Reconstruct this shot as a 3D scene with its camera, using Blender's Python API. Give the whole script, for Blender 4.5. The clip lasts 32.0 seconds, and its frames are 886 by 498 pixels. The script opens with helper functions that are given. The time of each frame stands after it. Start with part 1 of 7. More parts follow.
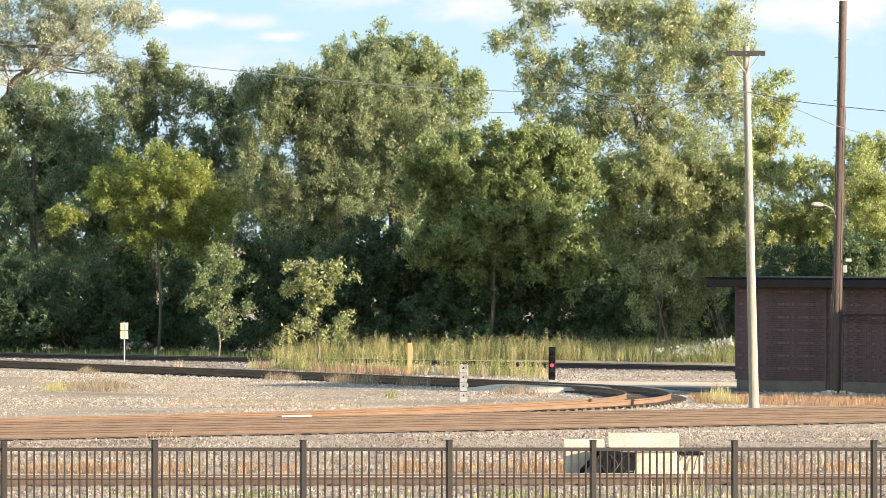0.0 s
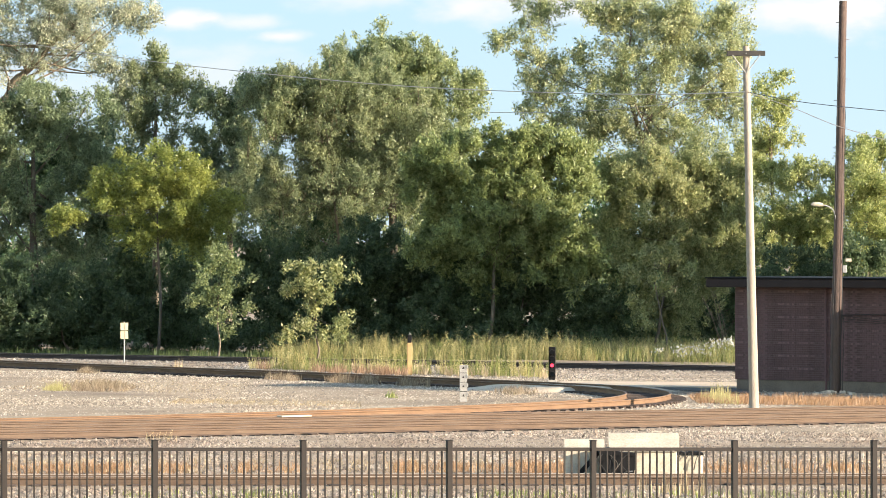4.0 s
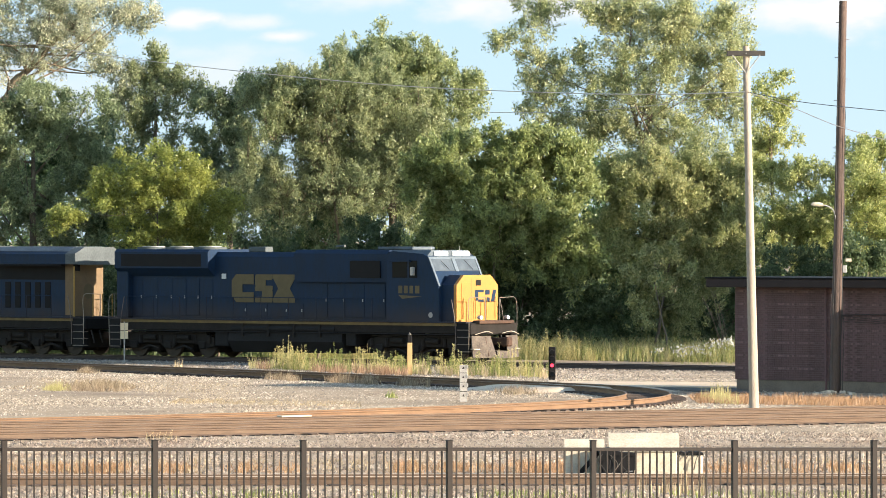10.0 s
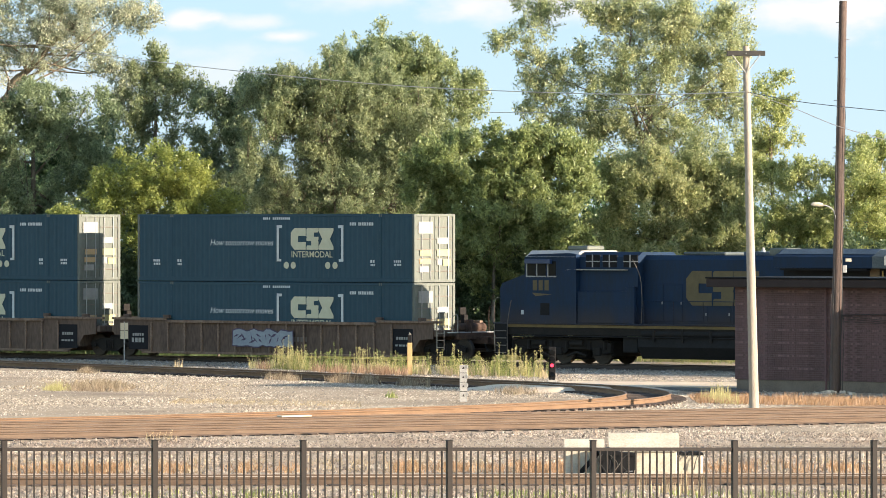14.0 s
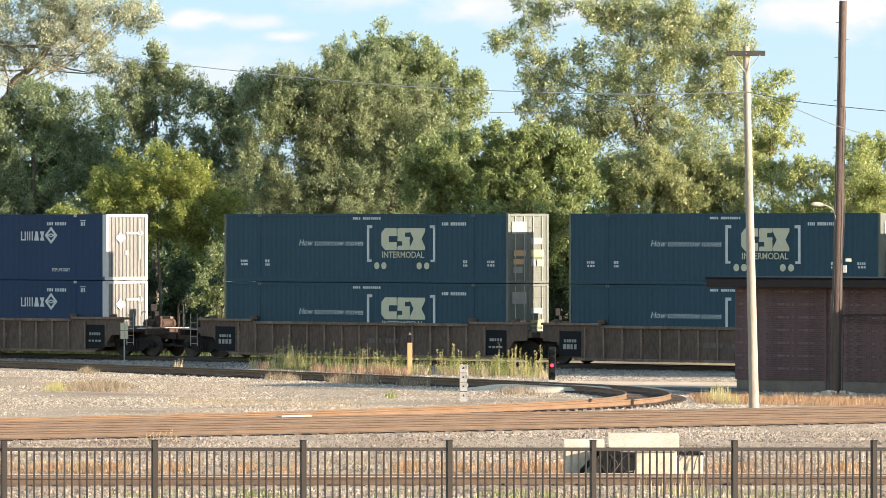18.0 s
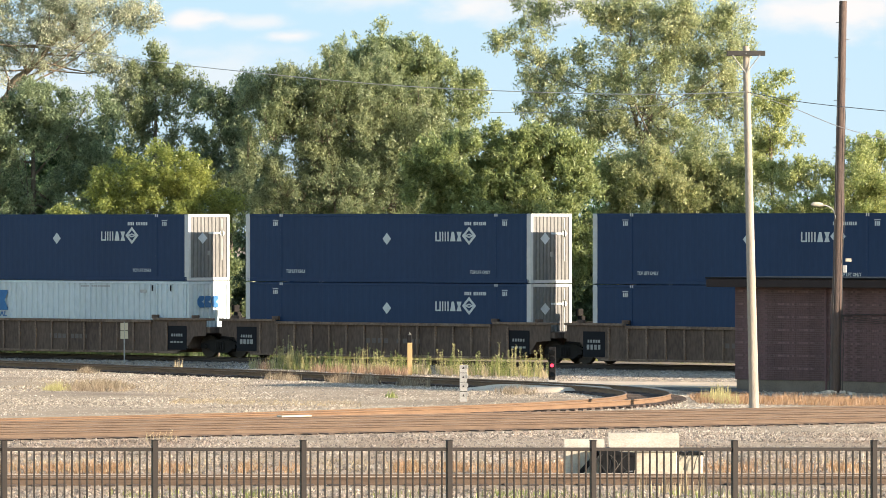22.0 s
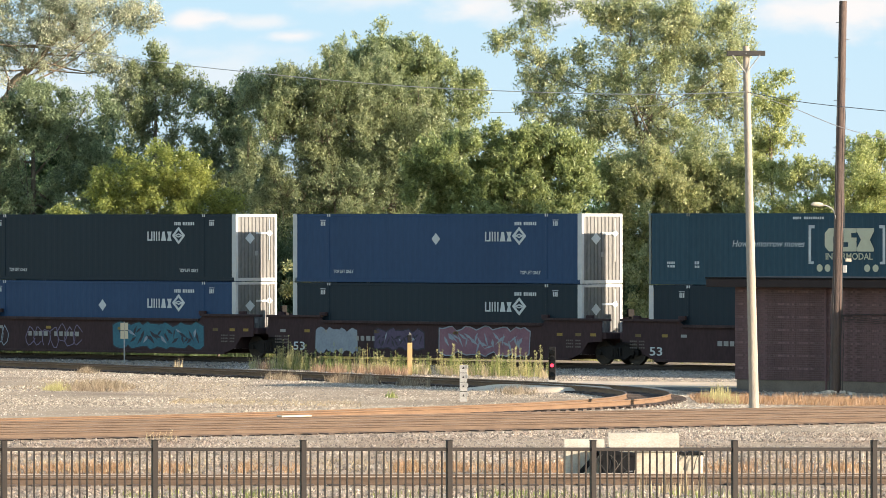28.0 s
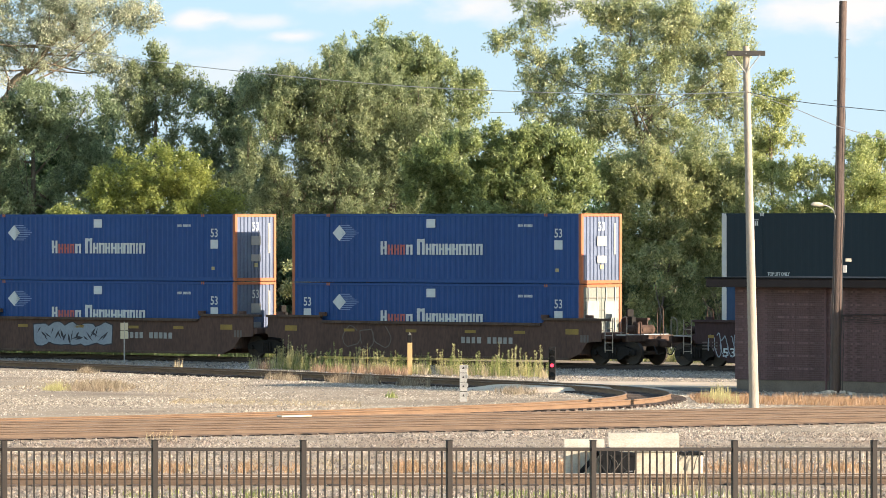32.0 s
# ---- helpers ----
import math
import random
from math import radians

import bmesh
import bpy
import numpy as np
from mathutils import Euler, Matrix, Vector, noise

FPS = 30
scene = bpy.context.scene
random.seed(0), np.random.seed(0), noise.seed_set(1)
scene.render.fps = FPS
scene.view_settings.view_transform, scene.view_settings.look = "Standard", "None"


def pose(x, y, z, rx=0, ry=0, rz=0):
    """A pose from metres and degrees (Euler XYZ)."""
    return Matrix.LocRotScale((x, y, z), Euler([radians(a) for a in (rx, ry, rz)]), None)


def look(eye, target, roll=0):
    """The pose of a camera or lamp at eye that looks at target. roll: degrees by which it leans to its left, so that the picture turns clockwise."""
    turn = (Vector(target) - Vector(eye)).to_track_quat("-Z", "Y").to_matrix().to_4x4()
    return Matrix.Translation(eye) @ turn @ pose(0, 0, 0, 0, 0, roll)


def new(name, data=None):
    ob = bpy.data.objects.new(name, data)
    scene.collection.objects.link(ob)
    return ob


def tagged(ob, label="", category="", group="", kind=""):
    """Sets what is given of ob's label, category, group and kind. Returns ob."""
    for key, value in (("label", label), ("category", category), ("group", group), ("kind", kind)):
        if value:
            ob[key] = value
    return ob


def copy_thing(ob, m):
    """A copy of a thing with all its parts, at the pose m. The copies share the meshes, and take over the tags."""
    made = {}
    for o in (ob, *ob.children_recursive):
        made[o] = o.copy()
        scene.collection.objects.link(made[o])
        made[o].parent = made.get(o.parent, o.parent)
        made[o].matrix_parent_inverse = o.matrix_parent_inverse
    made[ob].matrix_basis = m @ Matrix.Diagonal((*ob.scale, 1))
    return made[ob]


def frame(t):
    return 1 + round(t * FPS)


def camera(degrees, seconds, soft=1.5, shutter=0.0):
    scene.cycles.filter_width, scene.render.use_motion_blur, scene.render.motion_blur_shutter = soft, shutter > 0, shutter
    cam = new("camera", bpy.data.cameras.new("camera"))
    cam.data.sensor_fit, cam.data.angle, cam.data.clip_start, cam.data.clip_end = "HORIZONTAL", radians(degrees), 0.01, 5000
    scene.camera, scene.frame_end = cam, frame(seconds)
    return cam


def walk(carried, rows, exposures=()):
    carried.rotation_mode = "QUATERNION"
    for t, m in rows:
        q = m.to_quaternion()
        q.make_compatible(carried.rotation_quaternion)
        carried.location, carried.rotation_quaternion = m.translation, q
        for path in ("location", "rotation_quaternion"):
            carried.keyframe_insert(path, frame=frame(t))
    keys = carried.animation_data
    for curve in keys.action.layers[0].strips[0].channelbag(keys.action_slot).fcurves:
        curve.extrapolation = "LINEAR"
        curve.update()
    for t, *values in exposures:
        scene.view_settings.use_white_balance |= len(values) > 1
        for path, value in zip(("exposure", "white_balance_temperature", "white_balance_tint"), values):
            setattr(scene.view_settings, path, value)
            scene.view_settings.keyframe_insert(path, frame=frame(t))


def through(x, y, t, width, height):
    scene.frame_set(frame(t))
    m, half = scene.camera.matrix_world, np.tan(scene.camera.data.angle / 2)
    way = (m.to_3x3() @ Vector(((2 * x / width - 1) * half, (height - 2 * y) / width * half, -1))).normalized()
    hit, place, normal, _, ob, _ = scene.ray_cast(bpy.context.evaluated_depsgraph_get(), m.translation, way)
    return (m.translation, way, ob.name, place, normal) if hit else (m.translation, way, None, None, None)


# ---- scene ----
F_PX, HORIZON, EYE = 11806.76, 400.82, 5.657      # lens constant, level line, camera height over the rails
cam = camera(7.598, 32.0, soft=0.5)
CAM_POSE = look((0, 0, EYE), (0, 1000, EYE - 1000 * (441 - HORIZON) / F_PX))
walk(cam, [(0, CAM_POSE), (32, CAM_POSE)], exposures=((0, 1.76), (19, 1.74), (25, 1.63), (32, 1.71)))

# ---- world, sun ----
SUN_DIR = Vector((0.948, -0.438, 0.228)).normalized()
world = bpy.data.worlds.new("world")
scene.world = world
world.use_nodes = True
wn = world.node_tree
sky = wn.nodes.new("ShaderNodeTexSky")
sky.sky_type, sky.sun_disc = "NISHITA", False
sky.dust_density, sky.ozone_density = 0.3, 1.0
sky.sun_elevation = math.asin(SUN_DIR.z)
sky.sun_rotation = math.atan2(SUN_DIR.x, SUN_DIR.y)
wn.links.new(sky.outputs[0], wn.nodes["Background"].inputs[0])
wn.nodes["Background"].inputs[1].default_value = 0.117
sun_data = bpy.data.lights.new("sun", "SUN")
sun_data.energy, sun_data.angle, sun_data.color = 5.0, radians(0.55), (1.0, 0.85, 0.68)
sun = new("sun", sun_data)
sun.matrix_world = look(SUN_DIR * 100, (0, 0, 0))


# ---- places ----
def at_px(px, py, z=0.0):
    """The place at height z that the eye sees in that direction."""
    d = F_PX * (EYE - z) / (py - HORIZON)
    return Vector(((px - 784) / F_PX * d, d, z))


def at_depth(px, py, d):
    return Vector(((px - 784) / F_PX * d, d, EYE - (py - HORIZON) / F_PX * d))


# ---- mesh helpers ----
class Shape:
    """Collects vertices and faces; smooth faces are marked."""

    def __init__(self):
        self.v, self.f, self.s = [], [], []

    def add(self, verts, faces, smooth=False):
        k = len(self.v)
        self.v.extend(tuple(p) for p in verts)
        self.f.extend(tuple(i + k for i in f) for f in faces)
        self.s.extend([smooth] * len(faces))
        return self

    def box(self, x0, x1, y0, y1, z0, z1, c=0.0):
        """A box with chamfered edges of width c."""
        lo, hi = (x0, y0, z0), (x1, y1, z1)
        if c <= 0:
            p = [(a, b, d) for a in (x0, x1) for b in (y0, y1) for d in (z0, z1)]
            return self.add(p, [(0, 1, 3, 2), (4, 6, 7, 5), (0, 4, 5, 1), (2, 3, 7, 6), (0, 2, 6, 4), (1, 5, 7, 3)])
        idx, p = {}, []
        for a in (0, 1):
            for b in (0, 1):
                for d in (0, 1):
                    for ax in range(3):
                        q = [(lo[i], hi[i])[k] for i, k in enumerate((a, b, d))]
                        for i, k in enumerate((a, b, d)):
                            if i != ax:
                                q[i] += c if k == 0 else -c
                        idx[a, b, d, ax] = len(p)
                        p.append(q)
        faces = []
        for ax in range(3):
            o = [i for i in range(3) if i != ax]
            for k in (0, 1):
                ring = []
                for m, n in ((0, 0), (1, 0), (1, 1), (0, 1)):
                    t = [0, 0, 0]
                    t[ax], t[o[0]], t[o[1]] = k, m, n
                    ring.append(idx[(*t, ax)])
                faces.append(tuple(ring))
            for m in (0, 1):
                for n in (0, 1):
                    t0, t1 = [0, 0, 0], [0, 0, 0]
                    t0[o[0]] = t1[o[0]] = m
                    t0[o[1]] = t1[o[1]] = n
                    t1[ax] = 1
                    faces.append((idx[(*t0, o[0])], idx[(*t1, o[0])], idx[(*t1, o[1])], idx[(*t0, o[1])]))
        for a in (0, 1):
            for b in (0, 1):
                for d in (0, 1):
                    faces.append((idx[a, b, d, 0], idx[a, b, d, 1], idx[a, b, d, 2]))
        return self.add(p, faces)

    def prism(self, poly, axis, a, b):
        """A flat outline pushed from a to b along an axis; outline pairs are the other two axes in order."""
        n = len(poly)
        o = [i for i in range(3) if i != axis]
        p = []
        for w in (a, b):
            for q in poly:
                t = [0, 0, 0]
                t[axis], t[o[0]], t[o[1]] = w, q[0], q[1]
                p.append(t)
        faces = [tuple(range(n)), tuple(range(2 * n - 1, n - 1, -1))]
        faces += [(i, (i + 1) % n, n + (i + 1) % n, n + i) for i in range(n)]
        return self.add(p, faces)

    def tube(self, path, r, n=8, caps=True):
        """A round rod along points; r is one radius or one for each point."""
        path = [Vector(q) for q in path]
        rs = r if isinstance(r, (list, tuple)) else [r] * len(path)
        p, faces = [], []
        for i, q in enumerate(path):
            d = (path[min(i + 1, len(path) - 1)] - path[max(i - 1, 0)]).normalized()
            side = d.cross(Vector((0, 0, 1)) if abs(d.z) < 0.95 else Vector((1, 0, 0))).normalized()
            up = side.cross(d)
            p += [q + rs[i] * (math.cos(t) * side + math.sin(t) * up) for t in (2 * math.pi * k / n for k in range(n))]
            if i:
                faces += [((i - 1) * n + k, (i - 1) * n + (k + 1) % n, i * n + (k + 1) % n, i * n + k) for k in range(n)]
        self.add(p, faces, True)
        if caps:
            self.add([p[k] for k in range(n)], [tuple(range(n))])
            self.add([p[-n + k] for k in range(n)], [tuple(range(n - 1, -1, -1))])
        return self

    def sweep(self, path, profile):
        """A profile (across, up) carried level along points."""
        path = [Vector(q) for q in path]
        n, p, faces = len(profile), [], []
        for i, q in enumerate(path):
            d = path[min(i + 1, len(path) - 1)] - path[max(i - 1, 0)]
            side = Vector((-d.y, d.x, 0)).normalized()
            p += [q + a * side + Vector((0, 0, h)) for a, h in profile]
            if i:
                faces += [((i - 1) * n + k, (i - 1) * n + (k + 1) % n, i * n + (k + 1) % n, i * n + k) for k in range(n)]
        faces += [tuple(range(n)), tuple(range(len(p) - 1, len(p) - n - 1, -1))]
        return self.add(p, faces)

    def mesh(self, name, material=None):
        me = bpy.data.meshes.new(name)
        me.from_pydata(self.v, [], self.f)
        bm = bmesh.new()
        bm.from_mesh(me)
        bmesh.ops.recalc_face_normals(bm, faces=bm.faces)
        bm.to_mesh(me)
        bm.free()
        me.polygons.foreach_set("use_smooth", self.s)
        if material:
            me.materials.append(material)
        return me


def fast_mesh(name, verts, faces, material, smooth=False):
    """A mesh from arrays of triangles or quads."""
    me = bpy.data.meshes.new(name)
    n, k = faces.shape
    me.vertices.add(len(verts))
    me.vertices.foreach_set("co", np.ascontiguousarray(verts, dtype=np.float32).ravel())
    me.loops.add(n * k)
    me.loops.foreach_set("vertex_index", np.ascontiguousarray(faces, dtype=np.int32).ravel())
    me.polygons.add(n)
    me.polygons.foreach_set("loop_start", np.arange(0, n * k, k, dtype=np.int32))
    if smooth:
        me.polygons.foreach_set("use_smooth", np.ones(n, dtype=bool))
    me.update(calc_edges=True)
    me.materials.append(material)
    return me


def thing(name, label, category, m=None, group="", kind=""):
    """An empty that carries a thing's parts."""
    ob = tagged(new(name), label, category, group, kind)
    ob.empty_display_size = 0.2
    if m is not None:
        ob.matrix_basis = m
    return ob


def part(name, shape, material, parent, label="", m=None):
    me = shape.mesh(name, material) if isinstance(shape, Shape) else shape
    ob = new(name, me)
    ob.parent = parent
    if m is not None:
        ob.matrix_basis = m
    return tagged(ob, label, kind="stuff" if name.endswith("_marking") else "")


def solid(name, shape, material, label, category="", kind="", group=""):
    me = shape.mesh(name, material) if isinstance(shape, Shape) else shape
    return tagged(new(name, me), label, category, group, kind)

# ---- materials ----
def mat(name, col, col2=None, rough=0.8, metal=0.0, scale=3.0, fine=40.0, bump=0.0, bump_scale=60.0, island=0.0, rand=0.0, streak=None, coords="Object", spec=0.4, dust=None):
    """A painted or natural surface: two colours mixed by coarse and fine noise, a bump, and a spread of lightness from piece to piece."""
    m = bpy.data.materials.new(name)
    m.use_nodes = True
    nt = m.node_tree
    b = nt.nodes["Principled BSDF"]
    b.inputs["Roughness"].default_value = rough
    b.inputs["Metallic"].default_value = metal
    b.inputs["Specular IOR Level"].default_value = spec
    tc = nt.nodes.new("ShaderNodeTexCoord")
    src = tc.outputs["Object"]
    if coords == "World":
        src = nt.nodes.new("ShaderNodeNewGeometry").outputs["Position"]
    if streak:
        mp = nt.nodes.new("ShaderNodeMapping")
        mp.inputs["Scale"].default_value = streak
        nt.links.new(src, mp.inputs[0])
        src = mp.outputs[0]
    n1 = nt.nodes.new("ShaderNodeTexNoise")
    n1.inputs["Scale"].default_value, n1.inputs["Detail"].default_value = scale, 5
    n2 = nt.nodes.new("ShaderNodeTexNoise")
    n2.inputs["Scale"].default_value, n2.inputs["Detail"].default_value = fine, 3
    nt.links.new(src, n1.inputs[0])
    nt.links.new(src, n2.inputs[0])
    add = nt.nodes.new("ShaderNodeMath")
    add.operation = "ADD"
    nt.links.new(n1.outputs[0], add.inputs[0])
    nt.links.new(n2.outputs[0], add.inputs[1])
    ramp = nt.nodes.new("ShaderNodeMapRange")
    ramp.inputs[1].default_value, ramp.inputs[2].default_value = 0.75, 1.25
    nt.links.new(add.outputs[0], ramp.inputs[0])
    mix = nt.nodes.new("ShaderNodeMix")
    mix.data_type = "RGBA"
    col2 = col2 or tuple(c * 0.75 for c in col)
    mix.inputs[6].default_value, mix.inputs[7].default_value = (*col, 1), (*col2, 1)
    nt.links.new(ramp.outputs[0], mix.inputs[0])
    out = mix.outputs[2]
    if island or rand:
        src2 = nt.nodes.new("ShaderNodeNewGeometry").outputs["Random Per Island"] if island else nt.nodes.new("ShaderNodeObjectInfo").outputs["Random"]
        k = island or rand
        r = nt.nodes.new("ShaderNodeMapRange")
        r.inputs[3].default_value, r.inputs[4].default_value = 1 - k, 1 + k
        nt.links.new(src2, r.inputs[0])
        hsv = nt.nodes.new("ShaderNodeHueSaturation")
        nt.links.new(r.outputs[0], hsv.inputs["Value"])
        nt.links.new(out, hsv.inputs["Color"])
        out = hsv.outputs[0]
    if dust:
        # dirt thrown up from the track, thinning out with height in uneven streaks
        sep = nt.nodes.new("ShaderNodeSeparateXYZ")
        nt.links.new(tc.outputs["Object"], sep.inputs[0])
        fade = nt.nodes.new("ShaderNodeMapRange")
        fade.inputs[1].default_value, fade.inputs[2].default_value, fade.inputs[3].default_value, fade.inputs[4].default_value = dust[0], dust[1], 1.1, 0.0
        nt.links.new(sep.outputs[2], fade.inputs[0])
        worn = nt.nodes.new("ShaderNodeMath")
        worn.operation, worn.use_clamp = "MULTIPLY", True
        nt.links.new(fade.outputs[0], worn.inputs[0])
        nt.links.new(n1.outputs[0], worn.inputs[1])
        dirty = nt.nodes.new("ShaderNodeMix")
        dirty.data_type = "RGBA"
        dirty.inputs[7].default_value = (*dust[2], 1)
        nt.links.new(worn.outputs[0], dirty.inputs[0])
        nt.links.new(out, dirty.inputs[6])
        out = dirty.outputs[2]
    nt.links.new(out, b.inputs["Base Color"])
    if bump:
        nb = nt.nodes.new("ShaderNodeTexNoise")
        nb.inputs["Scale"].default_value, nb.inputs["Detail"].default_value = bump_scale, 4
        nt.links.new(src, nb.inputs[0])
        bp = nt.nodes.new("ShaderNodeBump")
        bp.inputs["Strength"].default_value, bp.inputs["Distance"].default_value = bump, 0.02
        nt.links.new(nb.outputs[0], bp.inputs["Height"])
        nt.links.new(bp.outputs[0], b.inputs["Normal"])
    return m


def leaf_mat(name, col, col2, spread=0.3, through=0.55):
    """Leaves: two greens from leaf to leaf, some light let through."""
    m = bpy.data.materials.new(name)
    m.use_nodes = True
    nt = m.node_tree
    b = nt.nodes["Principled BSDF"]
    b.inputs["Roughness"].default_value = 0.42
    b.inputs["Specular IOR Level"].default_value = 0.45
    g = nt.nodes.new("ShaderNodeNewGeometry")
    mix = nt.nodes.new("ShaderNodeMix")
    mix.data_type = "RGBA"
    mix.inputs[6].default_value, mix.inputs[7].default_value = (*col, 1), (*col2, 1)
    nz = nt.nodes.new("ShaderNodeTexNoise")
    nz.inputs["Scale"].default_value = 0.35
    nt.links.new(g.outputs["Position"], nz.inputs[0])
    add = nt.nodes.new("ShaderNodeMath")
    add.operation = "MULTIPLY_ADD"
    nt.links.new(nz.outputs[0], add.inputs[0])
    add.inputs[1].default_value = 1.6
    add.inputs[2].default_value = -0.8
    add2 = nt.nodes.new("ShaderNodeMath")
    add2.operation, add2.use_clamp = "ADD", True
    nt.links.new(g.outputs["Random Per Island"], add2.inputs[0])
    nt.links.new(add.outputs[0], add2.inputs[1])
    nt.links.new(add2.outputs[0], mix.inputs[0])
    hsv = nt.nodes.new("ShaderNodeHueSaturation")
    r = nt.nodes.new("ShaderNodeMapRange")
    r.inputs[3].default_value, r.inputs[4].default_value = 1 - spread, 1 + spread
    nt.links.new(g.outputs["Random Per Island"], r.inputs[0])
    nt.links.new(r.outputs[0], hsv.inputs["Value"])
    nt.links.new(mix.outputs[2], hsv.inputs["Color"])
    nt.links.new(hsv.outputs[0], b.inputs["Base Color"])
    tr = nt.nodes.new("ShaderNodeBsdfTranslucent")
    nt.links.new(hsv.outputs[0], tr.inputs[0])
    sh = nt.nodes.new("ShaderNodeMixShader")
    sh.inputs[0].default_value = through
    nt.links.new(b.outputs[0], sh.inputs[1])
    nt.links.new(tr.outputs[0], sh.inputs[2])
    nt.links.new(sh.outputs[0], nt.nodes["Material Output"].inputs[0])
    return m


def glow_mat(name, col, strength):
    m = bpy.data.materials.new(name)
    m.use_nodes = True
    b = m.node_tree.nodes["Principled BSDF"]
    b.inputs["Base Color"].default_value = (*col, 1)
    b.inputs["Emission Color"].default_value = (*col, 1)
    b.inputs["Emission Strength"].default_value = strength
    return m


GRAVEL = mat("ballast_gravel", (0.40, 0.31, 0.21), (0.215, 0.155, 0.10), 0.95, scale=0.3, fine=14, bump=1.0, bump_scale=24, coords="World")
STONE = mat("ballast_stone", (0.52, 0.445, 0.345), (0.31, 0.245, 0.175), 0.9, scale=0.2, fine=6, island=0.65, coords="World")
STONE_RUST = mat("rusty_ballast_stone", (0.40, 0.335, 0.265), (0.22, 0.155, 0.108), 0.9, scale=0.3, fine=6, island=0.65, coords="World")
RAIL_RUST = mat("rusty_rail_steel", (0.122, 0.084, 0.058), (0.076, 0.050, 0.035), 0.9, scale=1.5, fine=30, bump=0.2, streak=(1, 1, 6))
CURVE_RUST = mat("orange_rusty_rail", (0.170, 0.104, 0.060), (0.105, 0.062, 0.036), 0.9, scale=1.5, fine=30, bump=0.2, streak=(1, 1, 6))
STONE_GREY = mat("grey_brown_ballast_stone", (0.36, 0.315, 0.265), (0.19, 0.150, 0.112), 0.9, scale=0.3, fine=6, island=0.6, coords="World")
RUST_HEAD = mat("brown_rail_head", (0.145, 0.112, 0.086), (0.105, 0.077, 0.058), 0.7, 0.0, scale=2, fine=20)
RAIL_BRIGHT = mat("polished_rail_head", (0.40, 0.35, 0.30), (0.30, 0.25, 0.21), 0.5, 0.1, scale=2, fine=20)
RAIL_DARK = mat("dark_rail_steel", (0.055, 0.038, 0.030), (0.034, 0.025, 0.022), 0.75, scale=1.5, fine=30)
RAIL_HEAD = mat("worn_rail_head", (0.34, 0.28, 0.23), (0.25, 0.19, 0.14), 0.5, 0.3, scale=2, fine=20)
TIE = mat("weathered_tie", (0.085, 0.060, 0.045), (0.045, 0.034, 0.028), 0.95, scale=3, fine=40, rand=0.4, bump=0.5)
BRICK = mat("dark_brown_brick", (0.122, 0.070, 0.070), (0.088, 0.052, 0.053), 0.9, scale=6, fine=50, island=0.24, bump=0.4, coords="World")
BRICK_HEAD = mat("pale_header_brick", (0.150, 0.094, 0.091), (0.102, 0.063, 0.062), 0.9, scale=6, fine=50, island=0.32, coords="World")
FOOTING = mat("dirty_concrete_footing", (0.18, 0.147, 0.118), (0.115, 0.092, 0.074), 0.95, scale=1.5, fine=25, bump=0.3, coords="World")
MORTAR = mat("dark_mortar", (0.150, 0.104, 0.098), None, 0.95, scale=8, fine=60)
ROOF_TRIM = mat("dark_roof_fascia", (0.04186, 0.0314, 0.0299), None, 0.85, scale=2, fine=20, spec=0.15)
CONCRETE = mat("weathered_concrete", (0.30, 0.285, 0.26), (0.21, 0.195, 0.175), 0.95, scale=1.5, fine=25, bump=0.3, coords="World")
# asphalt with the building's shadow put into its dark colour
SHADOW_ASPHALT = mat("pale_worn_asphalt", (0.105, 0.092, 0.080), (0.065, 0.057, 0.050), 0.95, scale=1.2, fine=40, bump=0.4, coords="World")
POLE_PALE = mat("pale_weathered_pole", (0.34, 0.298, 0.250), (0.235, 0.20, 0.16), 0.9, scale=2, fine=25, streak=(6, 6, 0.25), bump=0.5)
POLE_DARK = mat("dark_creosoted_pole", (0.112, 0.077, 0.064), (0.050, 0.036, 0.031), 0.85, scale=2, fine=25, streak=(6, 6, 0.25), bump=0.6)
BLACK_CABLE = mat("black_cable", (0.02, 0.02, 0.02), None, 0.6)
WIRE = mat("grey_wire", (0.11, 0.11, 0.115), None, 0.6, 0.0)
WIRE_PALE = mat("pale_aluminium_wire", (0.50, 0.48, 0.44), None, 0.6, 0.0)
FENCE = mat("dark_bronze_fence_paint", (0.018, 0.0135, 0.011), (0.012, 0.009, 0.008), 0.6, scale=3, fine=60, spec=0.2)
WHITE_PAINT = mat("chalky_white_paint", (0.459, 0.4165, 0.34), (0.323, 0.2805, 0.221), 0.8, scale=3, fine=25)
GREY_METAL = mat("grey_metal", (0.35, 0.35, 0.34), (0.25, 0.25, 0.25), 0.5, 0.3)
SIGN_YELLOW = mat("pale_yellow_sign", (0.60, 0.52, 0.36), (0.50, 0.43, 0.29), 0.6)
BLACK = mat("black_paint", (0.009, 0.009, 0.010), None, 0.75, spec=0.15)
POST_TAN = mat("tan_post", (0.44, 0.30, 0.14), (0.33, 0.22, 0.10), 0.85, scale=3, fine=30)
BARK = mat("grey_brown_bark", (0.16, 0.13, 0.10), (0.08, 0.065, 0.05), 0.95, scale=2, fine=20, bump=0.6)
BARK_PALE = mat("pale_bark", (0.24, 0.19, 0.13), (0.13, 0.10, 0.07), 0.95, scale=2, fine=20, bump=0.6)
HINGE = mat("grimy_hinge_steel", (0.15, 0.13, 0.11), None, 0.8)
RED_LAMP = glow_mat("red_signal_light", (1.0, 0.04, 0.08), 1.1)

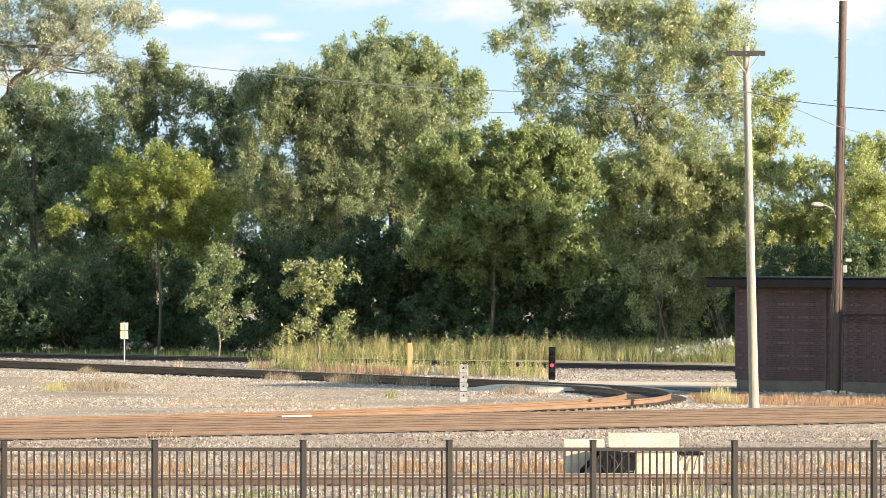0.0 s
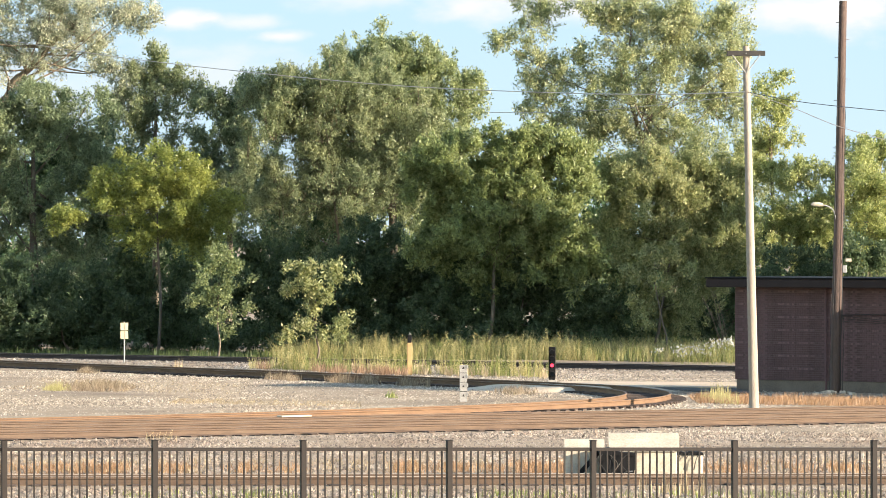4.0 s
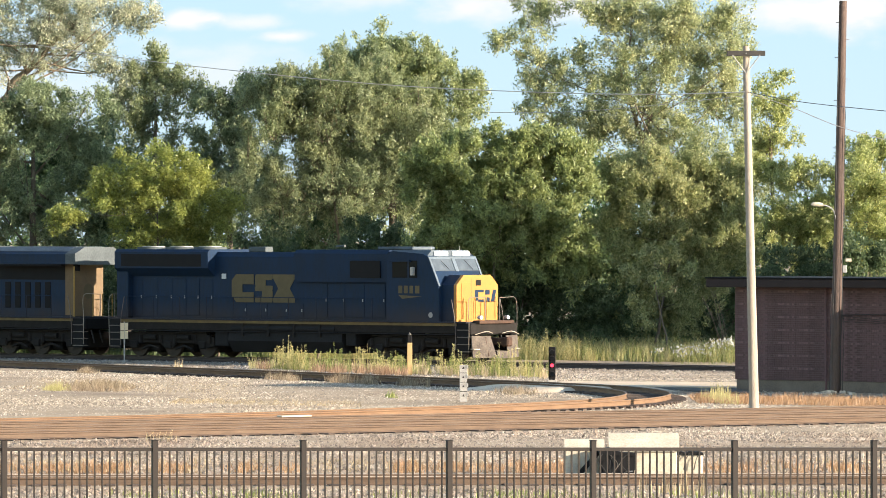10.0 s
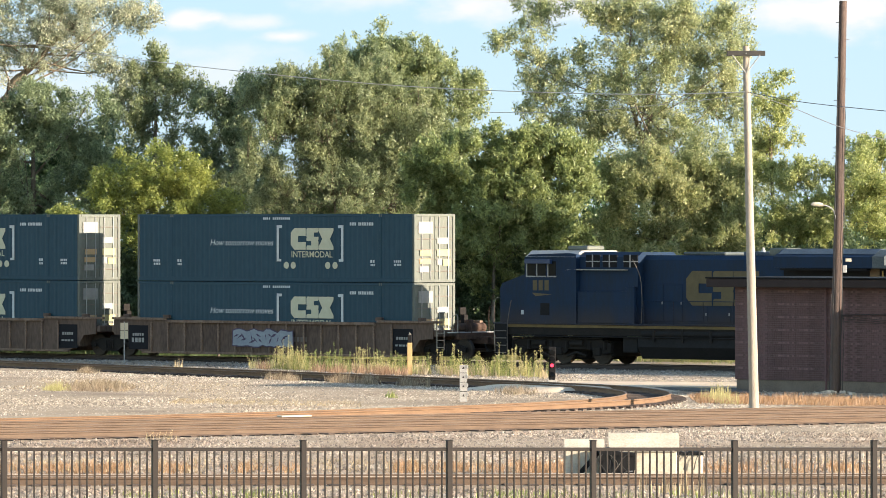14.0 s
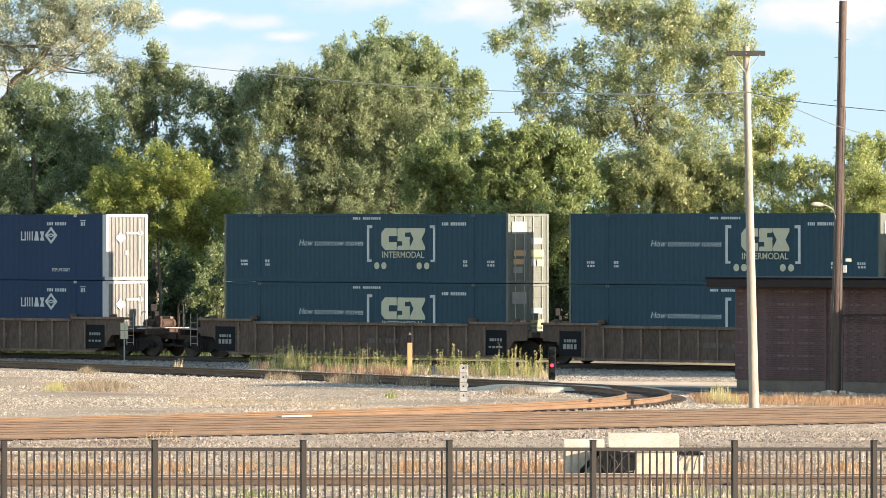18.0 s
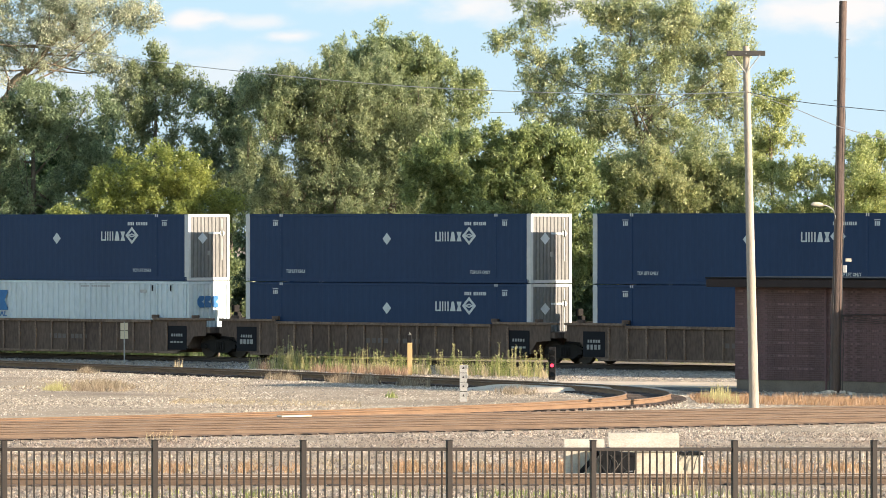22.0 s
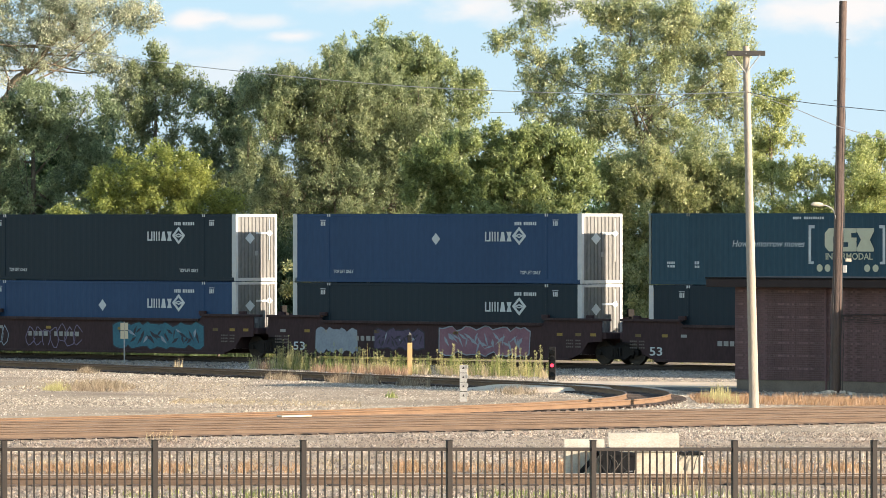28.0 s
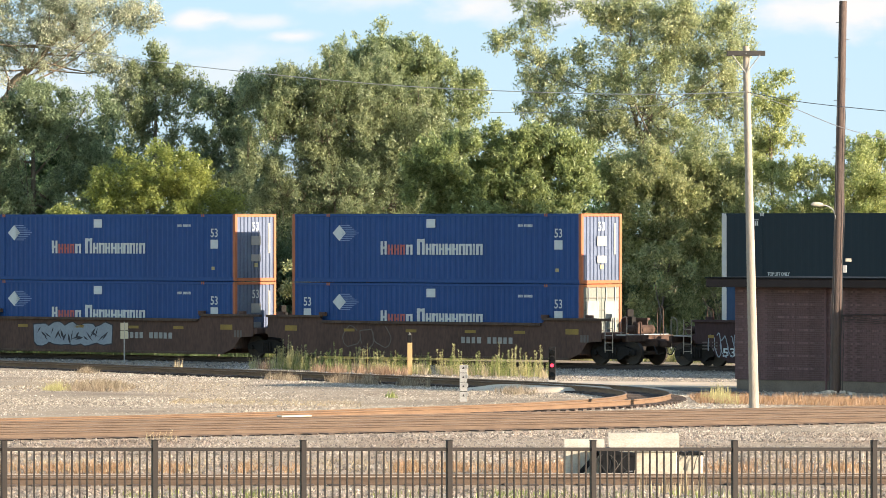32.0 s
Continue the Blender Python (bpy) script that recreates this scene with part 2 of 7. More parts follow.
# ---- lettering ----
def text_mesh(words, height, material, bold=0.0, shear=0.0):
    """Words in the built-in font as a thin mesh, lower left at the origin, upright in the x-z plane, facing -y."""
    cu = bpy.data.curves.new("text", "FONT")
    cu.body, cu.size, cu.extrude, cu.offset, cu.shear = words, height / 0.7, 0.002, bold, shear
    cu.resolution_u = 3
    ob = new("text", cu)
    deps = bpy.context.evaluated_depsgraph_get()
    me = bpy.data.meshes.new_from_object(ob.evaluated_get(deps))
    bpy.data.objects.remove(ob)
    me.transform(pose(0, 0, 0, 90, 0, 0))
    me.materials.clear()
    me.materials.append(material)
    return me


def stretched(me, width):
    """Scales a text mesh along x to a width."""
    xs = [v.co.x for v in me.vertices]
    k = width / (max(xs) - min(xs))
    me.transform(Matrix.Translation((-min(xs) * k, 0, 0)) @ Matrix.Diagonal((k, 1, 1, 1)))
    return me


PRINT_WHITE = mat("white_lettering", (0.486, 0.5198, 0.5265), (0.3915, 0.4253, 0.432), 0.6)
PRINT_CREAM = mat("cream_lettering", (0.459, 0.4523, 0.3307), (0.3915, 0.378, 0.27), 0.6)
PRINT_BLUE = mat("blue_lettering", (0.012, 0.12, 0.30), None, 0.6)
TEXT = {
    "slogan": stretched(text_mesh("How tomorrow moves", 0.26, PRINT_WHITE, 0.0, 0.25), 3.7),
    "intermodal": stretched(text_mesh("INTERMODAL", 0.26, PRINT_CREAM, 0.004), 2.36),
    "intermodal_blue": stretched(text_mesh("INTERMODAL", 0.22, PRINT_BLUE, 0.004), 2.4),
    "top_lift": stretched(text_mesh("TOP LIFT ONLY", 0.14, PRINT_WHITE, 0.004), 1.12),
    "length": stretched(text_mesh("53", 0.36, PRINT_WHITE, 0.006), 0.42),
    "car_length": stretched(text_mesh("53", 0.34, PRINT_WHITE, 0.004), 0.66),
}

# ---- ground ----
GROUND = -0.24
TURN = math.radians(41.515)
AHEAD = Vector((math.cos(TURN), -math.sin(TURN), 0))      # the way the train goes
BEYOND = Vector((math.sin(TURN), math.cos(TURN), 0))      # across the train's track, away from the eye
TRACK_MID = Vector((0, 278.368, 0)) + 1.295 * BEYOND
YARD = Vector((0.841, 0.541, 0)).normalized()             # the way of the three yard tracks


def ground_sheet():
    """One sheet, fine near the tracks and coarse out to the horizon."""
    xs = [-3000, -800, -250, -100] + [-60 + 2 * i for i in range(61)] + [100, 250, 800, 3000]
    ys = [-600, -100, 40, 90, 110, 125, 135] + [140 + 1.5 * i for i in range(134)] + [360, 420, 600, 1200, 4000]
    v, f = [], []
    for y in ys:
        for x in xs:
            z = GROUND + 0.05 * noise.noise((x * 0.13, y * 0.13, 3.1)) + 0.025 * noise.noise((x * 0.6, y * 0.6, 7.7))
            if y < 125:
                z += min(0.55, (125 - y) * 0.03)
            v.append((x, y, z))
    w = len(xs)
    for j in range(len(ys) - 1):
        for i in range(w - 1):
            f.append((j * w + i, j * w + i + 1, (j + 1) * w + i + 1, (j + 1) * w + i))
    s = Shape()
    s.add(v, f, True)
    return solid("ground", s, GRAVEL, "pale gravel railway yard ground with dry dirt patches", "ground", "structure")


ground_sheet()


# ---- tracks ----
RAIL_PROFILE = [(-0.07, -0.17), (0.07, -0.17), (0.07, -0.155), (0.012, -0.135), (0.010, -0.045), (0.036, -0.03), (0.036, -0.006), (0.028, 0),
                (-0.028, 0), (-0.036, -0.006), (-0.036, -0.03), (-0.010, -0.045), (-0.012, -0.135), (-0.07, -0.155)]


def smooth_path(points, steps=10):
    pts = [Vector(p) for p in points]
    out = []
    for i in range(len(pts) - 1):
        a, b, c, d = pts[max(i - 1, 0)], pts[i], pts[i + 1], pts[min(i + 2, len(pts) - 1)]
        for k in range(steps):
            t = k / steps
            out.append(0.5 * ((2 * b) + (c - a) * t + (2 * a - 5 * b + 4 * c - d) * t * t + (3 * b - a - 3 * c + d) * t ** 3))
    out.append(pts[-1])
    return out


def offset_path(path, off):
    out = []
    for i, q in enumerate(path):
        d = path[min(i + 1, len(path) - 1)] - path[max(i - 1, 0)]
        out.append(q + off * Vector((-d.y, d.x, 0)).normalized())
    return out


tie_mesh = Shape().box(-0.115, 0.115, -1.3, 1.3, -0.18, 0, 0.012).mesh("tie", TIE)


def track(name, path, label, rail_mat, head_mat, bed=True, tall=1.0, worn=0.0):
    """Two rails on ties in a bed of ballast."""
    t = thing(name, label, "railway track", group="railway tracks", kind="structure")
    for off in (-0.7525, 0.7525):
        r = part("rail", Shape().sweep(offset_path(path, off), [(x, z * tall) for x, z in RAIL_PROFILE]), rail_mat, t)
        part("rail_head", Shape().sweep(offset_path(path, off), [(-0.027 - worn * 0.4, 0.0 - worn), (0.027 + worn * 0.4, 0.0 - worn), (0.024 + worn * 0.4, 0.004), (-0.024 - worn * 0.4, 0.004)]), head_mat, r, "worn bright running surface")
    if bed:
        s = Shape().sweep(path, [(-2.6, GROUND - 0.1), (2.6, GROUND - 0.1), (1.6, -0.2), (-1.6, -0.2)])
        part("ballast_bed", s, GRAVEL, t)
    acc, k = 0.0, 0
    for a, b in zip(path, path[1:]):
        d = b - a
        while acc < d.length and k < 290:
            q = a + d * (acc / d.length)
            part("tie", tie_mesh, None, t, m=pose(q.x, q.y, -0.172 + 0.01 * random.uniform(-1, 1), 0, 0, math.degrees(math.atan2(d.y, d.x)) + random.uniform(-1, 1)))
            acc += 0.56
            k += 1
        acc -= d.length
    return t


def line(mid, way, a, b, n=40):
    return [mid + way * (a + (b - a) * i / n) for i in range(n + 1)]


track("main_track", line(TRACK_MID, AHEAD, -75, 70), "main track with dark rails on pale ballast", RAIL_DARK, RAIL_HEAD)
track("near_track", line(Vector((0, 151.7, 0)), Vector((1, 0.036, 0)).normalized(), -40, 40), "rusty siding track behind the fence", RAIL_RUST, RAIL_BRIGHT, tall=1.5, worn=0.02)
YARD_AT = [Vector((0, 190.2 + (0.75 + 4.0 * k) / YARD.x, 0)) for k in range(3)]
for q in YARD_AT:
    track("yard_track", line(q, YARD, -60, 60), "rust-brown yard track side by side with others", RAIL_RUST, RUST_HEAD)
WYE = smooth_path([(-60, 350, 0), (-32, 302.5, 0), (-18.6, 280, 0), (-5.6, 258, 0), (0.4, 247.0, 0), (3.5, 241.2, 0), (5.7, 236.2, 0), (6.75, 231, 0), (6.95, 226, 0), (6.3, 221, 0), (4.9, 216.8, 0),
                   (2.3, 212, 0), (-1.0, 207.6, 0), (-7, 200.8, 0), (-20, 190.2, 0), (-40, 176.5, 0)], 12)
track("curved_track", WYE, "sharply curved rusty connecting track", CURVE_RUST, RUST_HEAD, bed=False, tall=1.2)


# ---- loose ballast ----
def stones(name, n, area, size, material, label, seed, bare=-9):
    """Broken stones lying on the ground of an area given by a function of two random numbers."""
    rng = np.random.default_rng(seed)
    c = area(rng.random(n), rng.random(n))
    # fewer stones where dirt shows through
    p = np.sin(c[:, 0] * 0.55 + 1.3 * np.sin(c[:, 1] * 0.21 + seed)) + np.sin(c[:, 0] * 0.23 - c[:, 1] * 0.17) + 0.8 * np.sin(c[:, 0] * 1.3 + c[:, 1] * 0.4)
    c = c[p + rng.normal(0, 0.5, n) > bare]
    n = len(c)
    r = size * rng.lognormal(-0.25, 0.35, (n, 1))
    base = np.array([(1, 0, -0.7), (-1, 0, -0.7), (0, 1, -0.7), (0, -1, -0.7), (0, 0, 1)], float)
    tri = np.array([(0, 2, 4), (2, 1, 4), (1, 3, 4), (3, 0, 4)])
    jit = rng.uniform(0.6, 1.2, (n, 5, 1)) * base[None] + rng.uniform(-0.35, 0.35, (n, 5, 3))
    a = rng.uniform(0, 6.283, n)
    ca, sa = np.cos(a)[:, None], np.sin(a)[:, None]
    x, y = jit[:, :, 0] * ca - jit[:, :, 1] * sa, jit[:, :, 0] * sa + jit[:, :, 1] * ca
    v = np.stack([x, y, jit[:, :, 2] * rng.uniform(0.42, 0.85, (n, 1))], 2) * r[:, :, None] + c[:, None, :]
    f = (tri[None] + 5 * np.arange(n)[:, None, None]).reshape(-1, 3)
    return solid(name, fast_mesh(name, v.reshape(-1, 3), f, material), None, label, "gravel", "stuff")


def band(y0, y1, half, z):
    def area(a, b):
        y = y0 + (y1 - y0) * b
        x = (a * 2 - 1) * half * y / 250
        return np.stack([x, y, np.full_like(x, z)], 1)
    return area


def along(mid, way, half_len, w0, w1, z):
    out = Vector((-way.y, way.x, 0))

    def area(a, b):
        s, w = (a * 2 - 1) * half_len, w0 + (w1 - w0) * b
        return np.stack([mid.x + way.x * s + out.x * w, mid.y + way.y * s + out.y * w, np.full_like(s, z)], 1)
    return area


stones("loose_gravel", 128000, band(186, 272, 21, GROUND + 0.010), 0.035, STONE, "pale loose gravel over the yard", 11, -2.4)
stones("near_gravel", 58000, band(138, 190, 20, GROUND + 0.020), 0.042, STONE_RUST, "rust-tinged crushed stone beside the near track", 12)
stones("main_ballast", 15000, along(TRACK_MID, AHEAD, 45, -2.3, 2.3, -0.19), 0.06, STONE_GREY, "crushed stone ballast of the main track", 13)

stones("yard_ballast", 26000, along(YARD_AT[1], YARD, 42, -7.2, 7.2, -0.20), 0.042, STONE_RUST, "rust-stained crushed stone round the yard tracks", 15)
stones("verge_ballast", 14000, along(TRACK_MID, AHEAD, 42, -14, -2.2, GROUND + 0.02), 0.05, STONE_GREY, "brownish gravel between the main and the curved track", 14)

# ---- sky behind all ----
CLOUDS = ((-97, 83, 14, 5, 1.0), (-72, 82, 16, 4, 0.7), (-57, 77, 14, 3, 1.0), (-85, 62, 46, 16, 0.5), (40, 92, 60, 14, 0.9), (150, 88, 46, 14, 1.0), (-30, 92, 30, 8, 0.6), (-150, 60, 40, 30, 0.4),
          (60, 130, 120, 25, 1.0), (-120, 140, 90, 20, 0.8), (300, 90, 80, 30, 0.8), (-330, 80, 90, 30, 0.8))


def sky_backdrop():
    m = bpy.data.materials.new("evening_sky")
    m.use_nodes = True
    nt = m.node_tree
    nt.nodes.remove(nt.nodes["Principled BSDF"])
    em = nt.nodes.new("ShaderNodeEmission")
    nt.links.new(em.outputs[0], nt.nodes["Material Output"].inputs[0])
    tc = nt.nodes.new("ShaderNodeTexCoord")
    sep = nt.nodes.new("ShaderNodeSeparateXYZ")
    nt.links.new(tc.outputs["Object"], sep.inputs[0])
    grad = nt.nodes.new("ShaderNodeMapRange")
    grad.inputs[1].default_value, grad.inputs[2].default_value = -20, 110
    nt.links.new(sep.outputs[2], grad.inputs[0])
    blue = nt.nodes.new("ShaderNodeMix")
    blue.data_type = "RGBA"
    blue.inputs[6].default_value, blue.inputs[7].default_value = (0.70, 0.85, 0.94, 1), (0.54, 0.78, 0.94, 1)
    nt.links.new(grad.outputs[0], blue.inputs[0])
    # soft clouds: each an oval with a frayed edge (middle x and z, half sizes, weight)
    mp = nt.nodes.new("ShaderNodeMapping")
    mp.inputs["Scale"].default_value = (0.045, 0.045, 0.10)
    nt.links.new(tc.outputs["Object"], mp.inputs[0])
    nz = nt.nodes.new("ShaderNodeTexNoise")
    nz.inputs["Scale"].default_value, nz.inputs["Detail"].default_value = 1.0, 6
    nt.links.new(mp.outputs[0], nz.inputs[0])
    total = None
    for cx, cz, rx, rz, weight in CLOUDS:
        place = nt.nodes.new("ShaderNodeVectorMath")
        place.operation = "SUBTRACT"
        place.inputs[1].default_value = (cx, 0, cz)
        nt.links.new(tc.outputs["Object"], place.inputs[0])
        shrink = nt.nodes.new("ShaderNodeVectorMath")
        shrink.operation = "MULTIPLY"
        shrink.inputs[1].default_value = (1 / rx, 0, 1 / rz)
        nt.links.new(place.outputs[0], shrink.inputs[0])
        far = nt.nodes.new("ShaderNodeVectorMath")
        far.operation = "LENGTH"
        nt.links.new(shrink.outputs[0], far.inputs[0])
        fray = nt.nodes.new("ShaderNodeMath")
        fray.operation = "MULTIPLY_ADD"
        nt.links.new(nz.outputs[0], fray.inputs[0])
        fray.inputs[1].default_value = -1.9
        nt.links.new(far.outputs["Value"], fray.inputs[2])
        soft = nt.nodes.new("ShaderNodeMapRange")
        soft.interpolation_type = "SMOOTHSTEP"
        soft.inputs[1].default_value, soft.inputs[2].default_value, soft.inputs[3].default_value, soft.inputs[4].default_value = 0.15, -0.9, 0.0, weight
        nt.links.new(fray.outputs[0], soft.inputs[0])
        if total is None:
            total = soft
        else:
            add = nt.nodes.new("ShaderNodeMath")
            nt.links.new(total.outputs[0], add.inputs[0])
            nt.links.new(soft.outputs[0], add.inputs[1])
            total = add
    ramp = nt.nodes.new("ShaderNodeClamp")
    nt.links.new(total.outputs[0], ramp.inputs[0])
    mix = nt.nodes.new("ShaderNodeMix")
    mix.data_type = "RGBA"
    mix.inputs[7].default_value = (0.95, 0.92, 0.91, 1)
    nt.links.new(ramp.outputs[0], mix.inputs[0])
    nt.links.new(blue.outputs[2], mix.inputs[6])
    nt.links.new(mix.outputs[2], em.inputs[0])
    em.inputs[1].default_value = 0.332
    s = Shape()
    s.add([(-900, 0, -30), (900, 0, -30), (900, 0, 400), (-900, 0, 400)], [(0, 1, 2, 3)])
    ob = solid("backdrop", s, m, "pale blue evening sky with thin white clouds", "sky", "structure")
    ob.location = (0, 2500, 0)
    return ob


SKY = sky_backdrop()


# ---- brick building ----
def brick_building():
    """Stands square to the main track; local x along its front, y into it."""
    corner = at_px(1301, 692, GROUND)
    b = thing("brick_building", "low dark brown brick building with flat dark roof", "building",
              Matrix.Translation(corner) @ pose(0, 0, 0, 0, 0, -41.515))
    L, D, top = 26.0, 4.4, 3.72
    base = 0.42
    part("foundation", Shape().box(0.03, L - 0.03, 0.03, D, -0.2, base, 0.02), FOOTING, b, "pale concrete footing")
    part("front_wall", Shape().box(0.0, L, 0.012, 0.3, base, top), MORTAR, b)
    part("end_wall", Shape().box(0.012, 0.3, 0.3, D - 0.3, base, top), MORTAR, b)
    part("end_wall", Shape().box(L - 0.3, L - 0.012, 0.3, D - 0.3, base, top), MORTAR, b)
    part("back_wall", Shape().box(0.0, L, D - 0.3, D, base, top), MORTAR, b)
    # bricks: stretcher rows with a header row every sixth
    rows = int((top - base) / 0.0762)
    for r in range(rows):
        s = Shape()
        z = base + r * 0.0762
        header = r % 6 == 5
        step = 0.106 if header else 0.213
        w = step - 0.011
        x = -(step / 2 if r % 2 else 0.0)
        while x < 12.5:
            a, c = max(x, 0.0), x + w
            if c > 0.02:
                p = random.uniform(0, 0.003) + (0.003 if header else 0)
                s.box(a, c, -p, 0.05, z, z + 0.064)
            x += step
        part("brick_course", s, BRICK_HEAD if header else BRICK, b, m=None)
    part("downspout", Shape().tube([(4.2, -0.07, top), (4.2, -0.07, 0.1)], 0.04), BRICK, b)
    part("roof", Shape().box(-0.9, L + 0.6, -0.55, D + 0.3, top, top + 0.30, 0.02), ROOF_TRIM, b, "dark flat roof with deep overhanging fascia")
    part("roof_edge", Shape().box(-0.93, L + 0.63, -0.58, D + 0.33, top + 0.304, top + 0.36, 0.01), BLACK, b, "thin metal drip edge")
    part("conduit", Shape().tube([(4.6, -0.06, 2.75), (6.0, -0.07, 2.78), (12, -0.07, 2.76)], 0.02, 6), BLACK_CABLE, b)
    for i in range(3):
        part("cable", Shape().tube(smooth_path([(4.6, -0.06, 2.75 - 0.1 * i), (8, -0.08, 2.55 - 0.05 * i), (12, -0.06, 2.72 - 0.07 * i)], 6), 0.008, 5), BLACK_CABLE, b)
    return b


brick_building()


# ---- poles ----
CROSSARM = mat("dark_grey_timber", (0.050, 0.047, 0.043), (0.03, 0.028, 0.026), 0.9, scale=3, fine=30)


def pale_pole():
    base = at_px(1335, 723, GROUND)
    d = base.y
    top = at_depth(1320, 82, d)
    h = top.z
    t = thing("utility_pole", "pale weathered wooden utility pole with a crossarm", "utility pole", Matrix.Translation(base))
    dx = top.x - base.x
    part("shaft", Shape().tube([(dx * k / 8, 0, -0.3 + (h + 0.54) * k / 8) for k in range(9)], [0.165 - 0.055 * k / 8 for k in range(9)], 14), POLE_PALE, t)
    part("crossarm", Shape().box(dx - 0.62, dx + 0.62, -0.2, -0.09, h - 0.08, h + 0.09, 0.01), CROSSARM, t, "dark grey timber crossarm")
    for s in (-1, 1):
        part("brace", Shape().tube([(dx + s * 0.45, -0.21, h - 0.05), (dx + s * 0.02, -0.14, h - 0.62)], 0.02, 6), GREY_METAL, t)
    part("bolt", Shape().tube([(dx, -0.24, h), (dx, 0.14, h)], 0.018, 6), GREY_METAL, t)
    return t


def dark_pole():
    base = at_px(1478, 699, GROUND)
    d = base.y
    top = at_depth(1492, 2, d)
    dx, h = top.x - base.x, top.z - GROUND
    t = thing("utility_pole", "dark creosoted pole with climbing pegs, cables and lamp arm", "utility pole", Matrix.Translation(base))

    def on(py):
        """Offset along the leaning shaft at a height."""
        k = (at_depth(1478, py, d).z - GROUND) / h
        return Vector((dx * k, 0, h * k)), 0.19 - 0.055 * k
    part("shaft", Shape().tube([(dx * k / 8, 0, h * k / 8) for k in range(9)], [0.19 - 0.055 * k / 8 for k in range(9)], 14), POLE_DARK, t)
    for i, py in enumerate((40, 70, 102, 140, 178, 225, 262, 300)):
        q, r = on(py)
        s = 1 if i % 2 else -1
        part("peg", Shape().tube([q, q + Vector((s * (r + 0.1), -0.02, 0))], 0.012, 5), GREY_METAL, t)
    for i, (a, b, off) in enumerate(((60, 560, -0.13), (190, 690, 0.15), (240, 690, 0.17), (520, 694, -0.22), (560, 694, 0.24))):
        pts = []
        for k in range(7):
            q, r = on(a + (b - a) * k / 6)
            pts.append(q + Vector((off + 0.02 * math.sin(3 * k + i), -r - 0.012, 0)))
        part("cable", Shape().tube(smooth_path(pts, 4), 0.011, 6), BLACK_CABLE, t)
    q, r = on(388)
    arm = smooth_path([q + Vector((-r * 0.6, -0.1, 0)), q + Vector((-0.2, -0.16, 0.3)), q + Vector((-0.38, -0.2, 0.44)), q + Vector((-0.62, -0.25, 0.5))], 5)
    part("lamp_arm", Shape().tube(arm, 0.022, 8), GREY_METAL, t)
    e = arm[-1]
    part("lamp_head", Shape().tube([e + Vector((0.06, 0, 0)), e + Vector((-0.08, 0, 0.012)), e + Vector((-0.28, -0.01, 0.02)), e + Vector((-0.38, -0.01, 0.0))], [0.05, 0.085, 0.08, 0.03], 10), WHITE_PAINT, t, "pale street-light head")
    q, r = on(478)
    part("junction_box", Shape().box(q.x + r, q.x + r + 0.14, -0.12, 0.05, q.z - 0.1, q.z + 0.16, 0.012), GREY_METAL, t)
    part("camera_housing", Shape().box(q.x + r + 0.08, q.x + r + 0.3, -0.2, -0.06, q.z + 0.28, q.z + 0.4, 0.02), WHITE_PAINT, t, "small white floodlight")
    s = Shape()
    for i in range(70):
        a, rr = random.uniform(0, 6.28), random.uniform(0.1, 0.75)
        z = 0.16 * (1 - rr / 0.8)
        p = Vector((math.cos(a) * rr, math.sin(a) * rr, z))
        s.box(p.x - 0.07, p.x + 0.07, p.y - 0.06, p.y + 0.06, p.z - 0.05, p.z + 0.05, 0.02)
    solid("stone_heap", s, STONE, "small heap of pale stones round the pole foot", "stones", "stuff").location = base
    return t


pale_pole()
dark_pole()


# ---- overhead wires ----
def wire(points, r, label, material=None):
    pts = [at_depth(*p) for p in points]
    return solid("overhead_wire", Shape().tube(smooth_path(pts, 8), r, 5), material or WIRE, label, "wire", group="overhead wires")


wire([(-60, 60, 300), (200, 100, 290), (460, 130, 280), (720, 153, 270), (1000, 165, 255), (1180, 167, 240), (1318, 163, 216)], 0.018, "pale overhead wire sagging between poles", WIRE_PALE)
wire([(1322, 163, 216), (1400, 178, 214), (1480, 188, 212), (1600, 200, 208)], 0.012, "grey overhead wire sagging between poles")
wire([(1322, 164, 216), (1400, 190, 222), (1490, 226, 230), (1620, 262, 240)], 0.012, "grey overhead wire sagging between poles")
wire([(150, 118, 330), (380, 156, 326), (640, 190, 322), (860, 199, 318), (1050, 196, 312), (1318, 170, 300)], 0.014, "thin far wire in front of the trees", WIRE_PALE)


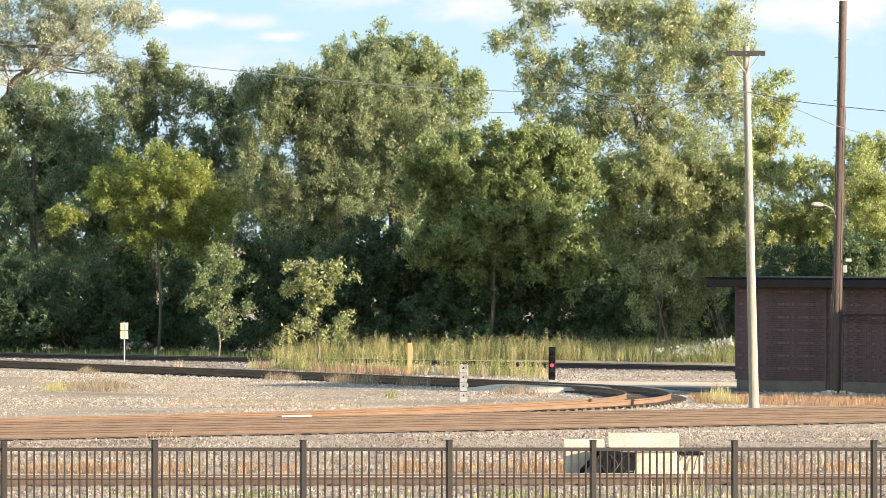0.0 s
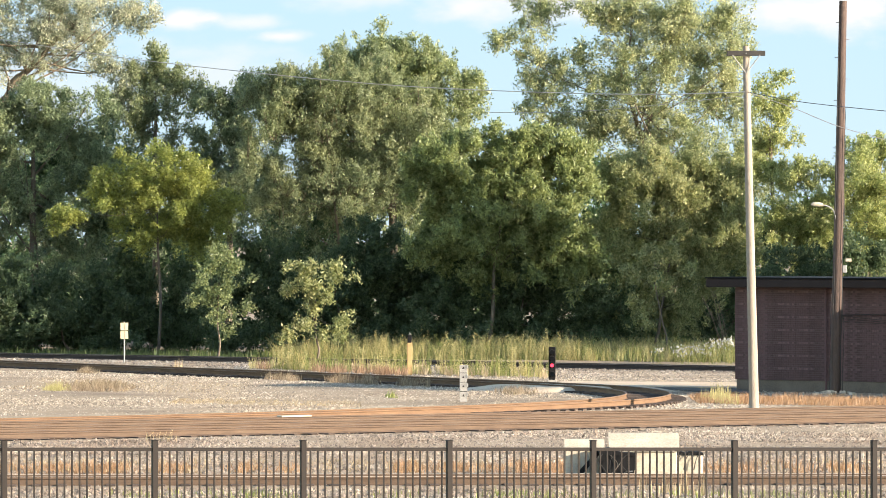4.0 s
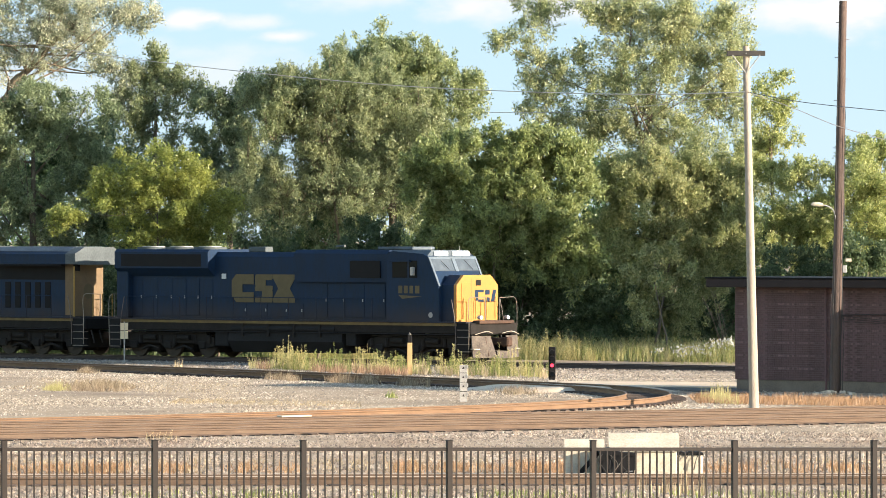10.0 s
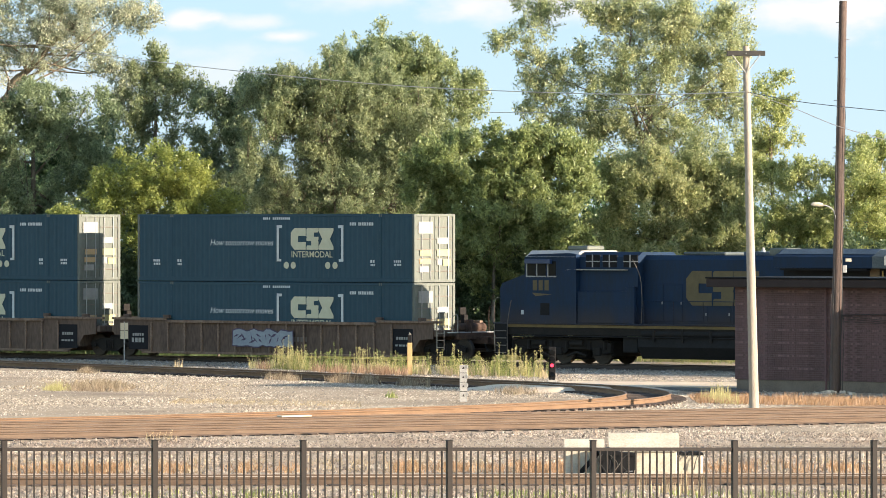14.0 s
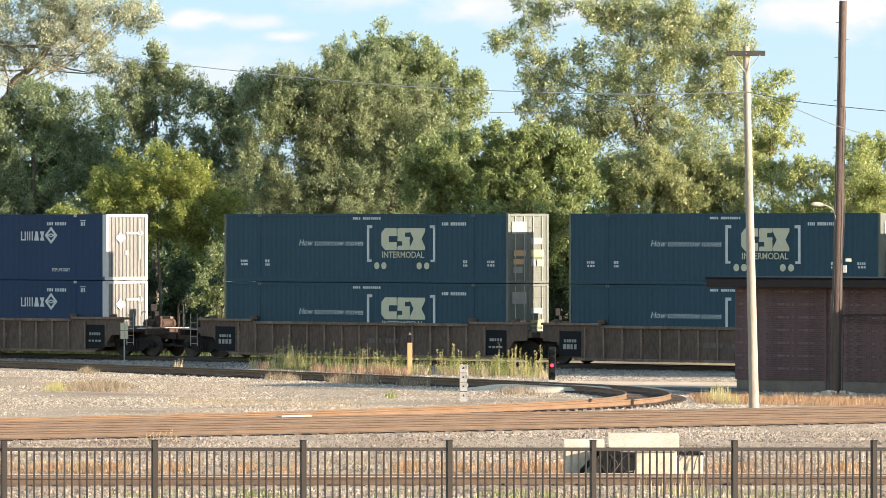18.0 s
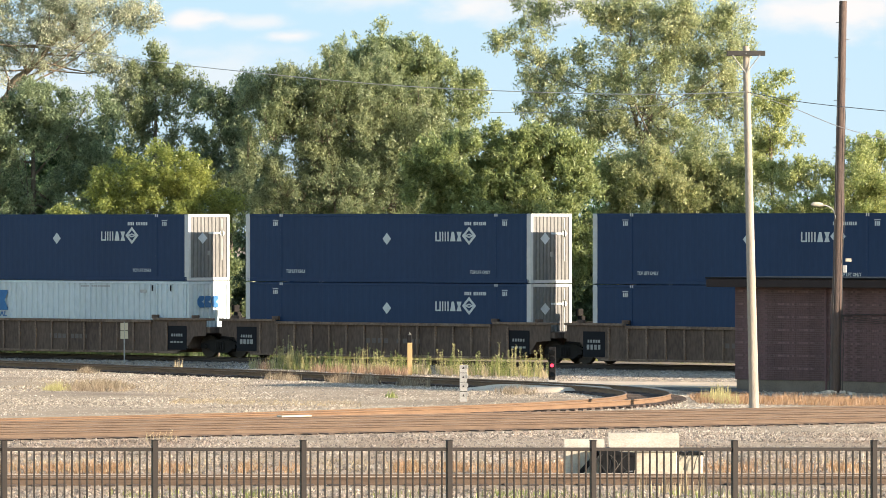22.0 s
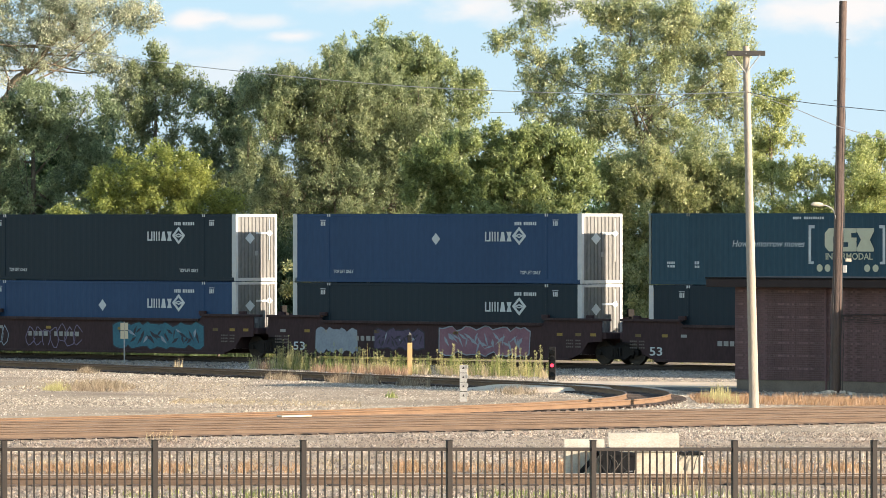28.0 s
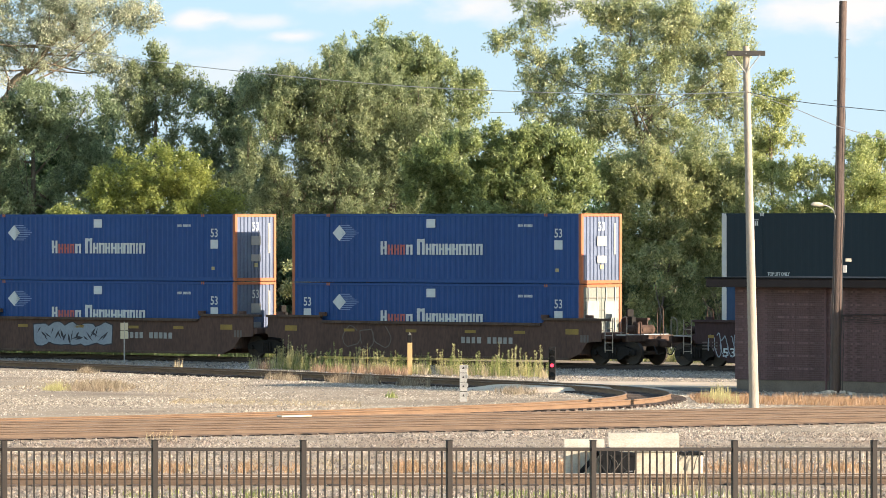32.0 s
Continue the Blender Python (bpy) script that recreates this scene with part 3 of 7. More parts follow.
# ---- fence ----
def fence():
    """Panels of square pickets between posts, on a slightly sloping verge."""
    a = math.radians(20)
    way = Vector((math.cos(a), math.sin(a), 0))
    p3 = Vector(((795 - 784) / F_PX * 105.5, 105.5, 0))
    t = thing("fence", "dark bronze metal picket fence with square posts", "fence")
    turn = pose(0, 0, 0, 0, 0, 20)
    step, n = 2.44, 19

    def top(q):
        return EYE - (789.0 - HORIZON) * q.y / F_PX
    post = Shape().box(-0.044, 0.044, -0.044, 0.044, -2.2, 0.045, 0.004).box(-0.05, 0.05, -0.05, 0.05, 0.045, 0.06, 0.006).mesh("post", FENCE)
    picket = Shape().box(-0.0125, 0.0125, -0.0125, 0.0125, -1.75, 0, 0.002).mesh("picket", FENCE)
    for i in range(-5, 6):
        q = p3 + way * step * i
        z = top(q)
        part("post", post, None, t, m=Matrix.Translation((q.x, q.y, z + 0.03)) @ turn)
        q2 = p3 + way * step * (i + 1)
        slope = math.degrees(math.atan2(top(q2) - z, step))
        mid = (q + q2) / 2
        m = Matrix.Translation((mid.x, mid.y, (z + top(q2)) / 2)) @ turn @ pose(0, 0, 0, 0, -slope, 0)
        for dz in (0.0, -1.6):
            part("rail", Shape().box(-step / 2 + 0.044, step / 2 - 0.044, -0.022, 0.022, dz - 0.085, dz - 0.03, 0.004), FENCE, t, m=m)
        for k in range(n):
            w = q + (q2 - q) * ((k + 1) / (n + 1))
            part("picket", picket, None, t, m=Matrix.Translation((w.x, w.y, top(w) - 0.045)) @ turn)
    return t


fence()


# ---- small trackside things ----
def post_with_cap():
    b = at_px(725, 664, GROUND)
    t = thing("marker_post", "tan wooden post with a dark top and white tip", "post", Matrix.Translation(b))
    part("shaft", Shape().box(-0.1, 0.1, -0.08, 0.08, -0.1, 1.28, 0.015), POST_TAN, t)
    part("sleeve", Shape().box(-0.085, 0.085, -0.075, 0.075, 1.28, 1.58, 0.015), BLACK, t, "dark top section")
    part("cap", Shape().tube([(-0.03, 0, 1.56), (0.0, 0, 1.66), (0.05, 0, 1.6)], [0.05, 0.06, 0.02], 8), WHITE_PAINT, t, "small white reflector")


def mile_marker():
    b = at_px(820, 712, GROUND)
    t = thing("marker_board", "grey upright marker board with four squares", "marker", Matrix.Translation(b))
    part("board", Shape().box(-0.125, 0.125, -0.03, 0.03, -0.1, 1.24, 0.008), GREY_PALE, t)
    for i in range(4):
        z = 0.22 + 0.31 * i
        part("seam", Shape().box(-0.115, 0.125, -0.036, -0.031, z + 0.13, z + 0.15), BLACK, t)
        part("arrow_mark", Shape().prism([(-0.04, z - 0.03), (0.04, z - 0.03), (0.0, z + 0.05)], 1, -0.037, -0.031), BLACK, t)
        part("lug", Shape().box(0.1, 0.16, -0.05, 0.02, z - 0.02, z + 0.1, 0.01), GREY_PALE, t)


def dwarf_signal():
    b = at_px(977, 678, GROUND)
    t = thing("dwarf_signal", "black three-lamp dwarf signal showing one red light", "railway signal", Matrix.Translation(b))
    part("foot", Shape().box(-0.17, 0.17, -0.15, 0.15, -0.1, 0.12, 0.02), CONCRETE, t)
    part("housing", Shape().box(-0.13, 0.13, -0.08, 0.1, 0.12, 1.36, 0.02), BLACK, t)
    for i, z in enumerate((0.34, 0.66, 0.92, 1.16)):
        h = part("hood", Shape().tube([(0, -0.08, z), (0, -0.24, z - 0.01)], [0.105, 0.1], 12, caps=False), BLACK, t)
        part("lens", Shape().tube([(0, -0.09, z), (0, -0.1, z)], 0.085 if z != 0.66 else 0.07, 12), RED_LAMP if z == 0.66 else LENS, h, "lit red lamp" if z == 0.66 else "dark unlit lamp")
    part("junction_box", Shape().box(-0.1, 0.1, 0.1, 0.24, 0.15, 0.5, 0.01), GREY_METAL, t)


def sign():
    b = at_px(220, 643.5, GROUND)
    t = thing("trackside_sign", "pale yellow double sign on a thin post", "sign", Matrix.Translation(b))
    part("post", Shape().tube([(0, 0, -0.1), (0, 0, 1.8)], 0.03, 8), GREY_PALE, t)
    for s in (-1, 1):
        for z in (1.06, 1.42):
            part("plate", Shape().box(min(s * 0.012, s * 0.165), max(s * 0.012, s * 0.165), -0.05, -0.036, z, z + 0.33, 0.003), SIGN_YELLOW, t)


GREY_PALE = mat("pale_grey_paint", (0.34, 0.33, 0.31), (0.23, 0.22, 0.21), 0.7, scale=4, fine=30)
LENS = mat("dark_glass_lens", (0.03, 0.035, 0.05), None, 0.1)
post_with_cap()
mile_marker()
dwarf_signal()
sign()


def relay_boxes():
    d = 156.0
    z0 = GROUND

    def x(px, dd=d):
        return (px - 784) / F_PX * dd

    def z(py, dd=d):
        return EYE - (py - HORIZON) / F_PX * dd
    t = thing("equipment_box", "large white weathered trackside equipment box with slanted lid", "equipment box")
    part("body", Shape().box(x(1080), x(1198), d - 0.1, d + 0.7, z0, z(800), 0.02), WHITE_PAINT, t)
    part("lid", Shape().prism([(d - 0.16, z(799)), (d + 0.76, z(799) + 0.1), (d + 0.76, z(768)), (d + 0.3, z(768))], 0, x(1077), x(1202)), WHITE_PAINT, t, "slanted white lid")
    t = thing("equipment_box", "small white box with a leaning lid", "equipment box")
    part("body", Shape().box(x(1000), x(1068), d, d + 0.5, z0, z(795), 0.02), WHITE_PAINT, t)
    part("lid", Shape().prism([(d - 0.06, z(796)), (d + 0.55, z(796)), (d + 0.5, z(778)), (d + 0.2, z(778))], 0, x(999), x(1070)), WHITE_PAINT, t, "white slanted lid")
    t = thing("battery_box", "black plastic battery box", "box")
    part("body", Shape().prism([(x(1062), z0), (x(1120), z0), (x(1124), z(803)), (x(1060), z(797))], 1, d - 0.75, d - 0.25), BLACK, t)
    part("strap", Shape().tube([(x(1100), d - 0.77, z0), (x(1104), d - 0.77, z(834)), (x(1118), d - 0.77, z(832))], 0.012, 6), GREY_METAL, t)
    rng = random.Random(8)
    for k in range(5):
        a = x(1066 + 11 * k)
        pts = [(a, d - 0.77, z(802)), (a + rng.uniform(-0.2, 0.2), d - 0.8 - 0.05 * rng.random(), z(812 + rng.uniform(0, 14))), (a + rng.uniform(-0.25, 0.25), d - 0.82, z(838 + rng.uniform(0, 8))), (a + rng.uniform(-0.3, 0.3), d - 0.9, z0 + 0.04)]
        part("cable", Shape().tube(smooth_path(pts, 4), 0.008, 5), HINGE if k % 2 else BLACK_CABLE, t)
    part("lid", Shape().prism([(x(1058), z(797)), (x(1075), z(790)), (x(1098), z(799)), (x(1126), z(801)), (x(1124), z(806)), (x(1060), z(803))], 1, d - 0.78, d - 0.22), BLACK, t, "buckled black lid")
    t = thing("wooden_board", "dark board leaning against the white box", "board")
    part("plank", Shape().prism([(x(1012), z0), (x(1022), z0 - 0.02), (x(1064), z(800)), (x(1058), z(795))], 1, d - 0.3, d - 0.16), BLACK, t)
    t = thing("equipment_box", "low white box with grey end straps", "equipment box")
    part("body", Shape().box(x(1186), x(1244), d + 0.1, d + 0.7, z0, z(806), 0.03), WHITE_PAINT, t)
    part("lid", Shape().prism([(x(1183), z(806) + 0.003), (x(1246), z(806) + 0.003), (x(1244), z(802)), (x(1226), z(799)), (x(1214), z(802)), (x(1198), z(797)), (x(1184), z(801))], 1, d + 0.07, d + 0.73), BLACK, t, "buckled dark lid")
    for q in (1194, 1206, 1220, 1238):
        part("wire_end", Shape().tube(smooth_path([(x(q), d + 0.06, z(803)), (x(q - 6), d + 0.02, z(814)), (x(q - 10), d + 0.02, z(832))], 4), 0.012, 5), BLACK_CABLE, t)
    part("strap", Shape().tube([(x(1250), d + 0.3, z0), (x(1252), d + 0.3, z(812)), (x(1246), d + 0.3, z(806))], 0.02, 6), GREY_METAL, t)


relay_boxes()


# ---- pavement by the building, boards on the rails ----
PALE_PATH = mat("pale_worn_path", (0.66, 0.52, 0.37), (0.50, 0.38, 0.26), 0.95, scale=0.8, fine=12, bump=0.4, coords="World")


def path_slab():
    s = Shape()
    pts = [(965, 681), (1000, 674.5), (1330, 677), (1330, 686), (1180, 684.5)]
    up = [tuple(at_px(px, py, GROUND + 0.06)) for px, py in pts]
    n = len(up)
    s.add(up + [(x, y, GROUND - 0.1) for x, y, z in up], [tuple(range(n))] + [(i, (i + 1) % n, n + (i + 1) % n, n + i) for i in range(n)])
    return solid("pavement", s, PALE_PATH, "pale worn concrete path beside the building", "pavement", "structure")


path_slab()


def packed_crossing():
    """Packed gravel that rises over the curved track to just below its rail heads, where the path meets it."""
    mid, fore, out = Vector((4.3, 239.4, 0)), Vector((0.403, -0.915, 0)), Vector((-0.915, -0.403, 0))

    def ease(t):
        t = min(1.0, max(0.0, t))
        return t * t * (3 - 2 * t)
    v, f = [], []
    n, m = 34, 30
    for i in range(n + 1):
        a = -6.0 + 9.2 * i / n
        for j in range(m + 1):
            c = -4.2 + 7.6 * j / m
            q = mid + fore * a + out * c
            rise = ease((a + 6.0) / 3.5) * ease((3.2 - a) / 1.1) * ease((c + 4.2) / 2.2) * ease((3.4 - c) / 2.4)
            v.append((q.x, q.y, GROUND - 0.06 + 0.245 * rise + 0.018 * noise.noise((q.x * 1.7, q.y * 1.7, 0.0))))
    for i in range(n):
        for j in range(m):
            k = i * (m + 1) + j
            f.append((k, k + 1, k + m + 2, k + m + 1))
    return solid("pavement", Shape().add(v, f, True), PALE_PATH, "pale packed gravel crossing over the curved track", "pavement", "structure")


packed_crossing()


# a dark slab laid in the shape of the building's cast shadow
def shadow_strip():
    s = Shape()
    up = [tuple(at_px(px, py, GROUND + 0.05)) for px, py in ((1150, 685.5), (1330, 687), (1345, 697), (1235, 692))]
    s.add(up + [(x, y, GROUND - 0.1) for x, y, z in up], [(0, 1, 2, 3)] + [(i, (i + 1) % 4, 4 + (i + 1) % 4, 4 + i) for i in range(4)])
    return solid("pavement", s, SHADOW_ASPHALT, "asphalt strip coloured dark as the building's shadow", "pavement", "structure")


shadow_strip()


def board(px0, px1, py, label):
    a, b = at_px(px0, py, 0.02), at_px(px1, py - 1.5 * (px1 - px0) / 60, 0.02)
    d = (b - a)
    s = Shape().box(0, d.length, -0.12, 0.12, -0.012, 0.035, 0.008)
    ob = solid("wooden_board", s, WHITE_PAINT, label, "board")
    ob.matrix_basis = Matrix.Translation(a) @ pose(0, 0, 0, 0, 0, math.degrees(math.atan2(d.y, d.x)))


board(494, 548, 738, "short white board lying across the yard rails")
blk = solid("concrete_block", Shape().box(-0.07, 0.07, -0.07, 0.07, 0, 0.17, 0.012), WHITE_PAINT, "small pale block beside the yard track", "block")
blk.location = at_px(1068, 757, GROUND)

# ---- trees ----
LEAF_DARK = leaf_mat("dark_green_leaves", (0.074, 0.128, 0.060), (0.141, 0.205, 0.094))
LEAF_MID = leaf_mat("mid_green_leaves", (0.172, 0.225, 0.098), (0.275, 0.309, 0.146))
LEAF_GREY = leaf_mat("grey_green_leaves", (0.187, 0.234, 0.116), (0.305, 0.327, 0.175))
LEAF_YELLOW = leaf_mat("yellow_green_leaves", (0.215, 0.259, 0.068), (0.314, 0.336, 0.094))
LEAF_SILVER = leaf_mat("silvery_cottonwood_leaves", (0.307, 0.342, 0.229), (0.496, 0.497, 0.363))
LEAF_COTTON = leaf_mat("green_cottonwood_leaves", (0.268, 0.318, 0.152), (0.452, 0.464, 0.262))
LEAF_DUSK = leaf_mat("dull_grey_green_leaves", (0.163, 0.218, 0.115), (0.281, 0.323, 0.177))
# undergrowth green, darkened in the base colour for the shade below the trees
LEAF_SHADE = leaf_mat("deep_green_undergrowth_leaves", (0.076, 0.118, 0.058), (0.128, 0.172, 0.086))
LEAF_OLIVE = leaf_mat("olive_green_leaves", (0.247, 0.291, 0.122), (0.382, 0.384, 0.187))
LEAF_FRESH = leaf_mat("fresh_green_leaves", (0.195, 0.252, 0.096), (0.303, 0.338, 0.139))
LEAF_MAPLE = leaf_mat("dull_maple_leaves", (0.203, 0.257, 0.115), (0.324, 0.358, 0.176))
LEAF_LIGHT = leaf_mat("light_green_leaves", (0.279, 0.334, 0.115), (0.418, 0.432, 0.184))


def leaves(rng, centres, outward, per, spread, size):
    """Folded diamond leaves scattered round clump centres."""
    n = len(centres) * per
    c = np.repeat(centres, per, 0) + rng.normal(0, 1, (n, 3)) * np.repeat(spread, per)[:, None] * np.array([1.15, 1, 0.62])
    o = np.repeat(outward, per, 0)
    nrm = o * 0.35 + rng.normal(0, 0.7, (n, 3)) + np.array([0, 0, 0.35])
    nrm /= np.linalg.norm(nrm, axis=1, keepdims=True)
    t = rng.normal(0, 1, (n, 3)) + np.array([0, 0, -0.5])
    t -= nrm * (t * nrm).sum(1, keepdims=True)
    t /= np.linalg.norm(t, axis=1, keepdims=True)
    b = np.cross(nrm, t)
    s = size * rng.uniform(0.6, 1.35, (n, 1))
    w = s * rng.uniform(0.32, 0.5, (n, 1))
    v = np.stack([c - t * s, c + b * w + nrm * w * 0.35, c + t * s, c - b * w + nrm * w * 0.35], 1)
    k = 4 * np.arange(n)[:, None]
    f = np.concatenate([np.concatenate([k, k + 1, k + 2], 1), np.concatenate([k, k + 2, k + 3], 1)], 1).reshape(-1, 3)
    return v.reshape(-1, 3), f


def shoots(rng, centres, way, length, per, size, fold=False):
    """Leaves set alternately along short leafy shoots; each shoot starts at a centre and grows its own way."""
    m = len(centres)
    n = m * per
    k = np.tile(np.arange(per), m)
    along_it = (k + rng.random(n)) / per
    w = np.repeat(way, per, 0)
    ln = np.repeat(length, per)[:, None]
    c = np.repeat(centres, per, 0) + w * ln * (along_it[:, None] - 0.35) + rng.normal(0, 1, (n, 3)) * (0.05 + 0.15 * ln * (1.1 - along_it[:, None]))
    c[:, 2] -= (0.10 * ln[:, 0] * along_it ** 2)
    t = w * 0.75 + rng.normal(0, 0.62, (n, 3))
    t /= np.linalg.norm(t, axis=1, keepdims=True)
    b = np.cross(t, rng.normal(0, 1, (n, 3)) + np.array([0.25, -0.1, 0.5]))
    b /= np.linalg.norm(b, axis=1, keepdims=True) + 1e-9
    s = size * rng.uniform(0.6, 1.3, (n, 1)) * (1.1 - 0.35 * along_it[:, None])
    q = s * rng.uniform(0.34, 0.52, (n, 1))
    if fold:
        nr = np.cross(b, t)
        v = np.stack([c - t * s, c + b * q + nr * q * 0.35, c + t * s, c - b * q + nr * q * 0.35], 1)
        i = 4 * np.arange(n)[:, None]
        f = np.concatenate([i, i + 1, i + 2, i, i + 2, i + 3], 1).reshape(-1, 3)
    else:
        v = np.stack([c - t * s * 0.8 + b * q, c - t * s * 0.8 - b * q, c + t * s], 1)
        f = np.arange(3 * n).reshape(-1, 3)
    return v.reshape(-1, 3), f


def tree(name, label, d, foot_px, lobes, material, clumps, per=26, size=0.13, spread=0.34, bark=None, trunk=0.22, hollow=0.45, seed=1, limbs=10, ground=GROUND, core=1.1, twigs=0, ragged=4, lift=0.45, full=1.5):
    """A tapered trunk that forks towards the lobes of its crown; lobes are centre and half sizes seen at depth d, and a share of the clumps."""
    rng = np.random.default_rng(seed)
    u = d / F_PX
    t = thing(name, label, "tree" if "shrub" not in name else "shrub", group="trackside trees")
    foot = Vector(((foot_px - 784) * u, d, ground - 0.1))
    lob = []
    for px, py, rx, ry, *_ in lobes:
        c = at_depth(px, py, d)
        lob.append((c, rx * u, min(rx * u, 4.5) * 0.8, ry * u))
    # small lobes on the rim of each large one break up its outline
    for c, rx, ry, rz in list(lob):
        for _ in range(ragged if rx > 0.6 else 1):
            a = rng.uniform(-0.4, 3.54)
            q = rng.uniform(0.22, 0.42)
            lob.append((c + Vector((math.cos(a) * rx * 0.9, rng.uniform(-0.6, 0.3) * ry, math.sin(a) * rz * 0.9)), rx * q * (0.75 if lift > 0.7 else 1.0), ry * q, rz * q * (1.9 if lift > 0.7 else 1.3)))
    area = np.array([l[1] * l[3] for l in lob])
    cs, os_, sp, own = [], [], [], []
    for (c, rx, ry, rz), a in zip(lob, area / area.sum()):
        n = max(8, int(clumps * a))
        k = max(3, n // 5)
        dirs = rng.normal(0, 1, (k, 3))
        dirs /= np.linalg.norm(dirs, axis=1, keepdims=True)
        r = hollow + (1 - hollow) * rng.random(k) ** 0.5
        bumpy = np.array([1 + 0.40 * noise.noise((x * 2.1 + seed, y * 2.1, z * 2.1)) + 0.30 * noise.noise((x * 5 + seed, y * 5, z * 5)) for x, y, z in dirs])
        spray = dirs * (r * bumpy)[:, None] * np.array([rx, ry, rz]) + np.array(c)
        size_of = rng.uniform(0.35, 0.85, k) * min(1.0, 0.45 + 0.25 * min(rx, rz))
        # clumps sit round the middle of their spray
        i = rng.integers(0, k, n)
        out = rng.normal(0, 1, (n, 3)) + np.array([0, 0, 0.25])
        out /= np.linalg.norm(out, axis=1, keepdims=True)
        p = spray[i] + out * (size_of[i] * rng.uniform(0.25, 1.0, n))[:, None] * np.array([1.2, 1.0, 0.9])
        p[:, 2] = np.maximum(p[:, 2], ground + 0.15)
        cs.append(p)
        own.append(np.tile(np.array(c), (n, 1)))
        os_.append(0.7 * out + 0.5 * dirs[i])
        sp.append(spread * rng.uniform(0.5, 1.0, n) * 0.75)
    cs, os_, sp = np.concatenate(cs), np.concatenate(os_), np.concatenate(sp)
    way = 0.55 * os_ + rng.normal(0, 0.35, os_.shape) + np.array([0, 0, lift])
    way /= np.linalg.norm(way, axis=1, keepdims=True)
    v, f = shoots(rng, cs, way, sp * 2.6 + 0.12, int(per * full), size * 0.72, name.endswith(("sapling_tree", "shrub")))
    # inner leaves that close the crown
    m = int(len(cs) * core)
    if m:
        pick = rng.integers(0, len(cs), m)
        mids = np.concatenate(own)[pick]
        inner = cs[pick] + (mids - cs[pick]) * rng.uniform(0.35, 0.9, (m, 1))
        inner[:, 1] += 0.8
        v2, f2 = shoots(rng, inner, way[pick], np.full(m, 0.8), 13, size * 1.12)
        f = np.concatenate([f, f2 + len(v)])
        v = np.concatenate([v, v2])
    v[:, 2] = np.maximum(v[:, 2], ground + 0.02)
    part("crown", fast_mesh("crown", v, f, material), None, t)
    # wood
    mid = sum((l[0] for l in lob), Vector()) / len(lob)
    low = min(l[0].z - l[3] for l in lob[:len(lobes)])
    fork = Vector((foot.x * 0.6 + mid.x * 0.4, d, max(ground + 0.6, low + 0.25 * (mid.z - low))))
    part("trunk", Shape().tube(smooth_path([foot, (foot + fork) / 2 + Vector((0.12, 0, 0)), fork, (fork + mid) / 2, mid], 4),
                               [trunk * (1 - 0.75 * k / 16) for k in range(17)], 8), bark or BARK, t)
    if twigs:
        s = Shape()
        for i in rng.permutation(len(cs))[:twigs]:
            e, o = Vector(cs[i]), Vector(np.concatenate(own)[i])
            b = e + (o - e) * 0.75 + Vector((0, 0, -0.5))
            s.tube([b, (b + e) / 2 + Vector(rng.normal(0, 0.08, 3)), e + Vector((0, -0.15, 0.1))], [0.022, 0.014, 0.006], 4, False)
        tagged(part("twig_spray", s, bark or BARK, t, "fine bare twigs"), kind="stuff")
    order = rng.permutation(len(cs))[:limbs]
    for k, i in enumerate(order):
        e = Vector(cs[i])
        s = fork + (mid - fork) * (k / max(1, limbs))
        bend = (s + e) / 2 + Vector((0, 0, -0.12 * (e - s).length * 0.5))
        part("limb", Shape().tube(smooth_path([s, bend, e], 4), [trunk * 0.2 * (1 - 0.85 * j / 8) for j in range(9)], 6), bark or BARK, t)
    return t


# back row
tree("cottonwood_tree", "tall silvery cottonwood with long bare limbs", 322, -60,
     [(20, 30, 110, 60), (150, 40, 90, 55), (240, 35, 40, 32), (70, 105, 70, 35), (185, 105, 28, 36), (215, 165, 34, 50), (-50, 90, 60, 110)], LEAF_SILVER, 1700, 24, 0.112, 0.34, BARK_PALE, 0.30, 0.2, 21, 20, core=0.05, twigs=60)
tree("maple_tree", "dense dark green maple with ragged top", 318.5, 690,
     [(690, 200, 125, 100), (650, 175, 90, 75), (740, 175, 75, 75), (610, 150, 50, 50), (660, 122, 36, 42), (730, 126, 46, 40), (775, 150, 42, 46), (820, 190, 40, 50), (845, 150, 16, 28), (692, 108, 26, 28), (700, 330, 140, 140)], LEAF_MAPLE, 2000, 28, 0.12, 0.3, BARK, 0.3, 0.3, 22, 12, lift=0.9, ragged=5)
tree("cottonwood_tree", "tall cottonwood with airy pale green crown", 324, 1200,
     [(1110, 80, 85, 85), (1240, 100, 85, 85), (1190, 30, 120, 45), (1150, 190, 110, 80), (1270, 200, 55, 70), (985, 130, 45, 55), (960, 30, 50, 45), (905, 75, 32, 14), (930, 100, 20, 24), (948, 160, 22, 34), (965, 205, 40, 34), (1060, 235, 60, 50), (1230, 300, 120, 80), (1290, 60, 30, 40)],
     LEAF_COTTON, 2750, 26, 0.115, 0.34, BARK_PALE, 0.24, 0.25, 23, 18, core=0.25, twigs=80)
tree("poplar_tree", "slender sunlit yellow-green poplar tree", 318, 1370, [(1375, 175, 30, 42), (1370, 240, 40, 55), (1350, 300, 45, 60)], LEAF_LIGHT, 330, 26, 0.12, 0.24, BARK_PALE, 0.14, 0.25, 24, 5, core=0.2)
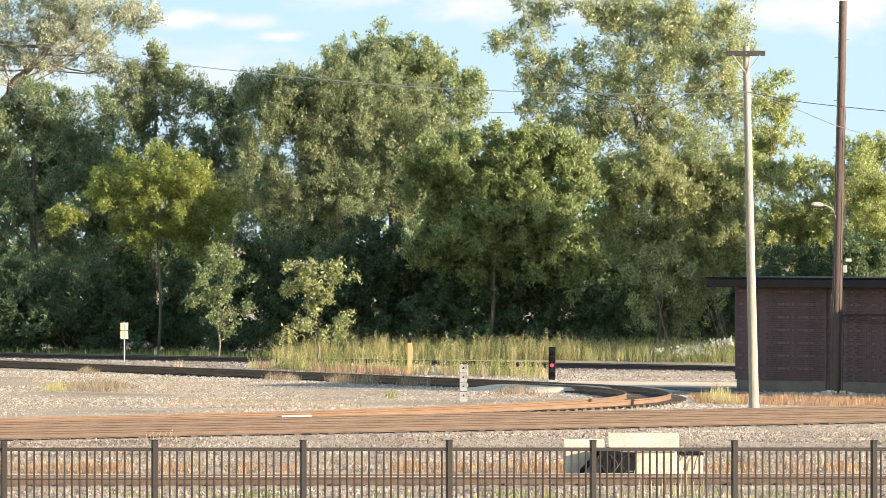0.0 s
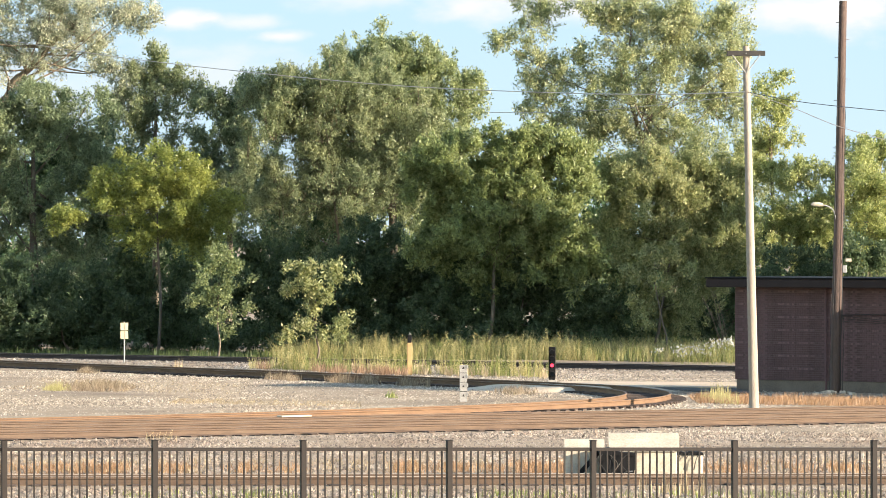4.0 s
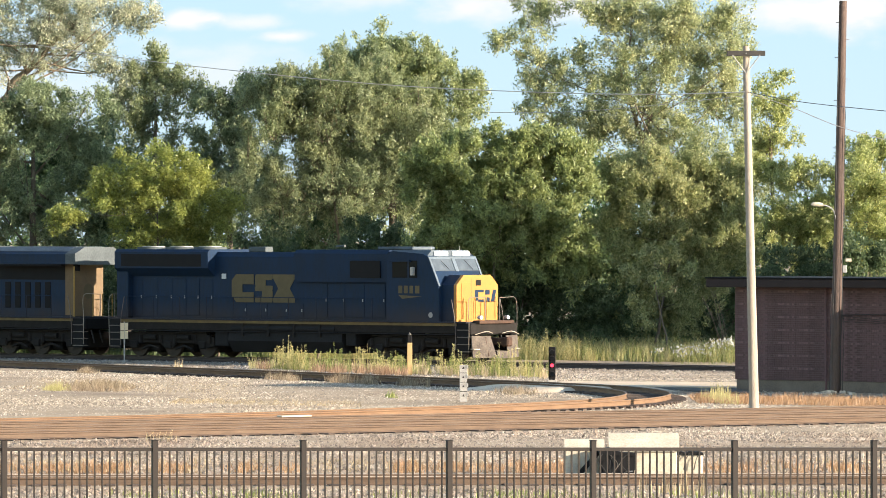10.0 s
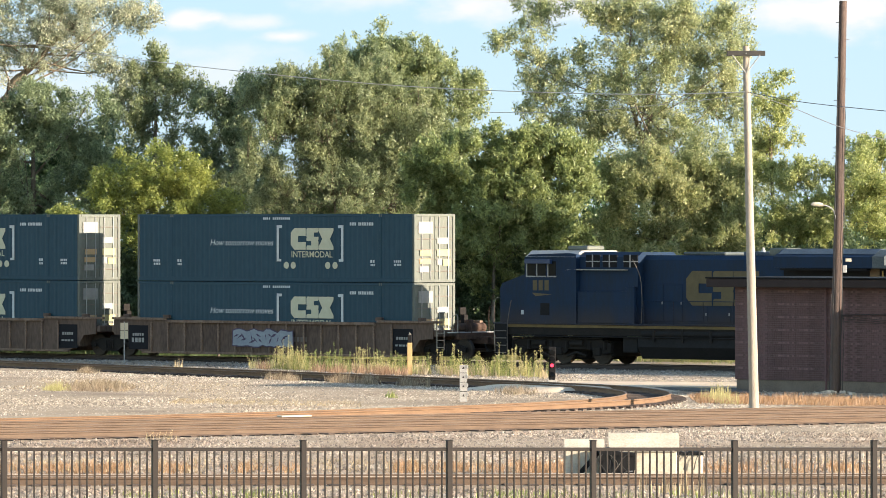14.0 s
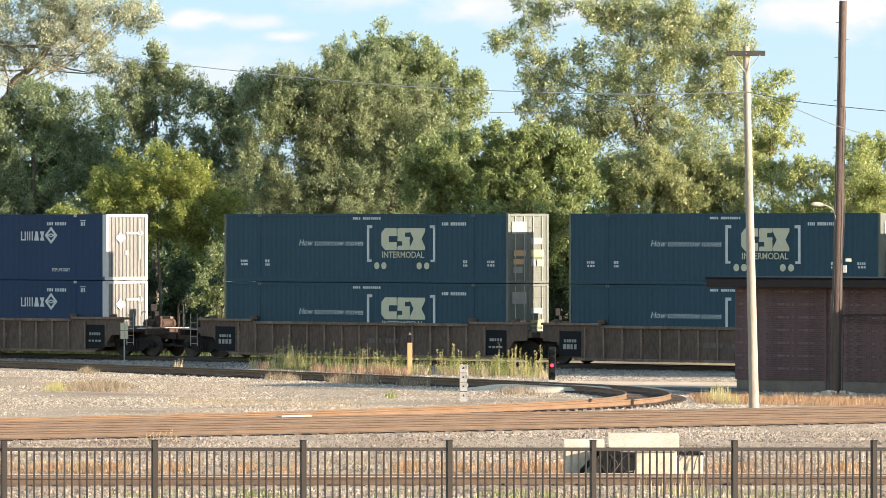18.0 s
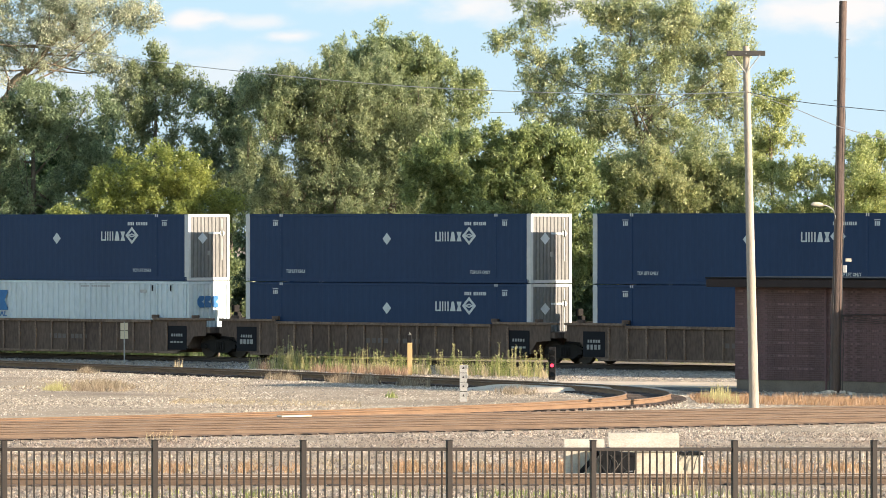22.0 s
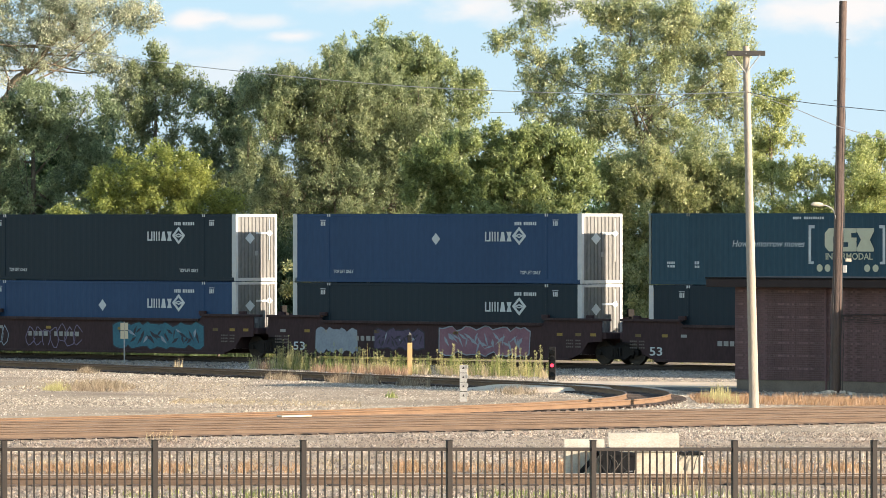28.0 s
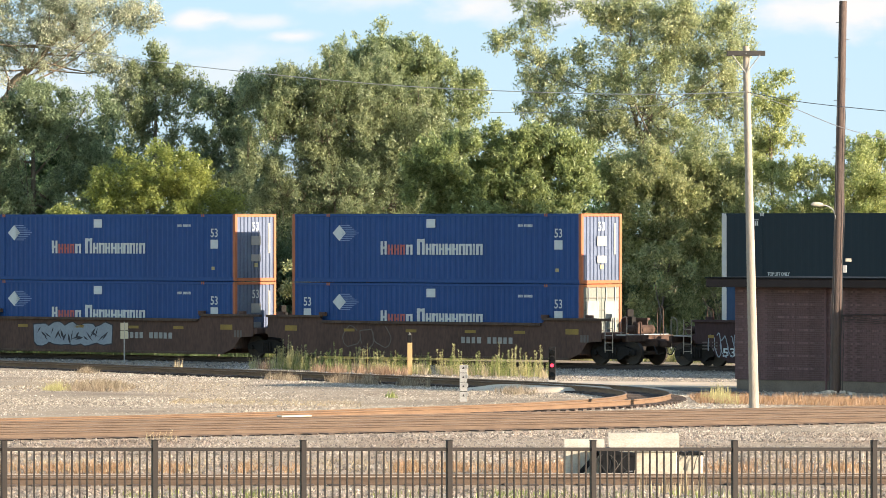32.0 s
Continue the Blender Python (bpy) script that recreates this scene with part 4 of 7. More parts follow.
tree("ash_tree", "dark narrow tree behind lower crowns", 322, 270, [(258, 120, 28, 42), (265, 170, 45, 50), (320, 165, 35, 45), (300, 210, 60, 60), (235, 220, 45, 70), (280, 300, 90, 90)], LEAF_GREY, 620, 28, 0.12, 0.28, BARK, 0.2, 0.3, 25, 6, core=0.35, lift=0.9)
tree("locust_tree", "dull green tree with ragged edge", 320, 400, [(385, 205, 30, 40), (415, 180, 25, 28), (445, 180, 30, 38), (385, 290, 60, 90), (430, 330, 70, 100)], LEAF_DUSK, 620, 28, 0.12, 0.28, BARK, 0.2, 0.35, 26, 6, core=0.4, lift=0.8)
tree("far_wood", "dark woodland behind the front trees", 334, 700, [(-20, 480, 160, 150), (250, 470, 160, 150), (520, 470, 160, 150), (800, 440, 170, 170), (1080, 440, 160, 170), (1350, 430, 150, 110), (1560, 440, 120, 110), (60, 320, 110, 80), (560, 340, 110, 70), (900, 300, 110, 60), (230, 330, 110, 70), (690, 310, 110, 90), (90, 280, 110, 80), (190, 300, 80, 80), (420, 330, 90, 90), (580, 380, 120, 90)], LEAF_DARK, 3300, 15, 0.18, 0.7, BARK, 0.2, 0.1, 60, 4, core=1.5, ragged=1, full=1.2)
tree("far_wood", "dark woodland behind the front trees", 352, 700, [(k * 220 - 60, 470, 150, 170) for k in range(8)], LEAF_DARK, 800, 14, 0.42, 0.9, BARK, 0.2, 0.1, 61, 4, core=2.0, ragged=1, full=1.2)
# middle row
tree("willow_tree", "broad grey-green willow with fine twigs", 311, 610, [(600, 220, 130, 95), (560, 175, 90, 65), (660, 165, 90, 65), (470, 195, 55, 55), (520, 215, 75, 85), (700, 270, 100, 90), (600, 350, 160, 110), (500, 330, 85, 110)], LEAF_GREY, 2500, 32, 0.10, 0.28, BARK_PALE, 0.10, 0.35, 27, 16, twigs=150, lift=1.0)
tree("willow_tree", "dark silvery willow mass beside the track", 317, 60, [(70, 225, 105, 85), (150, 260, 75, 95), (20, 190, 70, 55), (60, 380, 135, 125), (180, 400, 85, 115), (-30, 330, 60, 120)], LEAF_DUSK, 1650, 30, 0.12, 0.28, BARK, 0.3, 0.45, 28, 8)
tree("boxelder_tree", "yellow-green boxelder with drooping sprays", 306, 280, [(250, 300, 75, 45), (310, 340, 60, 65), (205, 350, 50, 45), (270, 400, 80, 55), (345, 410, 55, 60), (400, 375, 28, 32), (110, 400, 32, 25)], LEAF_YELLOW, 700, 34, 0.105, 0.26, BARK, 0.08, 0.3, 29, 6, lift=-0.35)
tree("elm_tree", "fresh green elm in full leaf", 301, 860, [(840, 300, 80, 50), (790, 340, 70, 65), (900, 330, 65, 60), (970, 290, 65, 55), (880, 400, 140, 80), (1000, 370, 60, 90), (930, 255, 40, 30), (875, 255, 40, 26), (985, 256, 35, 22), (760, 290, 40, 40), (800, 440, 60, 50), (950, 450, 70, 60), (870, 480, 40, 50), (1020, 470, 40, 60)], LEAF_FRESH, 2000, 30, 0.13, 0.28, BARK, 0.11, 0.45, 30, 6)
tree("hawthorn_tree", "dense olive-green bushy tree", 303.5, 1150, [(1160, 340, 100, 65), (1240, 330, 75, 60), (1150, 440, 110, 95), (1250, 450, 80, 100), (1180, 540, 95, 65), (1300, 380, 55, 95), (1100, 320, 50, 40)], LEAF_OLIVE, 1850, 30, 0.115, 0.28, BARK, 0.09, 0.45, 31, 6, lift=1.0)
tree("elm_tree", "sunlit yellowish green tree behind the building", 312, 1470, [(1440, 370, 80, 65), (1540, 350, 55, 80), (1400, 430, 75, 80), (1500, 450, 100, 80), (1420, 315, 45, 25), (1620, 400, 100, 140)], LEAF_LIGHT, 1300, 32, 0.105, 0.28, BARK, 0.2, 0.45, 32, 5)
tree("elm_tree", "loose light green tree behind the building", 315, 1530, [(1530, 290, 40, 35), (1560, 270, 28, 22), (1590, 340, 60, 80)], LEAF_LIGHT, 240, 24, 0.12, 0.28, BARK, 0.14, 0.3, 33, 5)
# front row, undergrowth; its leaf colour is darkened to stand for tree shade
tree("shrub_row", "leafy undergrowth below the trees, shade put into its colour", 308.5, 120, [(60, 540, 110, 80), (180, 530, 100, 90), (300, 550, 100, 72), (-60, 520, 100, 110), (120, 590, 200, 36)], LEAF_SHADE, 1200, 30, 0.14, 0.3, BARK, 0.08, 0.4, 34, 4, full=1.2)
tree("shrub_row", "leafy undergrowth below the trees, shade put into its colour", 304, 620, [(430, 530, 70, 80), (500, 500, 45, 70), (570, 545, 80, 60), (640, 490, 50, 90), (700, 540, 70, 70), (750, 500, 45, 60), (660, 450, 60, 50), (560, 595, 200, 34)], LEAF_SHADE, 1250, 30, 0.14, 0.3, BARK, 0.08, 0.4, 35, 4, full=1.2)
tree("shrub_row", "leafy undergrowth below the trees, shade put into its colour", 302.5, 900, [(800, 540, 80, 70), (850, 495, 45, 60), (920, 530, 80, 75), (985, 490, 50, 80), (1050, 540, 65, 60), (930, 595, 220, 34)], LEAF_SHADE, 1250, 30, 0.14, 0.3, BARK, 0.08, 0.4, 36, 4, full=1.2)
tree("shrub_row", "leafy undergrowth below the trees, shade put into its colour", 308, 1250, [(1120, 560, 85, 55), (1260, 550, 85, 70), (1380, 530, 90, 85), (1500, 530, 90, 85)], LEAF_SHADE, 900, 30, 0.14, 0.3, BARK, 0.08, 0.4, 37, 4, full=1.2)
tree("sapling_tree", "slim sapling with bright green leaves", 294.5, 384, [(390, 500, 42, 48), (398, 560, 34, 42), (378, 455, 20, 26), (425, 495, 24, 30), (360, 545, 24, 34)], LEAF_MID, 112, 20, 0.11, 0.24, BARK, 0.06, 0.2, 38, 5, core=0.0)
tree("arching_shrub", "arching light green shrub at the wood's edge", 294, 560, [(560, 492, 42, 20), (530, 530, 28, 36), (580, 565, 26, 45), (612, 490, 24, 14), (522, 478, 24, 12), (560, 595, 50, 24), (610, 590, 24, 24)], LEAF_OLIVE, 78, 18, 0.12, 0.22, BARK, 0.06, 0.3, 39, 6, core=0.0)
tree("leafy_shrub", "loose grey-green shrub catching the light", 296, 1180, [(1130, 545, 20, 18), (1165, 505, 16, 26), (1188, 455, 14, 24), (1150, 575, 22, 14), (1118, 490, 12, 16), (1215, 490, 10, 20), (1150, 455, 10, 14)], LEAF_OLIVE, 60, 18, 0.13, 0.24, BARK, 0.06, 0.2, 40, 5, core=0.0)
tree("low_hedge", "low dark brush along the wood's edge", 313, 640, [(k * 110 - 40, 596, 75, 26) for k in range(13)], LEAF_DARK, 700, 28, 0.16, 0.4, BARK, 0.05, 0.1, 41, 2)
# unseen trees added on the sunward side, placed to shade the lower wood
for i, (x, y, h) in enumerate(((32.5, 298.3, 9.6), (34, 293.5, 11.5), (38, 289, 12.0), (37, 285.5, 13.3), (42, 287, 13.5), (38, 282, 14.0), (46, 279, 16.8), (55, 275, 18.6), (68, 267, 22.8))):
    px = 784 + F_PX * x / y
    py = HORIZON - F_PX * (h * 0.55 - EYE) / y
    ry = F_PX * h * 0.48 / y
    tree("elm_tree", "unseen green tree added to shade the wood", y, px, [(px, py, 150, ry), (px + 60, py + 40, 150, ry * 0.8)], LEAF_MID, 420, 16, 0.46, 0.5, BARK, 0.25, 0.2, 50 + i, 4, core=0.9)

def bare_branches():
    """A dead shrub: a few crooked stems that fork into thin twigs."""
    base = at_depth(1292, 612, 297)
    base.z = GROUND
    t = thing("bare_shrub", "leafless grey-brown shrub beside the building", "shrub", Matrix.Translation(base))
    rng = random.Random(17)
    for k in range(7):
        a = rng.uniform(1.65, 2.5)
        n = rng.uniform(2.2, 3.6)
        tip = Vector((math.cos(a) * n * 0.75, rng.uniform(-0.5, 0.5), math.sin(a) * n))
        mid = tip * 0.5 + Vector((rng.uniform(-0.2, 0.2), 0, 0.2))
        stem = smooth_path([(0.1 * k - 0.3, 0, -0.05), mid, tip], 5)
        b = part("stem", Shape().tube(stem, [0.022 * (1 - 0.075 * i) for i in range(len(stem))], 5), BARK_PALE, t)
        for q in (4, 6, 8):
            e = stem[q] + Vector((rng.uniform(-0.6, 0.5), rng.uniform(-0.2, 0.2), rng.uniform(0.1, 0.6)))
            part("twig", Shape().tube([stem[q], (stem[q] + e) / 2 + Vector((0, 0, -0.05)), e], [0.010, 0.007, 0.004], 4), BARK_PALE, b)


bare_branches()

# ---- grasses and weeds ----
def blade_mat(name, a, b):
    return leaf_mat(name, a, b, 0.3, 0.3)


GRASS_GOLD = blade_mat("golden_weed_stalks", (0.32, 0.29, 0.115), (0.44, 0.385, 0.175))
GRASS_GREEN = blade_mat("green_weed_stalks", (0.150, 0.185, 0.050), (0.235, 0.245, 0.075))
GRASS_DRY = blade_mat("dry_tan_grass", (0.330, 0.250, 0.145), (0.420, 0.330, 0.205))
GRASS_RUST = blade_mat("reddish_dry_grass", (0.275, 0.165, 0.098), (0.345, 0.225, 0.140))
GRASS_DUN = blade_mat("dun_dry_grass", (0.215, 0.160, 0.105), (0.300, 0.235, 0.155))
GRASS_ORANGE = blade_mat("orange_brown_dry_grass", (0.285, 0.165, 0.085), (0.365, 0.225, 0.125))
# grass green with the shade of the trees put into the colour
GRASS_SHADE = blade_mat("dark_shaded_grass", (0.050, 0.080, 0.025), (0.085, 0.115, 0.035))
FLOWER = mat("white_flower_heads", (0.36, 0.36, 0.33), (0.24, 0.25, 0.21), 0.9, scale=6, fine=30)


def grass(name, label, n, a, b, deep, h0, h1, material, seed, wide=0.014, lean=0.25, plume=0.0, clump=0, mound=False, bushy=4, puff=0.0):
    """Upright tapering blades in a strip from a to b (ground points), deep metres away from the eye; plume adds small leaves towards the tips."""
    rng = np.random.default_rng(seed)
    u = rng.random(n) if not mound else np.clip(rng.normal(0.5, 0.2, n), 0, 1)
    if clump:
        cc = rng.random(clump)
        u = np.clip(cc[rng.integers(0, clump, n)] + rng.normal(0, 0.35 / clump, n), 0, 1)
    w = rng.random(n) * deep
    root = np.array(a)[None] * (1 - u)[:, None] + np.array(b)[None] * u[:, None]
    root[:, 1] += w
    swell = 0.65 + 0.5 * np.array([noise.noise((x * 23.0, y * 0.4, seed)) for x, y in zip(u, w)])
    h = (h0 + (h1 - h0) * rng.random(n) ** 1.5) * np.clip(swell + 0.3, 0.35, 1.25)
    if mound:
        u2 = np.abs(2 * u - 1)
        h *= np.clip(1.05 - u2 ** 2 - 0.5 * (2 * w / deep - 1) ** 2, 0.12, 1)
    ang = rng.uniform(0, 6.283, n)
    l = h * lean * rng.random(n)
    top = root + np.stack([np.cos(ang) * l, np.sin(ang) * l, h], 1)
    mid = (root + top) / 2 + np.stack([-np.cos(ang) * l * 0.2, -np.sin(ang) * l * 0.2, 0.04 * h], 1)
    ax = np.stack([np.ones(n), rng.uniform(-0.5, 0.5, n), np.zeros(n)], 1)
    ww = wide * rng.uniform(0.6, 1.4, (n, 1))
    v = np.stack([root - ax * ww, root + ax * ww, mid + ax * ww * 0.8, mid - ax * ww * 0.8, top], 1).reshape(-1, 3)
    k = 5 * np.arange(n)[:, None]
    f = np.concatenate([np.concatenate([k, k + 1, k + 2], 1), np.concatenate([k, k + 2, k + 3], 1), np.concatenate([k + 3, k + 2, k + 4], 1)], 1).reshape(-1, 3)
    if plume:
        m = bushy
        t = rng.uniform(0.35, 1.0, (n, m, 1)) if bushy < 9 else 1 - 0.85 * rng.random((n, m, 1)) ** 1.6
        c = (root[:, None] * (1 - t) + top[:, None] * t).reshape(-1, 3)
        v2, f2 = leaves(rng, c, np.tile(np.array([[0.0, -0.3, 0.2]]), (len(c), 1)), 2, np.full(len(c), puff or plume * (0.8 if bushy < 9 else 0.5)), plume)
        f = np.concatenate([f, f2 + len(v)])
        v = np.concatenate([v, v2])
    return solid(name, fast_mesh(name, v, f, material), None, label, "grass", "stuff")


def gp(px, py):
    return tuple(at_px(px, py, GROUND - 0.02))


grass("tall_weeds", "tall golden-green weeds between the tracks", 260, gp(480, 656), gp(972, 671), 5.0, 0.3, 1.15, GRASS_GOLD, 1, 0.008, 0.08, 0.020, 34, bushy=44, puff=0.018)
grass("tall_weeds", "tall golden-green weeds between the tracks", 420, gp(500, 656), gp(972, 671), 5.0, 0.2, 0.95, GRASS_GREEN, 2, 0.008, 0.10, 0.020, 34, bushy=34, puff=0.018)
grass("tall_weeds", "upright pale green grass between the tracks", 1700, gp(450, 655), gp(974, 671), 5.0, 0.10, 0.75, GRASS_GREEN, 31, 0.006, 0.3, 0.0, 30)
grass("tall_weeds", "upright straw-coloured grass between the tracks", 1500, gp(440, 655), gp(974, 671), 5.0, 0.08, 0.66, GRASS_GOLD, 32, 0.005, 0.35, 0.0, 30)
grass("dry_weeds", "thin dry reddish grass along the rails", 2400, gp(430, 653), gp(975, 674), 7.0, 0.06, 0.55, GRASS_DRY, 3, 0.009, 0.45, 0.0, 40)
grass("dry_weeds", "thin dry reddish grass along the rails", 3000, gp(430, 655), gp(720, 667), 6.0, 0.06, 0.42, GRASS_RUST, 4, 0.009, 0.45, 0.0, 14)
grass("meadow_grass", "tall yellow-green meadow behind the main track", 13000, gp(470, 636), gp(1330, 643), 11.0, 0.3, 1.1, GRASS_GOLD, 5, 0.008, 1.25, 0.0, 200)
grass("meadow_grass", "tall yellow-green meadow behind the main track", 7000, gp(470, 636), gp(1340, 643), 13.0, 0.3, 1.0, GRASS_GREEN, 6, 0.010, 1.0, 0.0)
grass("meadow_weeds", "bushy yellow-green weeds in the meadow", 900, gp(540, 637), gp(1060, 641), 8.0, 0.5, 1.25, GRASS_GOLD, 41, 0.007, 0.35, 0.022, 60, bushy=30, puff=0.03)
grass("meadow_weeds", "bushy green weeds in the meadow", 700, gp(760, 638), gp(1320, 643), 9.0, 0.4, 1.0, GRASS_GREEN, 42, 0.007, 0.4, 0.024, 50, bushy=30, puff=0.03)
grass("dry_weeds", "thin dry grass against the curved rails", 1500, gp(455, 673), gp(760, 687), 2.0, 0.10, 0.46, GRASS_DUN, 43, 0.007, 0.7, 0.0, 12)
# this strip carries tree shade in its blade colour
grass("verge_grass", "short grass below the trees, in shade-darkened and plain green", 5000, gp(-20, 629), gp(480, 637), 9.0, 0.10, 0.42, GRASS_SHADE, 7, 0.014, 0.25)
grass("verge_grass", "short grass below the trees, in shade-darkened and plain green", 700, gp(150, 629), gp(520, 637), 5.0, 0.10, 0.45, GRASS_GREEN, 8, 0.008, 0.8, 0.0, 14)
grass("dry_clump", "low tan dry plant clump on the gravel", 2600, gp(60, 693), gp(255, 698), 12.0, 0.06, 0.46, GRASS_DUN, 9, 0.008, 0.9, 0.0, 0, True)
grass("dry_clump", "low tan dry plant clump on the gravel", 700, gp(60, 692), gp(130, 695), 4.0, 0.08, 0.45, GRASS_GOLD, 10, 0.006, 0.9, 0.0, 0, True)
grass("dry_clump", "low tan dry plant clump on the gravel", 500, gp(120, 662), gp(180, 664), 4.0, 0.06, 0.4, GRASS_DUN, 11, 0.007, 0.8, 0.0, 0, True)
grass("dry_clump", "small upright dry tuft beside the rail", 60, gp(306, 657), gp(322, 657), 1.5, 0.2, 0.55, GRASS_DRY, 12, 0.012, 0.15)
grass("thin_grass", "sparse dry grass over the gravel", 1600, gp(300, 716), gp(640, 722), 6.0, 0.03, 0.12, GRASS_DRY, 13, 0.012, 0.6)
grass("thin_grass", "sparse dry grass over the gravel", 1400, gp(10, 690), gp(420, 700), 16.0, 0.03, 0.12, GRASS_DRY, 14, 0.012, 0.6)
grass("thin_grass", "yellow tuft on the gravel", 120, gp(676, 706), gp(708, 708), 2.5, 0.1, 0.4, GRASS_GREEN, 15, 0.010, 0.5, 0.0, 0, True)
grass("pole_grass", "reddish dry grass round the pole feet", 6500, gp(1235, 716), gp(1600, 724), 9.0, 0.06, 0.30, GRASS_ORANGE, 16, 0.008, 1.0)
grass("pole_grass", "reddish dry grass round the pole feet", 420, gp(1236, 714), gp(1330, 720), 7.0, 0.12, 0.75, GRASS_GOLD, 17, 0.008, 0.3, 0.015, 0, True)
grass("bank_weeds", "dry weeds on the curve's bank", 700, gp(850, 700), gp(985, 702), 6.0, 0.08, 0.42, GRASS_DUN, 18, 0.008, 0.9, 0.0, 0, True)
grass("siding_weeds", "tan weeds behind the near track", 3600, gp(-30, 842), gp(1600, 842), 9.0, 0.03, 0.22, GRASS_DRY, 19, 0.007, 1.1, 0.0, 46)
grass("siding_weeds", "reddish weeds behind the near track", 7000, gp(-30, 842), gp(1600, 842), 5.0, 0.04, 0.30, GRASS_ORANGE, 20, 0.007, 1.1, 0.0, 30)
grass("siding_weeds", "green weeds in front of the near track", 900, gp(-30, 886), gp(1600, 886), 3.0, 0.06, 0.25, GRASS_GREEN, 21, 0.008, 0.4, 0.0, 16)
grass("siding_weeds", "tall dry weeds in front of the near track", 90, gp(1130, 880), gp(1250, 880), 3.0, 0.2, 0.7, GRASS_DRY, 22, 0.008, 0.2)
grass("siding_weeds", "tall dry seed stalks beside the yard track", 24, gp(255, 784), gp(320, 784), 1.0, 0.2, 0.42, GRASS_DRY, 23, 0.006, 0.3, 0.02)


def flowers():
    s, g = Shape(), Shape()
    rng = random.Random(4)
    for cx, cy, n, rx, ry in ((1165, 616, 26, 10, 5), (1205, 617, 60, 14, 8), (1232, 612, 30, 10, 6), (1268, 606, 70, 18, 8), (1292, 601, 40, 8, 8), (1240, 622, 24, 20, 4)):
        for _ in range(n):
            p = at_depth(cx + rng.gauss(0, 0.6) * rx, cy + rng.gauss(0, 0.6) * ry, 287 + rng.uniform(-2.5, 2.5))
            p.z -= 0.08
            r = rng.uniform(0.018, 0.05)
            s.tube([p + Vector((0, 0, -r)), p, p + Vector((0, 0, r * 0.8))], [r * 0.3, r, r * 0.4], 6)
            g.tube([p + Vector((0, 0, -r)), Vector((p.x + rng.uniform(-0.2, 0.2), p.y, GROUND + 0.4)), Vector((p.x + rng.uniform(-0.2, 0.2), p.y, GROUND - 0.1))], 0.004, 3, False)
    solid("flower_stems", g, GRASS_GREEN, "thin green stems of white-flowering weeds", "flowers", "stuff")
    return solid("white_flowers", s, FLOWER, "white-flowering weeds beside the building", "flowers", "stuff")


flowers()

# ---- train: surfaces ----
MOVING, SPINNING = [], []
GREEN_BLUE = mat("dark_teal_container_paint", (0.0168, 0.0520, 0.0770), (0.0136, 0.0420, 0.0630), 0.6, scale=0.5, fine=7, streak=(1, 1, 0.3), spec=0.2)
NAVY = mat("navy_container_paint", (0.009188, 0.03038, 0.08003), (0.00741, 0.02445, 0.06669), 0.6, scale=0.5, fine=7, streak=(1, 1, 0.3), spec=0.2)
NAVY_BLACK = mat("blackish_navy_container_paint", (0.0062, 0.0175, 0.0275), (0.0050, 0.0140, 0.0225), 0.6, scale=0.5, fine=7, streak=(1, 1, 0.3), spec=0.2)
MID_BLUE = mat("faded_blue_container_paint", (0.0163, 0.04891, 0.1126), (0.01334, 0.04001, 0.09337), 0.6, scale=0.5, fine=7, streak=(1, 1, 0.3), spec=0.2)
BRIGHT_BLUE = mat("cobalt_container_paint", (0.0165, 0.0600, 0.1900), (0.0132, 0.0485, 0.1580), 0.6, scale=0.5, fine=7, streak=(1, 1, 0.3), spec=0.2)
CHALK = mat("white_container_paint", (0.4943, 0.554, 0.571), (0.4005, 0.4516, 0.4687), 0.6, scale=0.6, fine=9, streak=(1, 1, 0.3))
END_GREY = mat("dusty_ivory_end_paint", (0.122, 0.132, 0.112), (0.086, 0.094, 0.080), 0.7, scale=1.2, fine=14, streak=(1, 1, 0.3))
END_TAN = mat("tan_grey_end_panel", (0.165, 0.160, 0.150), (0.112, 0.110, 0.106), 0.7, scale=1.2, fine=14, streak=(1, 1, 0.3))
# cobalt end panel, paled in the colour to carry strong sunlight
END_BLUE_LIT = mat("pale_blue_end_panel", (0.098, 0.122, 0.185), (0.068, 0.088, 0.142), 0.6, scale=1.2, fine=14)
END_MINT = mat("pale_mint_end_panel", (0.168, 0.182, 0.158), (0.122, 0.136, 0.116), 0.6, scale=1.2, fine=14)
POST_WHITE = mat("white_post_paint", (0.46, 0.46, 0.45), (0.38, 0.38, 0.37), 0.6)
POST_ORANGE = mat("orange_post_paint", (0.34, 0.105, 0.04), (0.27, 0.08, 0.03), 0.6)
LABEL_YELLOW = mat("yellow_sticker", (0.40, 0.34, 0.16), None, 0.6)
LABEL_OR_GLARE = mat("off_white_sticker", (0.25, 0.25, 0.24), (0.20, 0.20, 0.19), 0.6)
LABEL_TAN = mat("tan_sticker", (0.42, 0.28, 0.14), None, 0.6)
# wall brown, darkened in the colour for shade below the chord
WELL_BROWN = mat("dusty_brown_car_paint", (0.125, 0.088, 0.068), (0.066, 0.046, 0.037), 0.9, scale=0.8, fine=10, streak=(1, 1, 0.35), bump=0.2, spec=0.2)
WELL_MAROON = mat("maroon_car_paint", (0.048, 0.027, 0.028), (0.030, 0.0185, 0.0195), 0.85, scale=0.8, fine=10, streak=(1, 1, 0.35), spec=0.2)
WELL_RUST = mat("rust_brown_car_paint", (0.100, 0.060, 0.047), (0.060, 0.038, 0.031), 0.9, scale=0.8, fine=10, streak=(1, 1, 0.35), spec=0.2)
